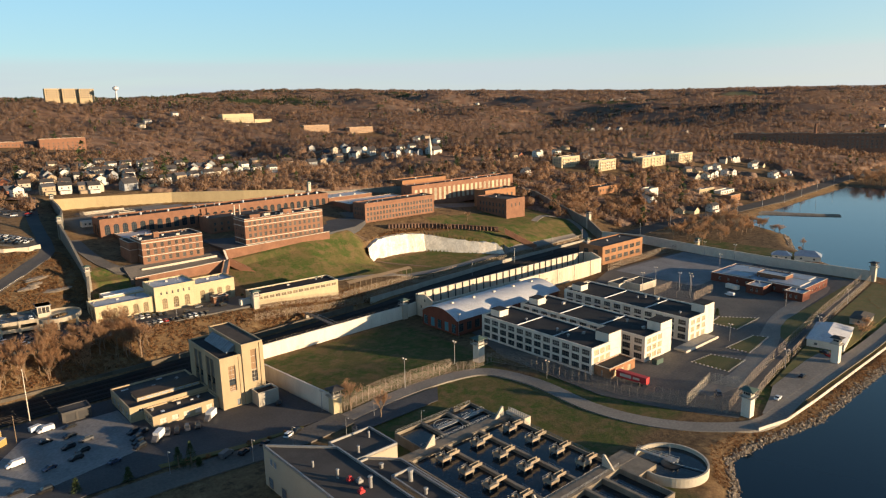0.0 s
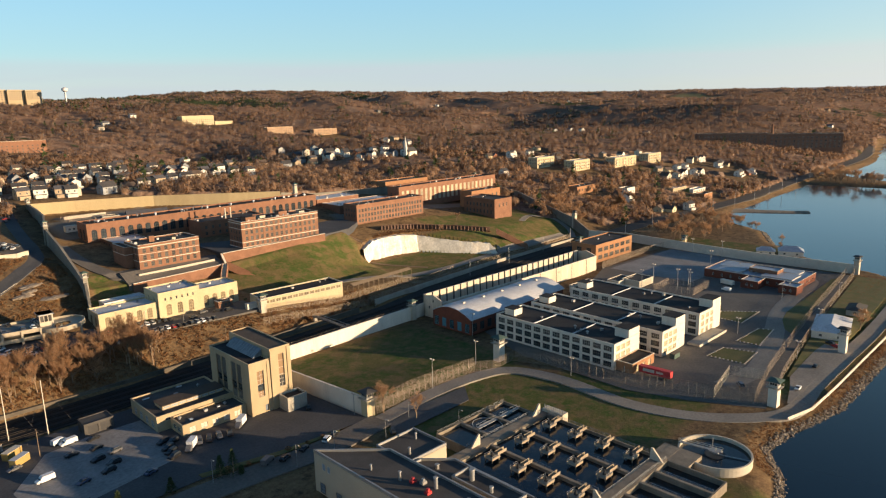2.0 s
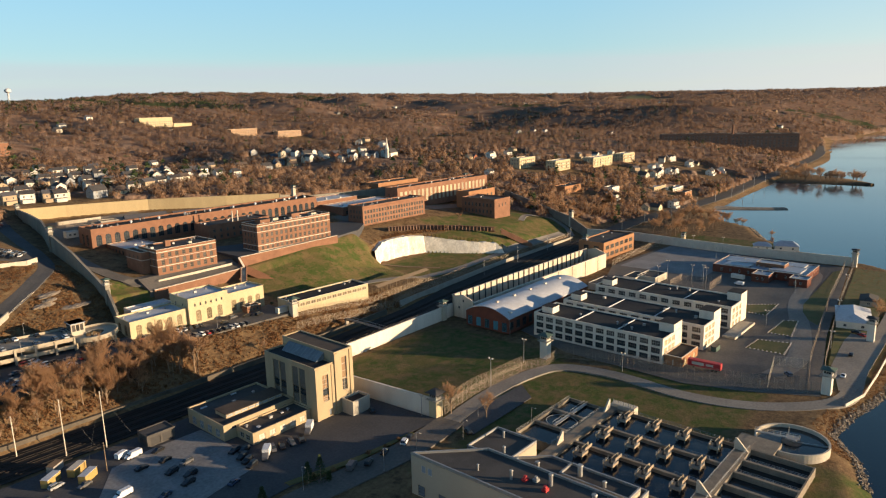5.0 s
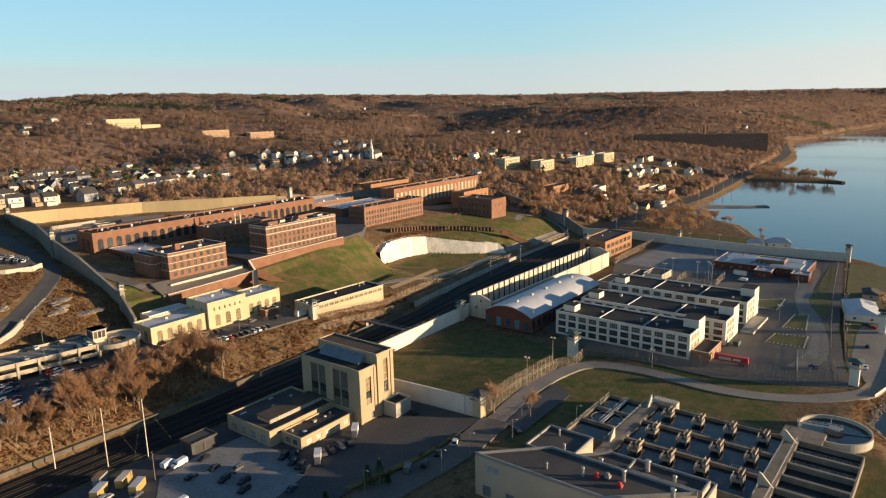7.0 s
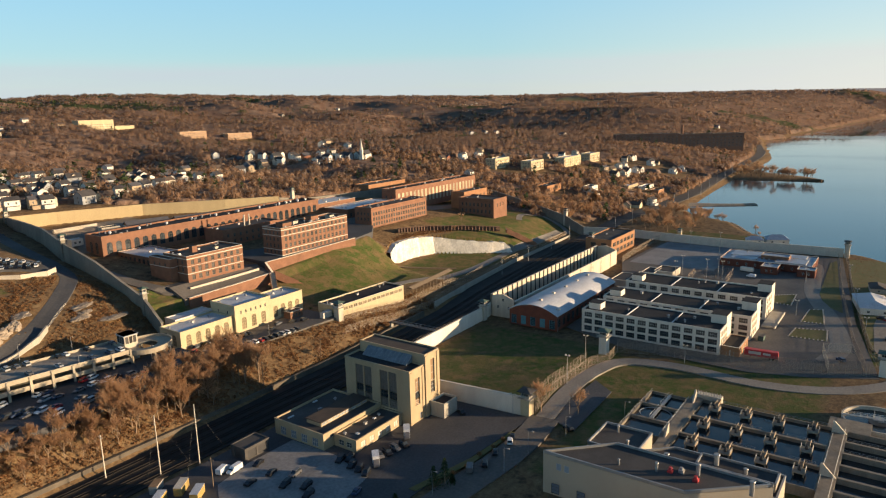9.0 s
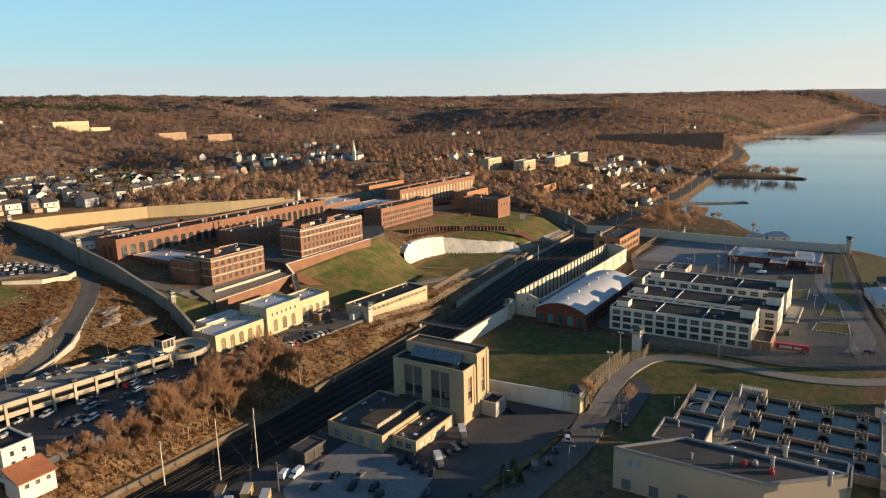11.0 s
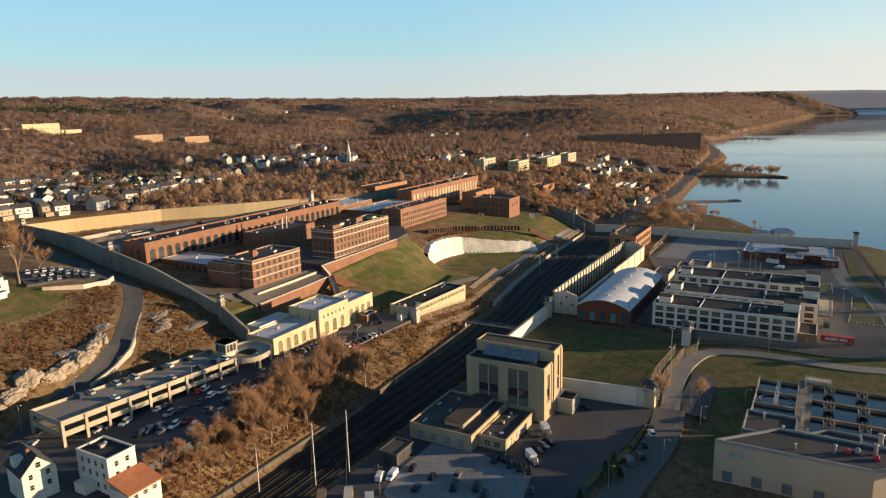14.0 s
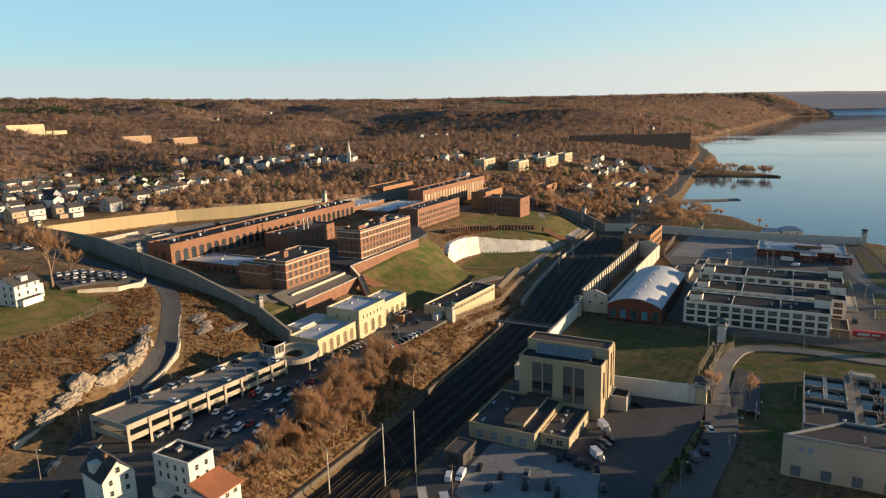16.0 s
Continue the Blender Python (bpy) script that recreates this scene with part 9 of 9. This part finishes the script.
hip_house(321, 103, 0.1, 28, 15, 3.6, 2.8, 12, "long white river building with pale hipped roof")
hip_house(478, 205, 0.0, 12, 9, 3.0, 2.6, -70, "white shed with blue-grey roof beyond the river wall", roof=M_ROOF_B)
hip_house(484, 192, 0.0, 16, 12, 3.4, 3.2, -70, "white boat shed with blue-grey roof by the water", roof=M_ROOF_B)
hip_house(366, 108, 0.1, 14, 8, 3.0, 1.6, 8, "low grey shed beside the river road", M_CONC, M_ROOF_G)
# Dark panes fill the shack's open fronts in place of the shaded inside.
building("rail_shack", "small dark shack beside the tracks", "shack", 44, 270, 0, 54, 277, 4.2, M_DARKSTONE, M_ROOF_G, {'-y': win_rows(2, [(0.2, 3.2)], 3.6, 0.8, 1, 1, glass=M_DARKMETAL, frame=M_DARKSTONE), '-x': win_rows(1, [(0.2, 3.0)], 3.6, 0.8, 1, 1, glass=M_DARKMETAL, frame=M_DARKSTONE)}, parapet=0.1, coping=M_ROOF_G)
building("gate_lodge", "small red brick lodge by the visitor entrance", "lodge", 134, 345, 10.8, 142, 349.5, 14.5, M_BRICK, M_ROOF_G, {'-y': win_rows(3, [(1.0, 1.5)], 1.2, 0.8)}, parapet=0.3)
building("white_kiosk", "small white site cabin on the forecourt", "cabin", 143, 331.5, 11.1, 149, 334, 13.9, M_WHITE, M_ROOF_W, parapet=0.1)
for x_, y_, w_ in ((155, 517, 27), (186, 509, 25)):
    st = gable_house("whitewashed", (0.70, 0.66, 0.58), w_, 9.5, 4.0, ROOFS[2], 2.6, cols=(0, 0))
    st.matrix_basis = pose(x_, y_, land_z(x_, y_) - 0.1, 0, 0, -14)
    tagged(st, "long white store with red gable ends behind the cell block", "store", "upper stores")
    for xx, s_ in ((-0.03, 1), (w_ + 0.03, -1)):
        bm = bmesh.new()
        bm.faces.new([bm.verts.new(p) for p in ((xx, 0.2, 3.9), (xx, 9.3, 3.9), (xx, 4.75, 6.45))][::s_])
        part("gable_panel", bm, M_BRICK, st, "red painted gable")
building("yard_office", "low dark-roofed office beside the upper ball court", "office", 139, 519, 37.4, 150, 527, 41.0, M_CONC, M_ROOF, {'-y': win_rows(3, [(1.2, 1.4)], 1.4, 0.9)}, parapet=0.2, turn=-10)
building("yard_office", "small white guard office inside the corner of the wall", "office", 110, 500, 36.4, 117, 505, 40.2, M_WHITE, M_ROOF_W, {'-y': win_rows(2, [(1.2, 1.4)], 1.4, 0.9)}, parapet=0.2)
building("handball_wall", "low pale handball court wall in the upper yard", "court wall", 122, 545, 37.5, 150, 545.8, 40.4, M_CONC_L, M_CONC_L, parapet=0.05, deep=2)
fence([(118, 538), (150, 532), (152, 520), (120, 526), (118, 538)], 4.0, "chain-link fence round the upper ball court", 4.0)
for k, (x0, y0, x1, y1) in enumerate(((310, 240, 330, 250), (336, 232, 352, 240))):
    building("yard_shelter", "low grey concrete yard shelter behind the workshops", "shelter", x0, y0, 0, x1, y1, 4.0, M_CONC_L, M_ROOF_G, parapet=0.2, group="yard shelters")
building("pen_house", "low concrete pen house in the exercise yard", "shelter", 343, 222, 0, 360, 234, 4.2, M_CONC_L, M_ROOF_G, parapet=0.3, group="yard shelters")
dock = thing("loading_dock", pose(271, 150.5, 0.1), "low loading dock with planted edge by the workshops", "loading dock")
part("slab", bm_box(0, 0, 0, 28, 6, 0.9), M_CONC, dock)
part("kerb", bm_box(-0.4, -0.4, 0, 28.4, -0.02, 1.1), M_STONE_TRIM, dock)
ob = thing("green_container", pose(249, 151.5, 0.1), "dark green waste container by the workshop", "container")
part("body", bm_box(0, 0, 0, 5, 2.4, 2.2), M_GREEN, ob)
part("lid", bm_box(-0.1, -0.1, 2.2, 5.1, 2.5, 2.35), M_DARKMETAL, ob)


# ---- footbridge over the tracks, covered walk ----
br = thing("footbridge", pose(170, 283, 5.2), "plain steel footbridge over the railway", "footbridge")
part("deck", bm_box(-1.2, 0, 0, 1.2, 29, 0.4), M_DARKMETAL, br)
for s in (-1.2, 1.2):
    bm = bmesh.new()
    tube(bm, (s, 0, 1.5), (s, 29, 1.5), 0.08, sides=4)
    for k in range(12):
        tube(bm, (s, 29 * k / 11, 0.3), (s, 29 * k / 11, 1.5), 0.05, sides=4)
    part("railing", bm, M_STEEL, br)
for y in (1, 28):
    part("pier", bm_box(-0.9, y - 0.5, -7.5, 0.9, y + 0.5, 0), M_CONC, br)
cw = thing("covered_walk", Matrix.Identity(4), "brown-roofed covered walk on posts beside the fence", "covered walk")
a, b = Vector((205, 326.5, 9.5)), Vector((258, 336, 7.8))
d = (b - a)
n_ = Vector((-d.y, d.x, 0)).normalized()
bm = bmesh.new()
vs = [bm.verts.new(p) for p in (a - n_ * 2.6 + Vector((0, 0, 2.6)), b - n_ * 2.6 + Vector((0, 0, 2.6)), b + Vector((0, 0, 3.7)), a + Vector((0, 0, 3.7)), a + n_ * 2.6 + Vector((0, 0, 2.6)), b + n_ * 2.6 + Vector((0, 0, 2.6)))]
for f in ((0, 1, 2, 3), (3, 2, 5, 4), (0, 3, 4), (1, 5, 2)):
    bm.faces.new([vs[i] for i in f])
part("roof", bm, M_WOOD, cw)
for k in range(13):
    for s in (-2.2, 2.2):
        p = a + d * k / 12 + n_ * s
        bm = bmesh.new()
        tube(bm, p - Vector((0, 0, 4)), p + Vector((0, 0, 2.7)), 0.12, sides=5)
        part("post", bm, M_WOOD, cw)


# ---- spit, pier and shoreline stones ----
def spit(name, pts, widths, z, material, label):
    verts, faces = [], []
    for i, ((x, y), w) in enumerate(zip(pts, widths)):
        p, q = Vector((*pts[max(i - 1, 0)], 0)), Vector((*pts[min(i + 1, len(pts) - 1)], 0))
        d = (q - p).normalized()
        s = Vector((-d.y, d.x, 0))
        for f, zz in ((-1.25, WATER_Z - 1), (-0.9, z - 0.6), (0, z), (0.9, z - 0.6), (1.25, WATER_Z - 1)):
            verts.append((x + s.x * w * f, y + s.y * w * f, zz + noise.noise(Vector((x * 0.1, y * 0.1, f))) * 0.5))
    for i in range(len(pts) - 1):
        for j in range(4):
            a = i * 5 + j
            faces.append((a, a + 5, a + 6, a + 1))
    faces.append(tuple(range(len(verts) - 5, len(verts))))
    tagged(mesh_object(name, verts, faces, material, smooth=True), label, name.replace("_", " "), kind="structure")


spit("wooded_spit", [(1005, 336), (994, 300), (984, 262), (975, 232), (963, 208)], [62, 50, 36, 20, 3], -0.3, M_GROUND, "low wooded spit of land reaching into the river")
spit("stone_pier", [(676, 312), (682, 298), (690, 275), (700, 255), (708, 243)], [16, 9, 6, 6, 6], -1.0, M_ROCK, "old stone pier reaching into the river")
for k in range(58):
    f = rt.random() ** 1.3
    plant(1000 - 34 * f + rt.uniform(-1, 1) * (50 - 46 * f), 326 - 110 * f, rt.uniform(1.0, 1.7), z=-0.8)


def riprap():
    """Loose boulders tipped along the river bank."""
    r = np.random.default_rng(4)
    ico_v = np.array([(0, 0, 1), (0.9, 0, 0.4), (0.28, 0.85, 0.4), (-0.72, 0.53, 0.4), (-0.72, -0.53, 0.4), (0.28, -0.85, 0.4), (0.72, 0.53, -0.5), (-0.28, 0.85, -0.5), (-0.9, 0, -0.5), (-0.28, -0.85, -0.5), (0.72, -0.53, -0.5)])
    ico_f = [(0, 1, 2), (0, 2, 3), (0, 3, 4), (0, 4, 5), (0, 5, 1), (1, 6, 2), (2, 7, 3), (3, 8, 4), (4, 9, 5), (5, 10, 1), (2, 6, 7), (3, 7, 8), (4, 8, 9), (5, 9, 10), (1, 10, 6)]
    v, f = [], []
    n = 0
    def add(x, y, s):
        nonlocal n
        q = ico_v * r.uniform(0.6, 1.25, (11, 1)) * s * np.array([1, 1, 0.75])
        a = r.random() * 6.28
        q = np.stack([q[:, 0] * np.cos(a) - q[:, 1] * np.sin(a), q[:, 0] * np.sin(a) + q[:, 1] * np.cos(a), q[:, 2]], -1)
        q += (x, y, land_z(x, y) + 0.1)
        v.extend(q.tolist())
        f.extend([tuple(i + n for i in t) for t in ico_f])
        n += 11
    for _ in range(4200):
        x = r.uniform(168, 460)
        add(x, float(shore(x)) + r.normal(0.2, 0.95), 0.2 + 0.5 * r.random() ** 2)
    for _ in range(900):
        x = r.uniform(460, 600)
        add(x, float(shore(x)) + r.uniform(-1.5, 3.5), r.uniform(0.4, 1.1))
    tagged(mesh_object("riprap", v, f, M_RIPRAP), "tumbled grey riprap boulders along the river edge", "boulders", kind="stuff")


riprap()


def outcrop(cx, cy, sx, sy, sz, seed, label, turn=0.0):
    """A broken ledge of bare rock on the hill."""
    bm = bmesh.new()
    bmesh.ops.create_icosphere(bm, subdivisions=4, radius=1.0)
    for vtx in bm.verts:
        p = vtx.co.copy()
        k = 1 + 0.35 * noise.noise(p * 1.6 + Vector((seed, 0, 0))) + 0.16 * noise.noise(p * 4.5 + Vector((seed, 3, 0)))
        step = math.floor(p.z * 4) / 4 * 0.5 + p.z * 0.5
        vtx.co = Vector((p.x * k * sx, p.y * k * sy, step * k * sz))
    ob = part("rock_outcrop", bm, M_ROCK, None)
    ob.matrix_basis = pose(cx, cy, land_z(cx, cy), 0, 0, turn)
    tagged(ob, label, "rock outcrop", "rock outcrops", "")


ledges = [(25, 393.5, 5.5, 2.4, 3.4, 42), (19, 390, 5.5, 2.4, 3.8, 28), (12.5, 388.2, 5, 2.2, 3.8, 16), (6.5, 387, 4, 2.2, 3.4, 10), (-1, 388.6, 4.4, 2.6, 5.0, 18), (33, 398.5, 5, 1.8, 2.8, 52), (-8, 385, 5, 2.0, 3.2, 20), (-16, 383, 5, 2.0, 2.6, 20),
          (58, 395, 5, 2.4, 1.0, 30), (64, 404, 6, 2.4, 0.9, 40), (70, 390, 6, 3, 0.8, 10), (62, 399, 4, 2, 0.9, 60), (17, 396, 4, 3, 1.1, 60), (40, 407, 5, 2.4, 1.0, 50)]
for i, (x, y, sx, sy, sz, t) in enumerate(ledges):
    outcrop(x, y, sx * 1.15, sy * 1.5, sz * 0.75, i * 7.3, "bare tan rock ledge beside the hill road", t)


edging = thing("stone_edging", Matrix.Identity(4), "row of pale boulders along the hill road", "edging")
me_ = bpy.data.meshes.new("edge_boulder")
bm = bmesh.new()
bmesh.ops.create_icosphere(bm, subdivisions=1, radius=0.55)
bm.to_mesh(me_)
bm.free()
me_.materials.append(M_CONC_L)
for k in range(24):
    f = k / 23
    x, y = 58.5 - 19 * f, 407.5 - 19.5 * f + 2.0 * f * (1 - f)
    share("edge_boulder", me_, edging, pose(x, y, land_z(x, y) + 0.25, 20 * k, 31 * k, 47 * k) @ Matrix.Diagonal((1.2, 0.8, 0.7, 1)))


def conifer(x, y, h):
    """A small pine: trunk and drooping whorls of needles."""
    ob = thing("pine_tree", pose(x, y, land_z(x, y)), "dark green bushy pine at the lot edge", "tree", "pines")
    bm = bmesh.new()
    tube(bm, (0, 0, -0.3), (0, 0, h), h * 0.025, 0.03, 6)
    part("trunk", bm, M_BARK, ob)
    r = random.Random(int(x * 7))
    v = []
    for _ in range(900):
        k = r.random() ** 0.8
        a = r.random() * 6.283
        rad = (1 - k) * h * 0.36 * r.uniform(0.3, 1.0) + 0.1
        c = Vector((math.cos(a) * rad, math.sin(a) * rad, 0.6 + k * (h - 0.6) - rad * 0.2))
        for _ in range(1):
            d1 = Vector((r.gauss(0, 1), r.gauss(0, 1), r.gauss(0, 0.6))) * 0.28
            d2 = Vector((r.gauss(0, 1), r.gauss(0, 1), r.gauss(0, 0.6))) * 0.28
            v += [tuple(c), tuple(c + d1), tuple(c + d2)]
    mesh_object("crown", v, [(3 * i, 3 * i + 1, 3 * i + 2) for i in range(len(v) // 3)], M_PINE, ob)


for x, y, h in ((68, 207.4, 9), (64.5, 209, 7.5), (50, 212, 5), (36, 216, 5), (70, 206, 3), (8, 452, 11), (2, 456, 10), (332, 168, 5)):
    conifer(x, y, h)


# ---- far shore ----
def far_ridge():
    """Long wooded hills that close the valley on the skyline."""
    verts, faces = [], []
    n = 150
    for i in range(n + 1):
        az = 30 + 70 * i / n
        a = radians(az)
        top = float(np.interp(az, [p[0] for p in CREST], [p[1] for p in CREST])) * 1.02 - 2
        top += 2.5 * noise.noise(Vector((i * 0.09, 2, 0))) + 1.5 * noise.noise(Vector((i * 0.31, 5, 0)))
        for r, z in ((4430, WATER_Z - 2), (4450, 34), (4520, 34 + (top - 34) * 0.4), (4620, 34 + (top - 34) * 0.75), (4720, top), (4800, top * 0.9)):
            w = 0 if z < 0 else 6 * noise.noise(Vector((i * 0.5, r * 0.01, z * 0.02)))
            verts.append((r * math.sin(a), r * math.cos(a), z + (w if r < 4700 else 0)))
    # Added water sheet, tilted up so the river seems to run on further.
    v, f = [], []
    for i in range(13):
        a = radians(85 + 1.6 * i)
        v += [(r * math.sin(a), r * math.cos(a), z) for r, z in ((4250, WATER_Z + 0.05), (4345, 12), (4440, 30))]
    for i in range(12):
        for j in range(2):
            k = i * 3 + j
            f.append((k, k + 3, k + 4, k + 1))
    tagged(mesh_object("tilted_water_sheet", v, f, M_WATER), "hazy far reach of the river under the hills", "river", kind="structure")
    for i in range(n):
        for j in range(5):
            k = i * 6 + j
            faces.append((k, k + 6, k + 7, k + 1))
    # Haze over the far hills is put into their colour and a weak emission.
    m = mat("haze_glow_far_woods", (0.17, 0.135, 0.115), (0.12, 0.10, 0.09), scale=0.012, fine=0.06, bump=0.0)
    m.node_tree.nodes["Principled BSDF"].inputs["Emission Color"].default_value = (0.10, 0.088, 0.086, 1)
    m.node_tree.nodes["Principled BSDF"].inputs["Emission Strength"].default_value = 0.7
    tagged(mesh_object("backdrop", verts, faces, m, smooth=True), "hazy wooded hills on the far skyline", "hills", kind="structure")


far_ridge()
strip("path_slope", [(262, 402), (266, 392), (272, 376), (282, 362), (290, 352)], 3.0, mat("trodden_earth", (0.19, 0.13, 0.08), (0.13, 0.09, 0.055)), "trodden earth path down the slope beside the quarry", lift=0.2, category="path")
sheet("kerb_island", [(60, 212.5), (84, 206.8), (108, 205.6), (108, 207.0), (86, 209), (60, 215)], 0.3, M_TURF, "narrow planted island between lot and road", "island")
for x, y, s_ in ((74, 208.5, 1.6), (80, 207.6, 1.2), (88, 207.6, 1.8), (95, 206.6, 1.3), (101, 206.3, 1.5), (68, 211, 1.5)):
    r = np.random.default_rng(int(x))
    t_ = tuft_template(160, 0.8, 0.1, r, 0.6)
    v_ = (t_.reshape(-1, 3) * s_ * 0.8 + np.array([x, y, 0.2])).tolist()
    ob = mesh_object("shrub", v_, [(3 * i, 3 * i + 1, 3 * i + 2) for i in range(len(v_) // 3)], M_BRUSH)
    tagged(ob, "low brown leafless shrub on the planted island", "shrub", "island shrubs")

for x, y, s_ in ((84, 350.2, 1.7), (88.5, 350.3, 2.0), (92.5, 350.4, 1.5), (100, 350.2, 2.2), (104, 349.2, 1.8), (151.5, 349, 1.6)):
    r = np.random.default_rng(int(x))
    t_ = tuft_template(180, 0.8, 0.1, r, 0.7)
    v_ = (t_.reshape(-1, 3) * s_ * 0.8 + np.array([x, y, 11.0])).tolist()
    ob = mesh_object("hedge_bush", v_, [(3 * i, 3 * i + 1, 3 * i + 2) for i in range(len(v_) // 3)], M_PINE)
    tagged(ob, "dark green evergreen bush before the cream building", "bush", "front bushes")

strip("road_top_lot", [(50, 590), (66, 568), (84, 540)], 24, M_ASPH, "asphalt car park at the top of the hill", lift=0.35)
for k in range(10):
    x, y = 52 + 3.4 * k, 584 - 4.6 * k
    park(x - 5, y - 4, land_z(x - 5, y - 4) + 0.5, -10 + rc.uniform(-4, 4), rc)
    if k % 2:
        park(x + 5, y + 4, land_z(x + 5, y + 4) + 0.5, -10, rc)


# ---- far fields on the hills ----
def field(name, outline, label):
    """A mown field laid over the far hillside."""
    x0, x1 = min(p[0] for p in outline), max(p[0] for p in outline)
    y0, y1 = min(p[1] for p in outline), max(p[1] for p in outline)
    n = 16
    verts, faces = [], []
    for i in range(n + 1):
        for j in range(n + 1):
            f, g = i / n, j / n
            a, b, c, d = [Vector((*p, 0)) for p in outline]
            p = a * (1 - f) * (1 - g) + b * f * (1 - g) + c * f * g + d * (1 - f) * g
            verts.append((p.x, p.y, land_z(p.x, p.y) + 2.5))
    for i in range(n):
        for j in range(n):
            k = i * (n + 1) + j
            faces.append((k, k + n + 1, k + n + 2, k + 1))
    tagged(mesh_object(name, verts, faces, M_TURF, smooth=True), label, "field", kind="structure")


field("field", [(3240, 1290), (3420, 1290), (3620, 1800), (3400, 1800)], "sloping green field on the far hillside")
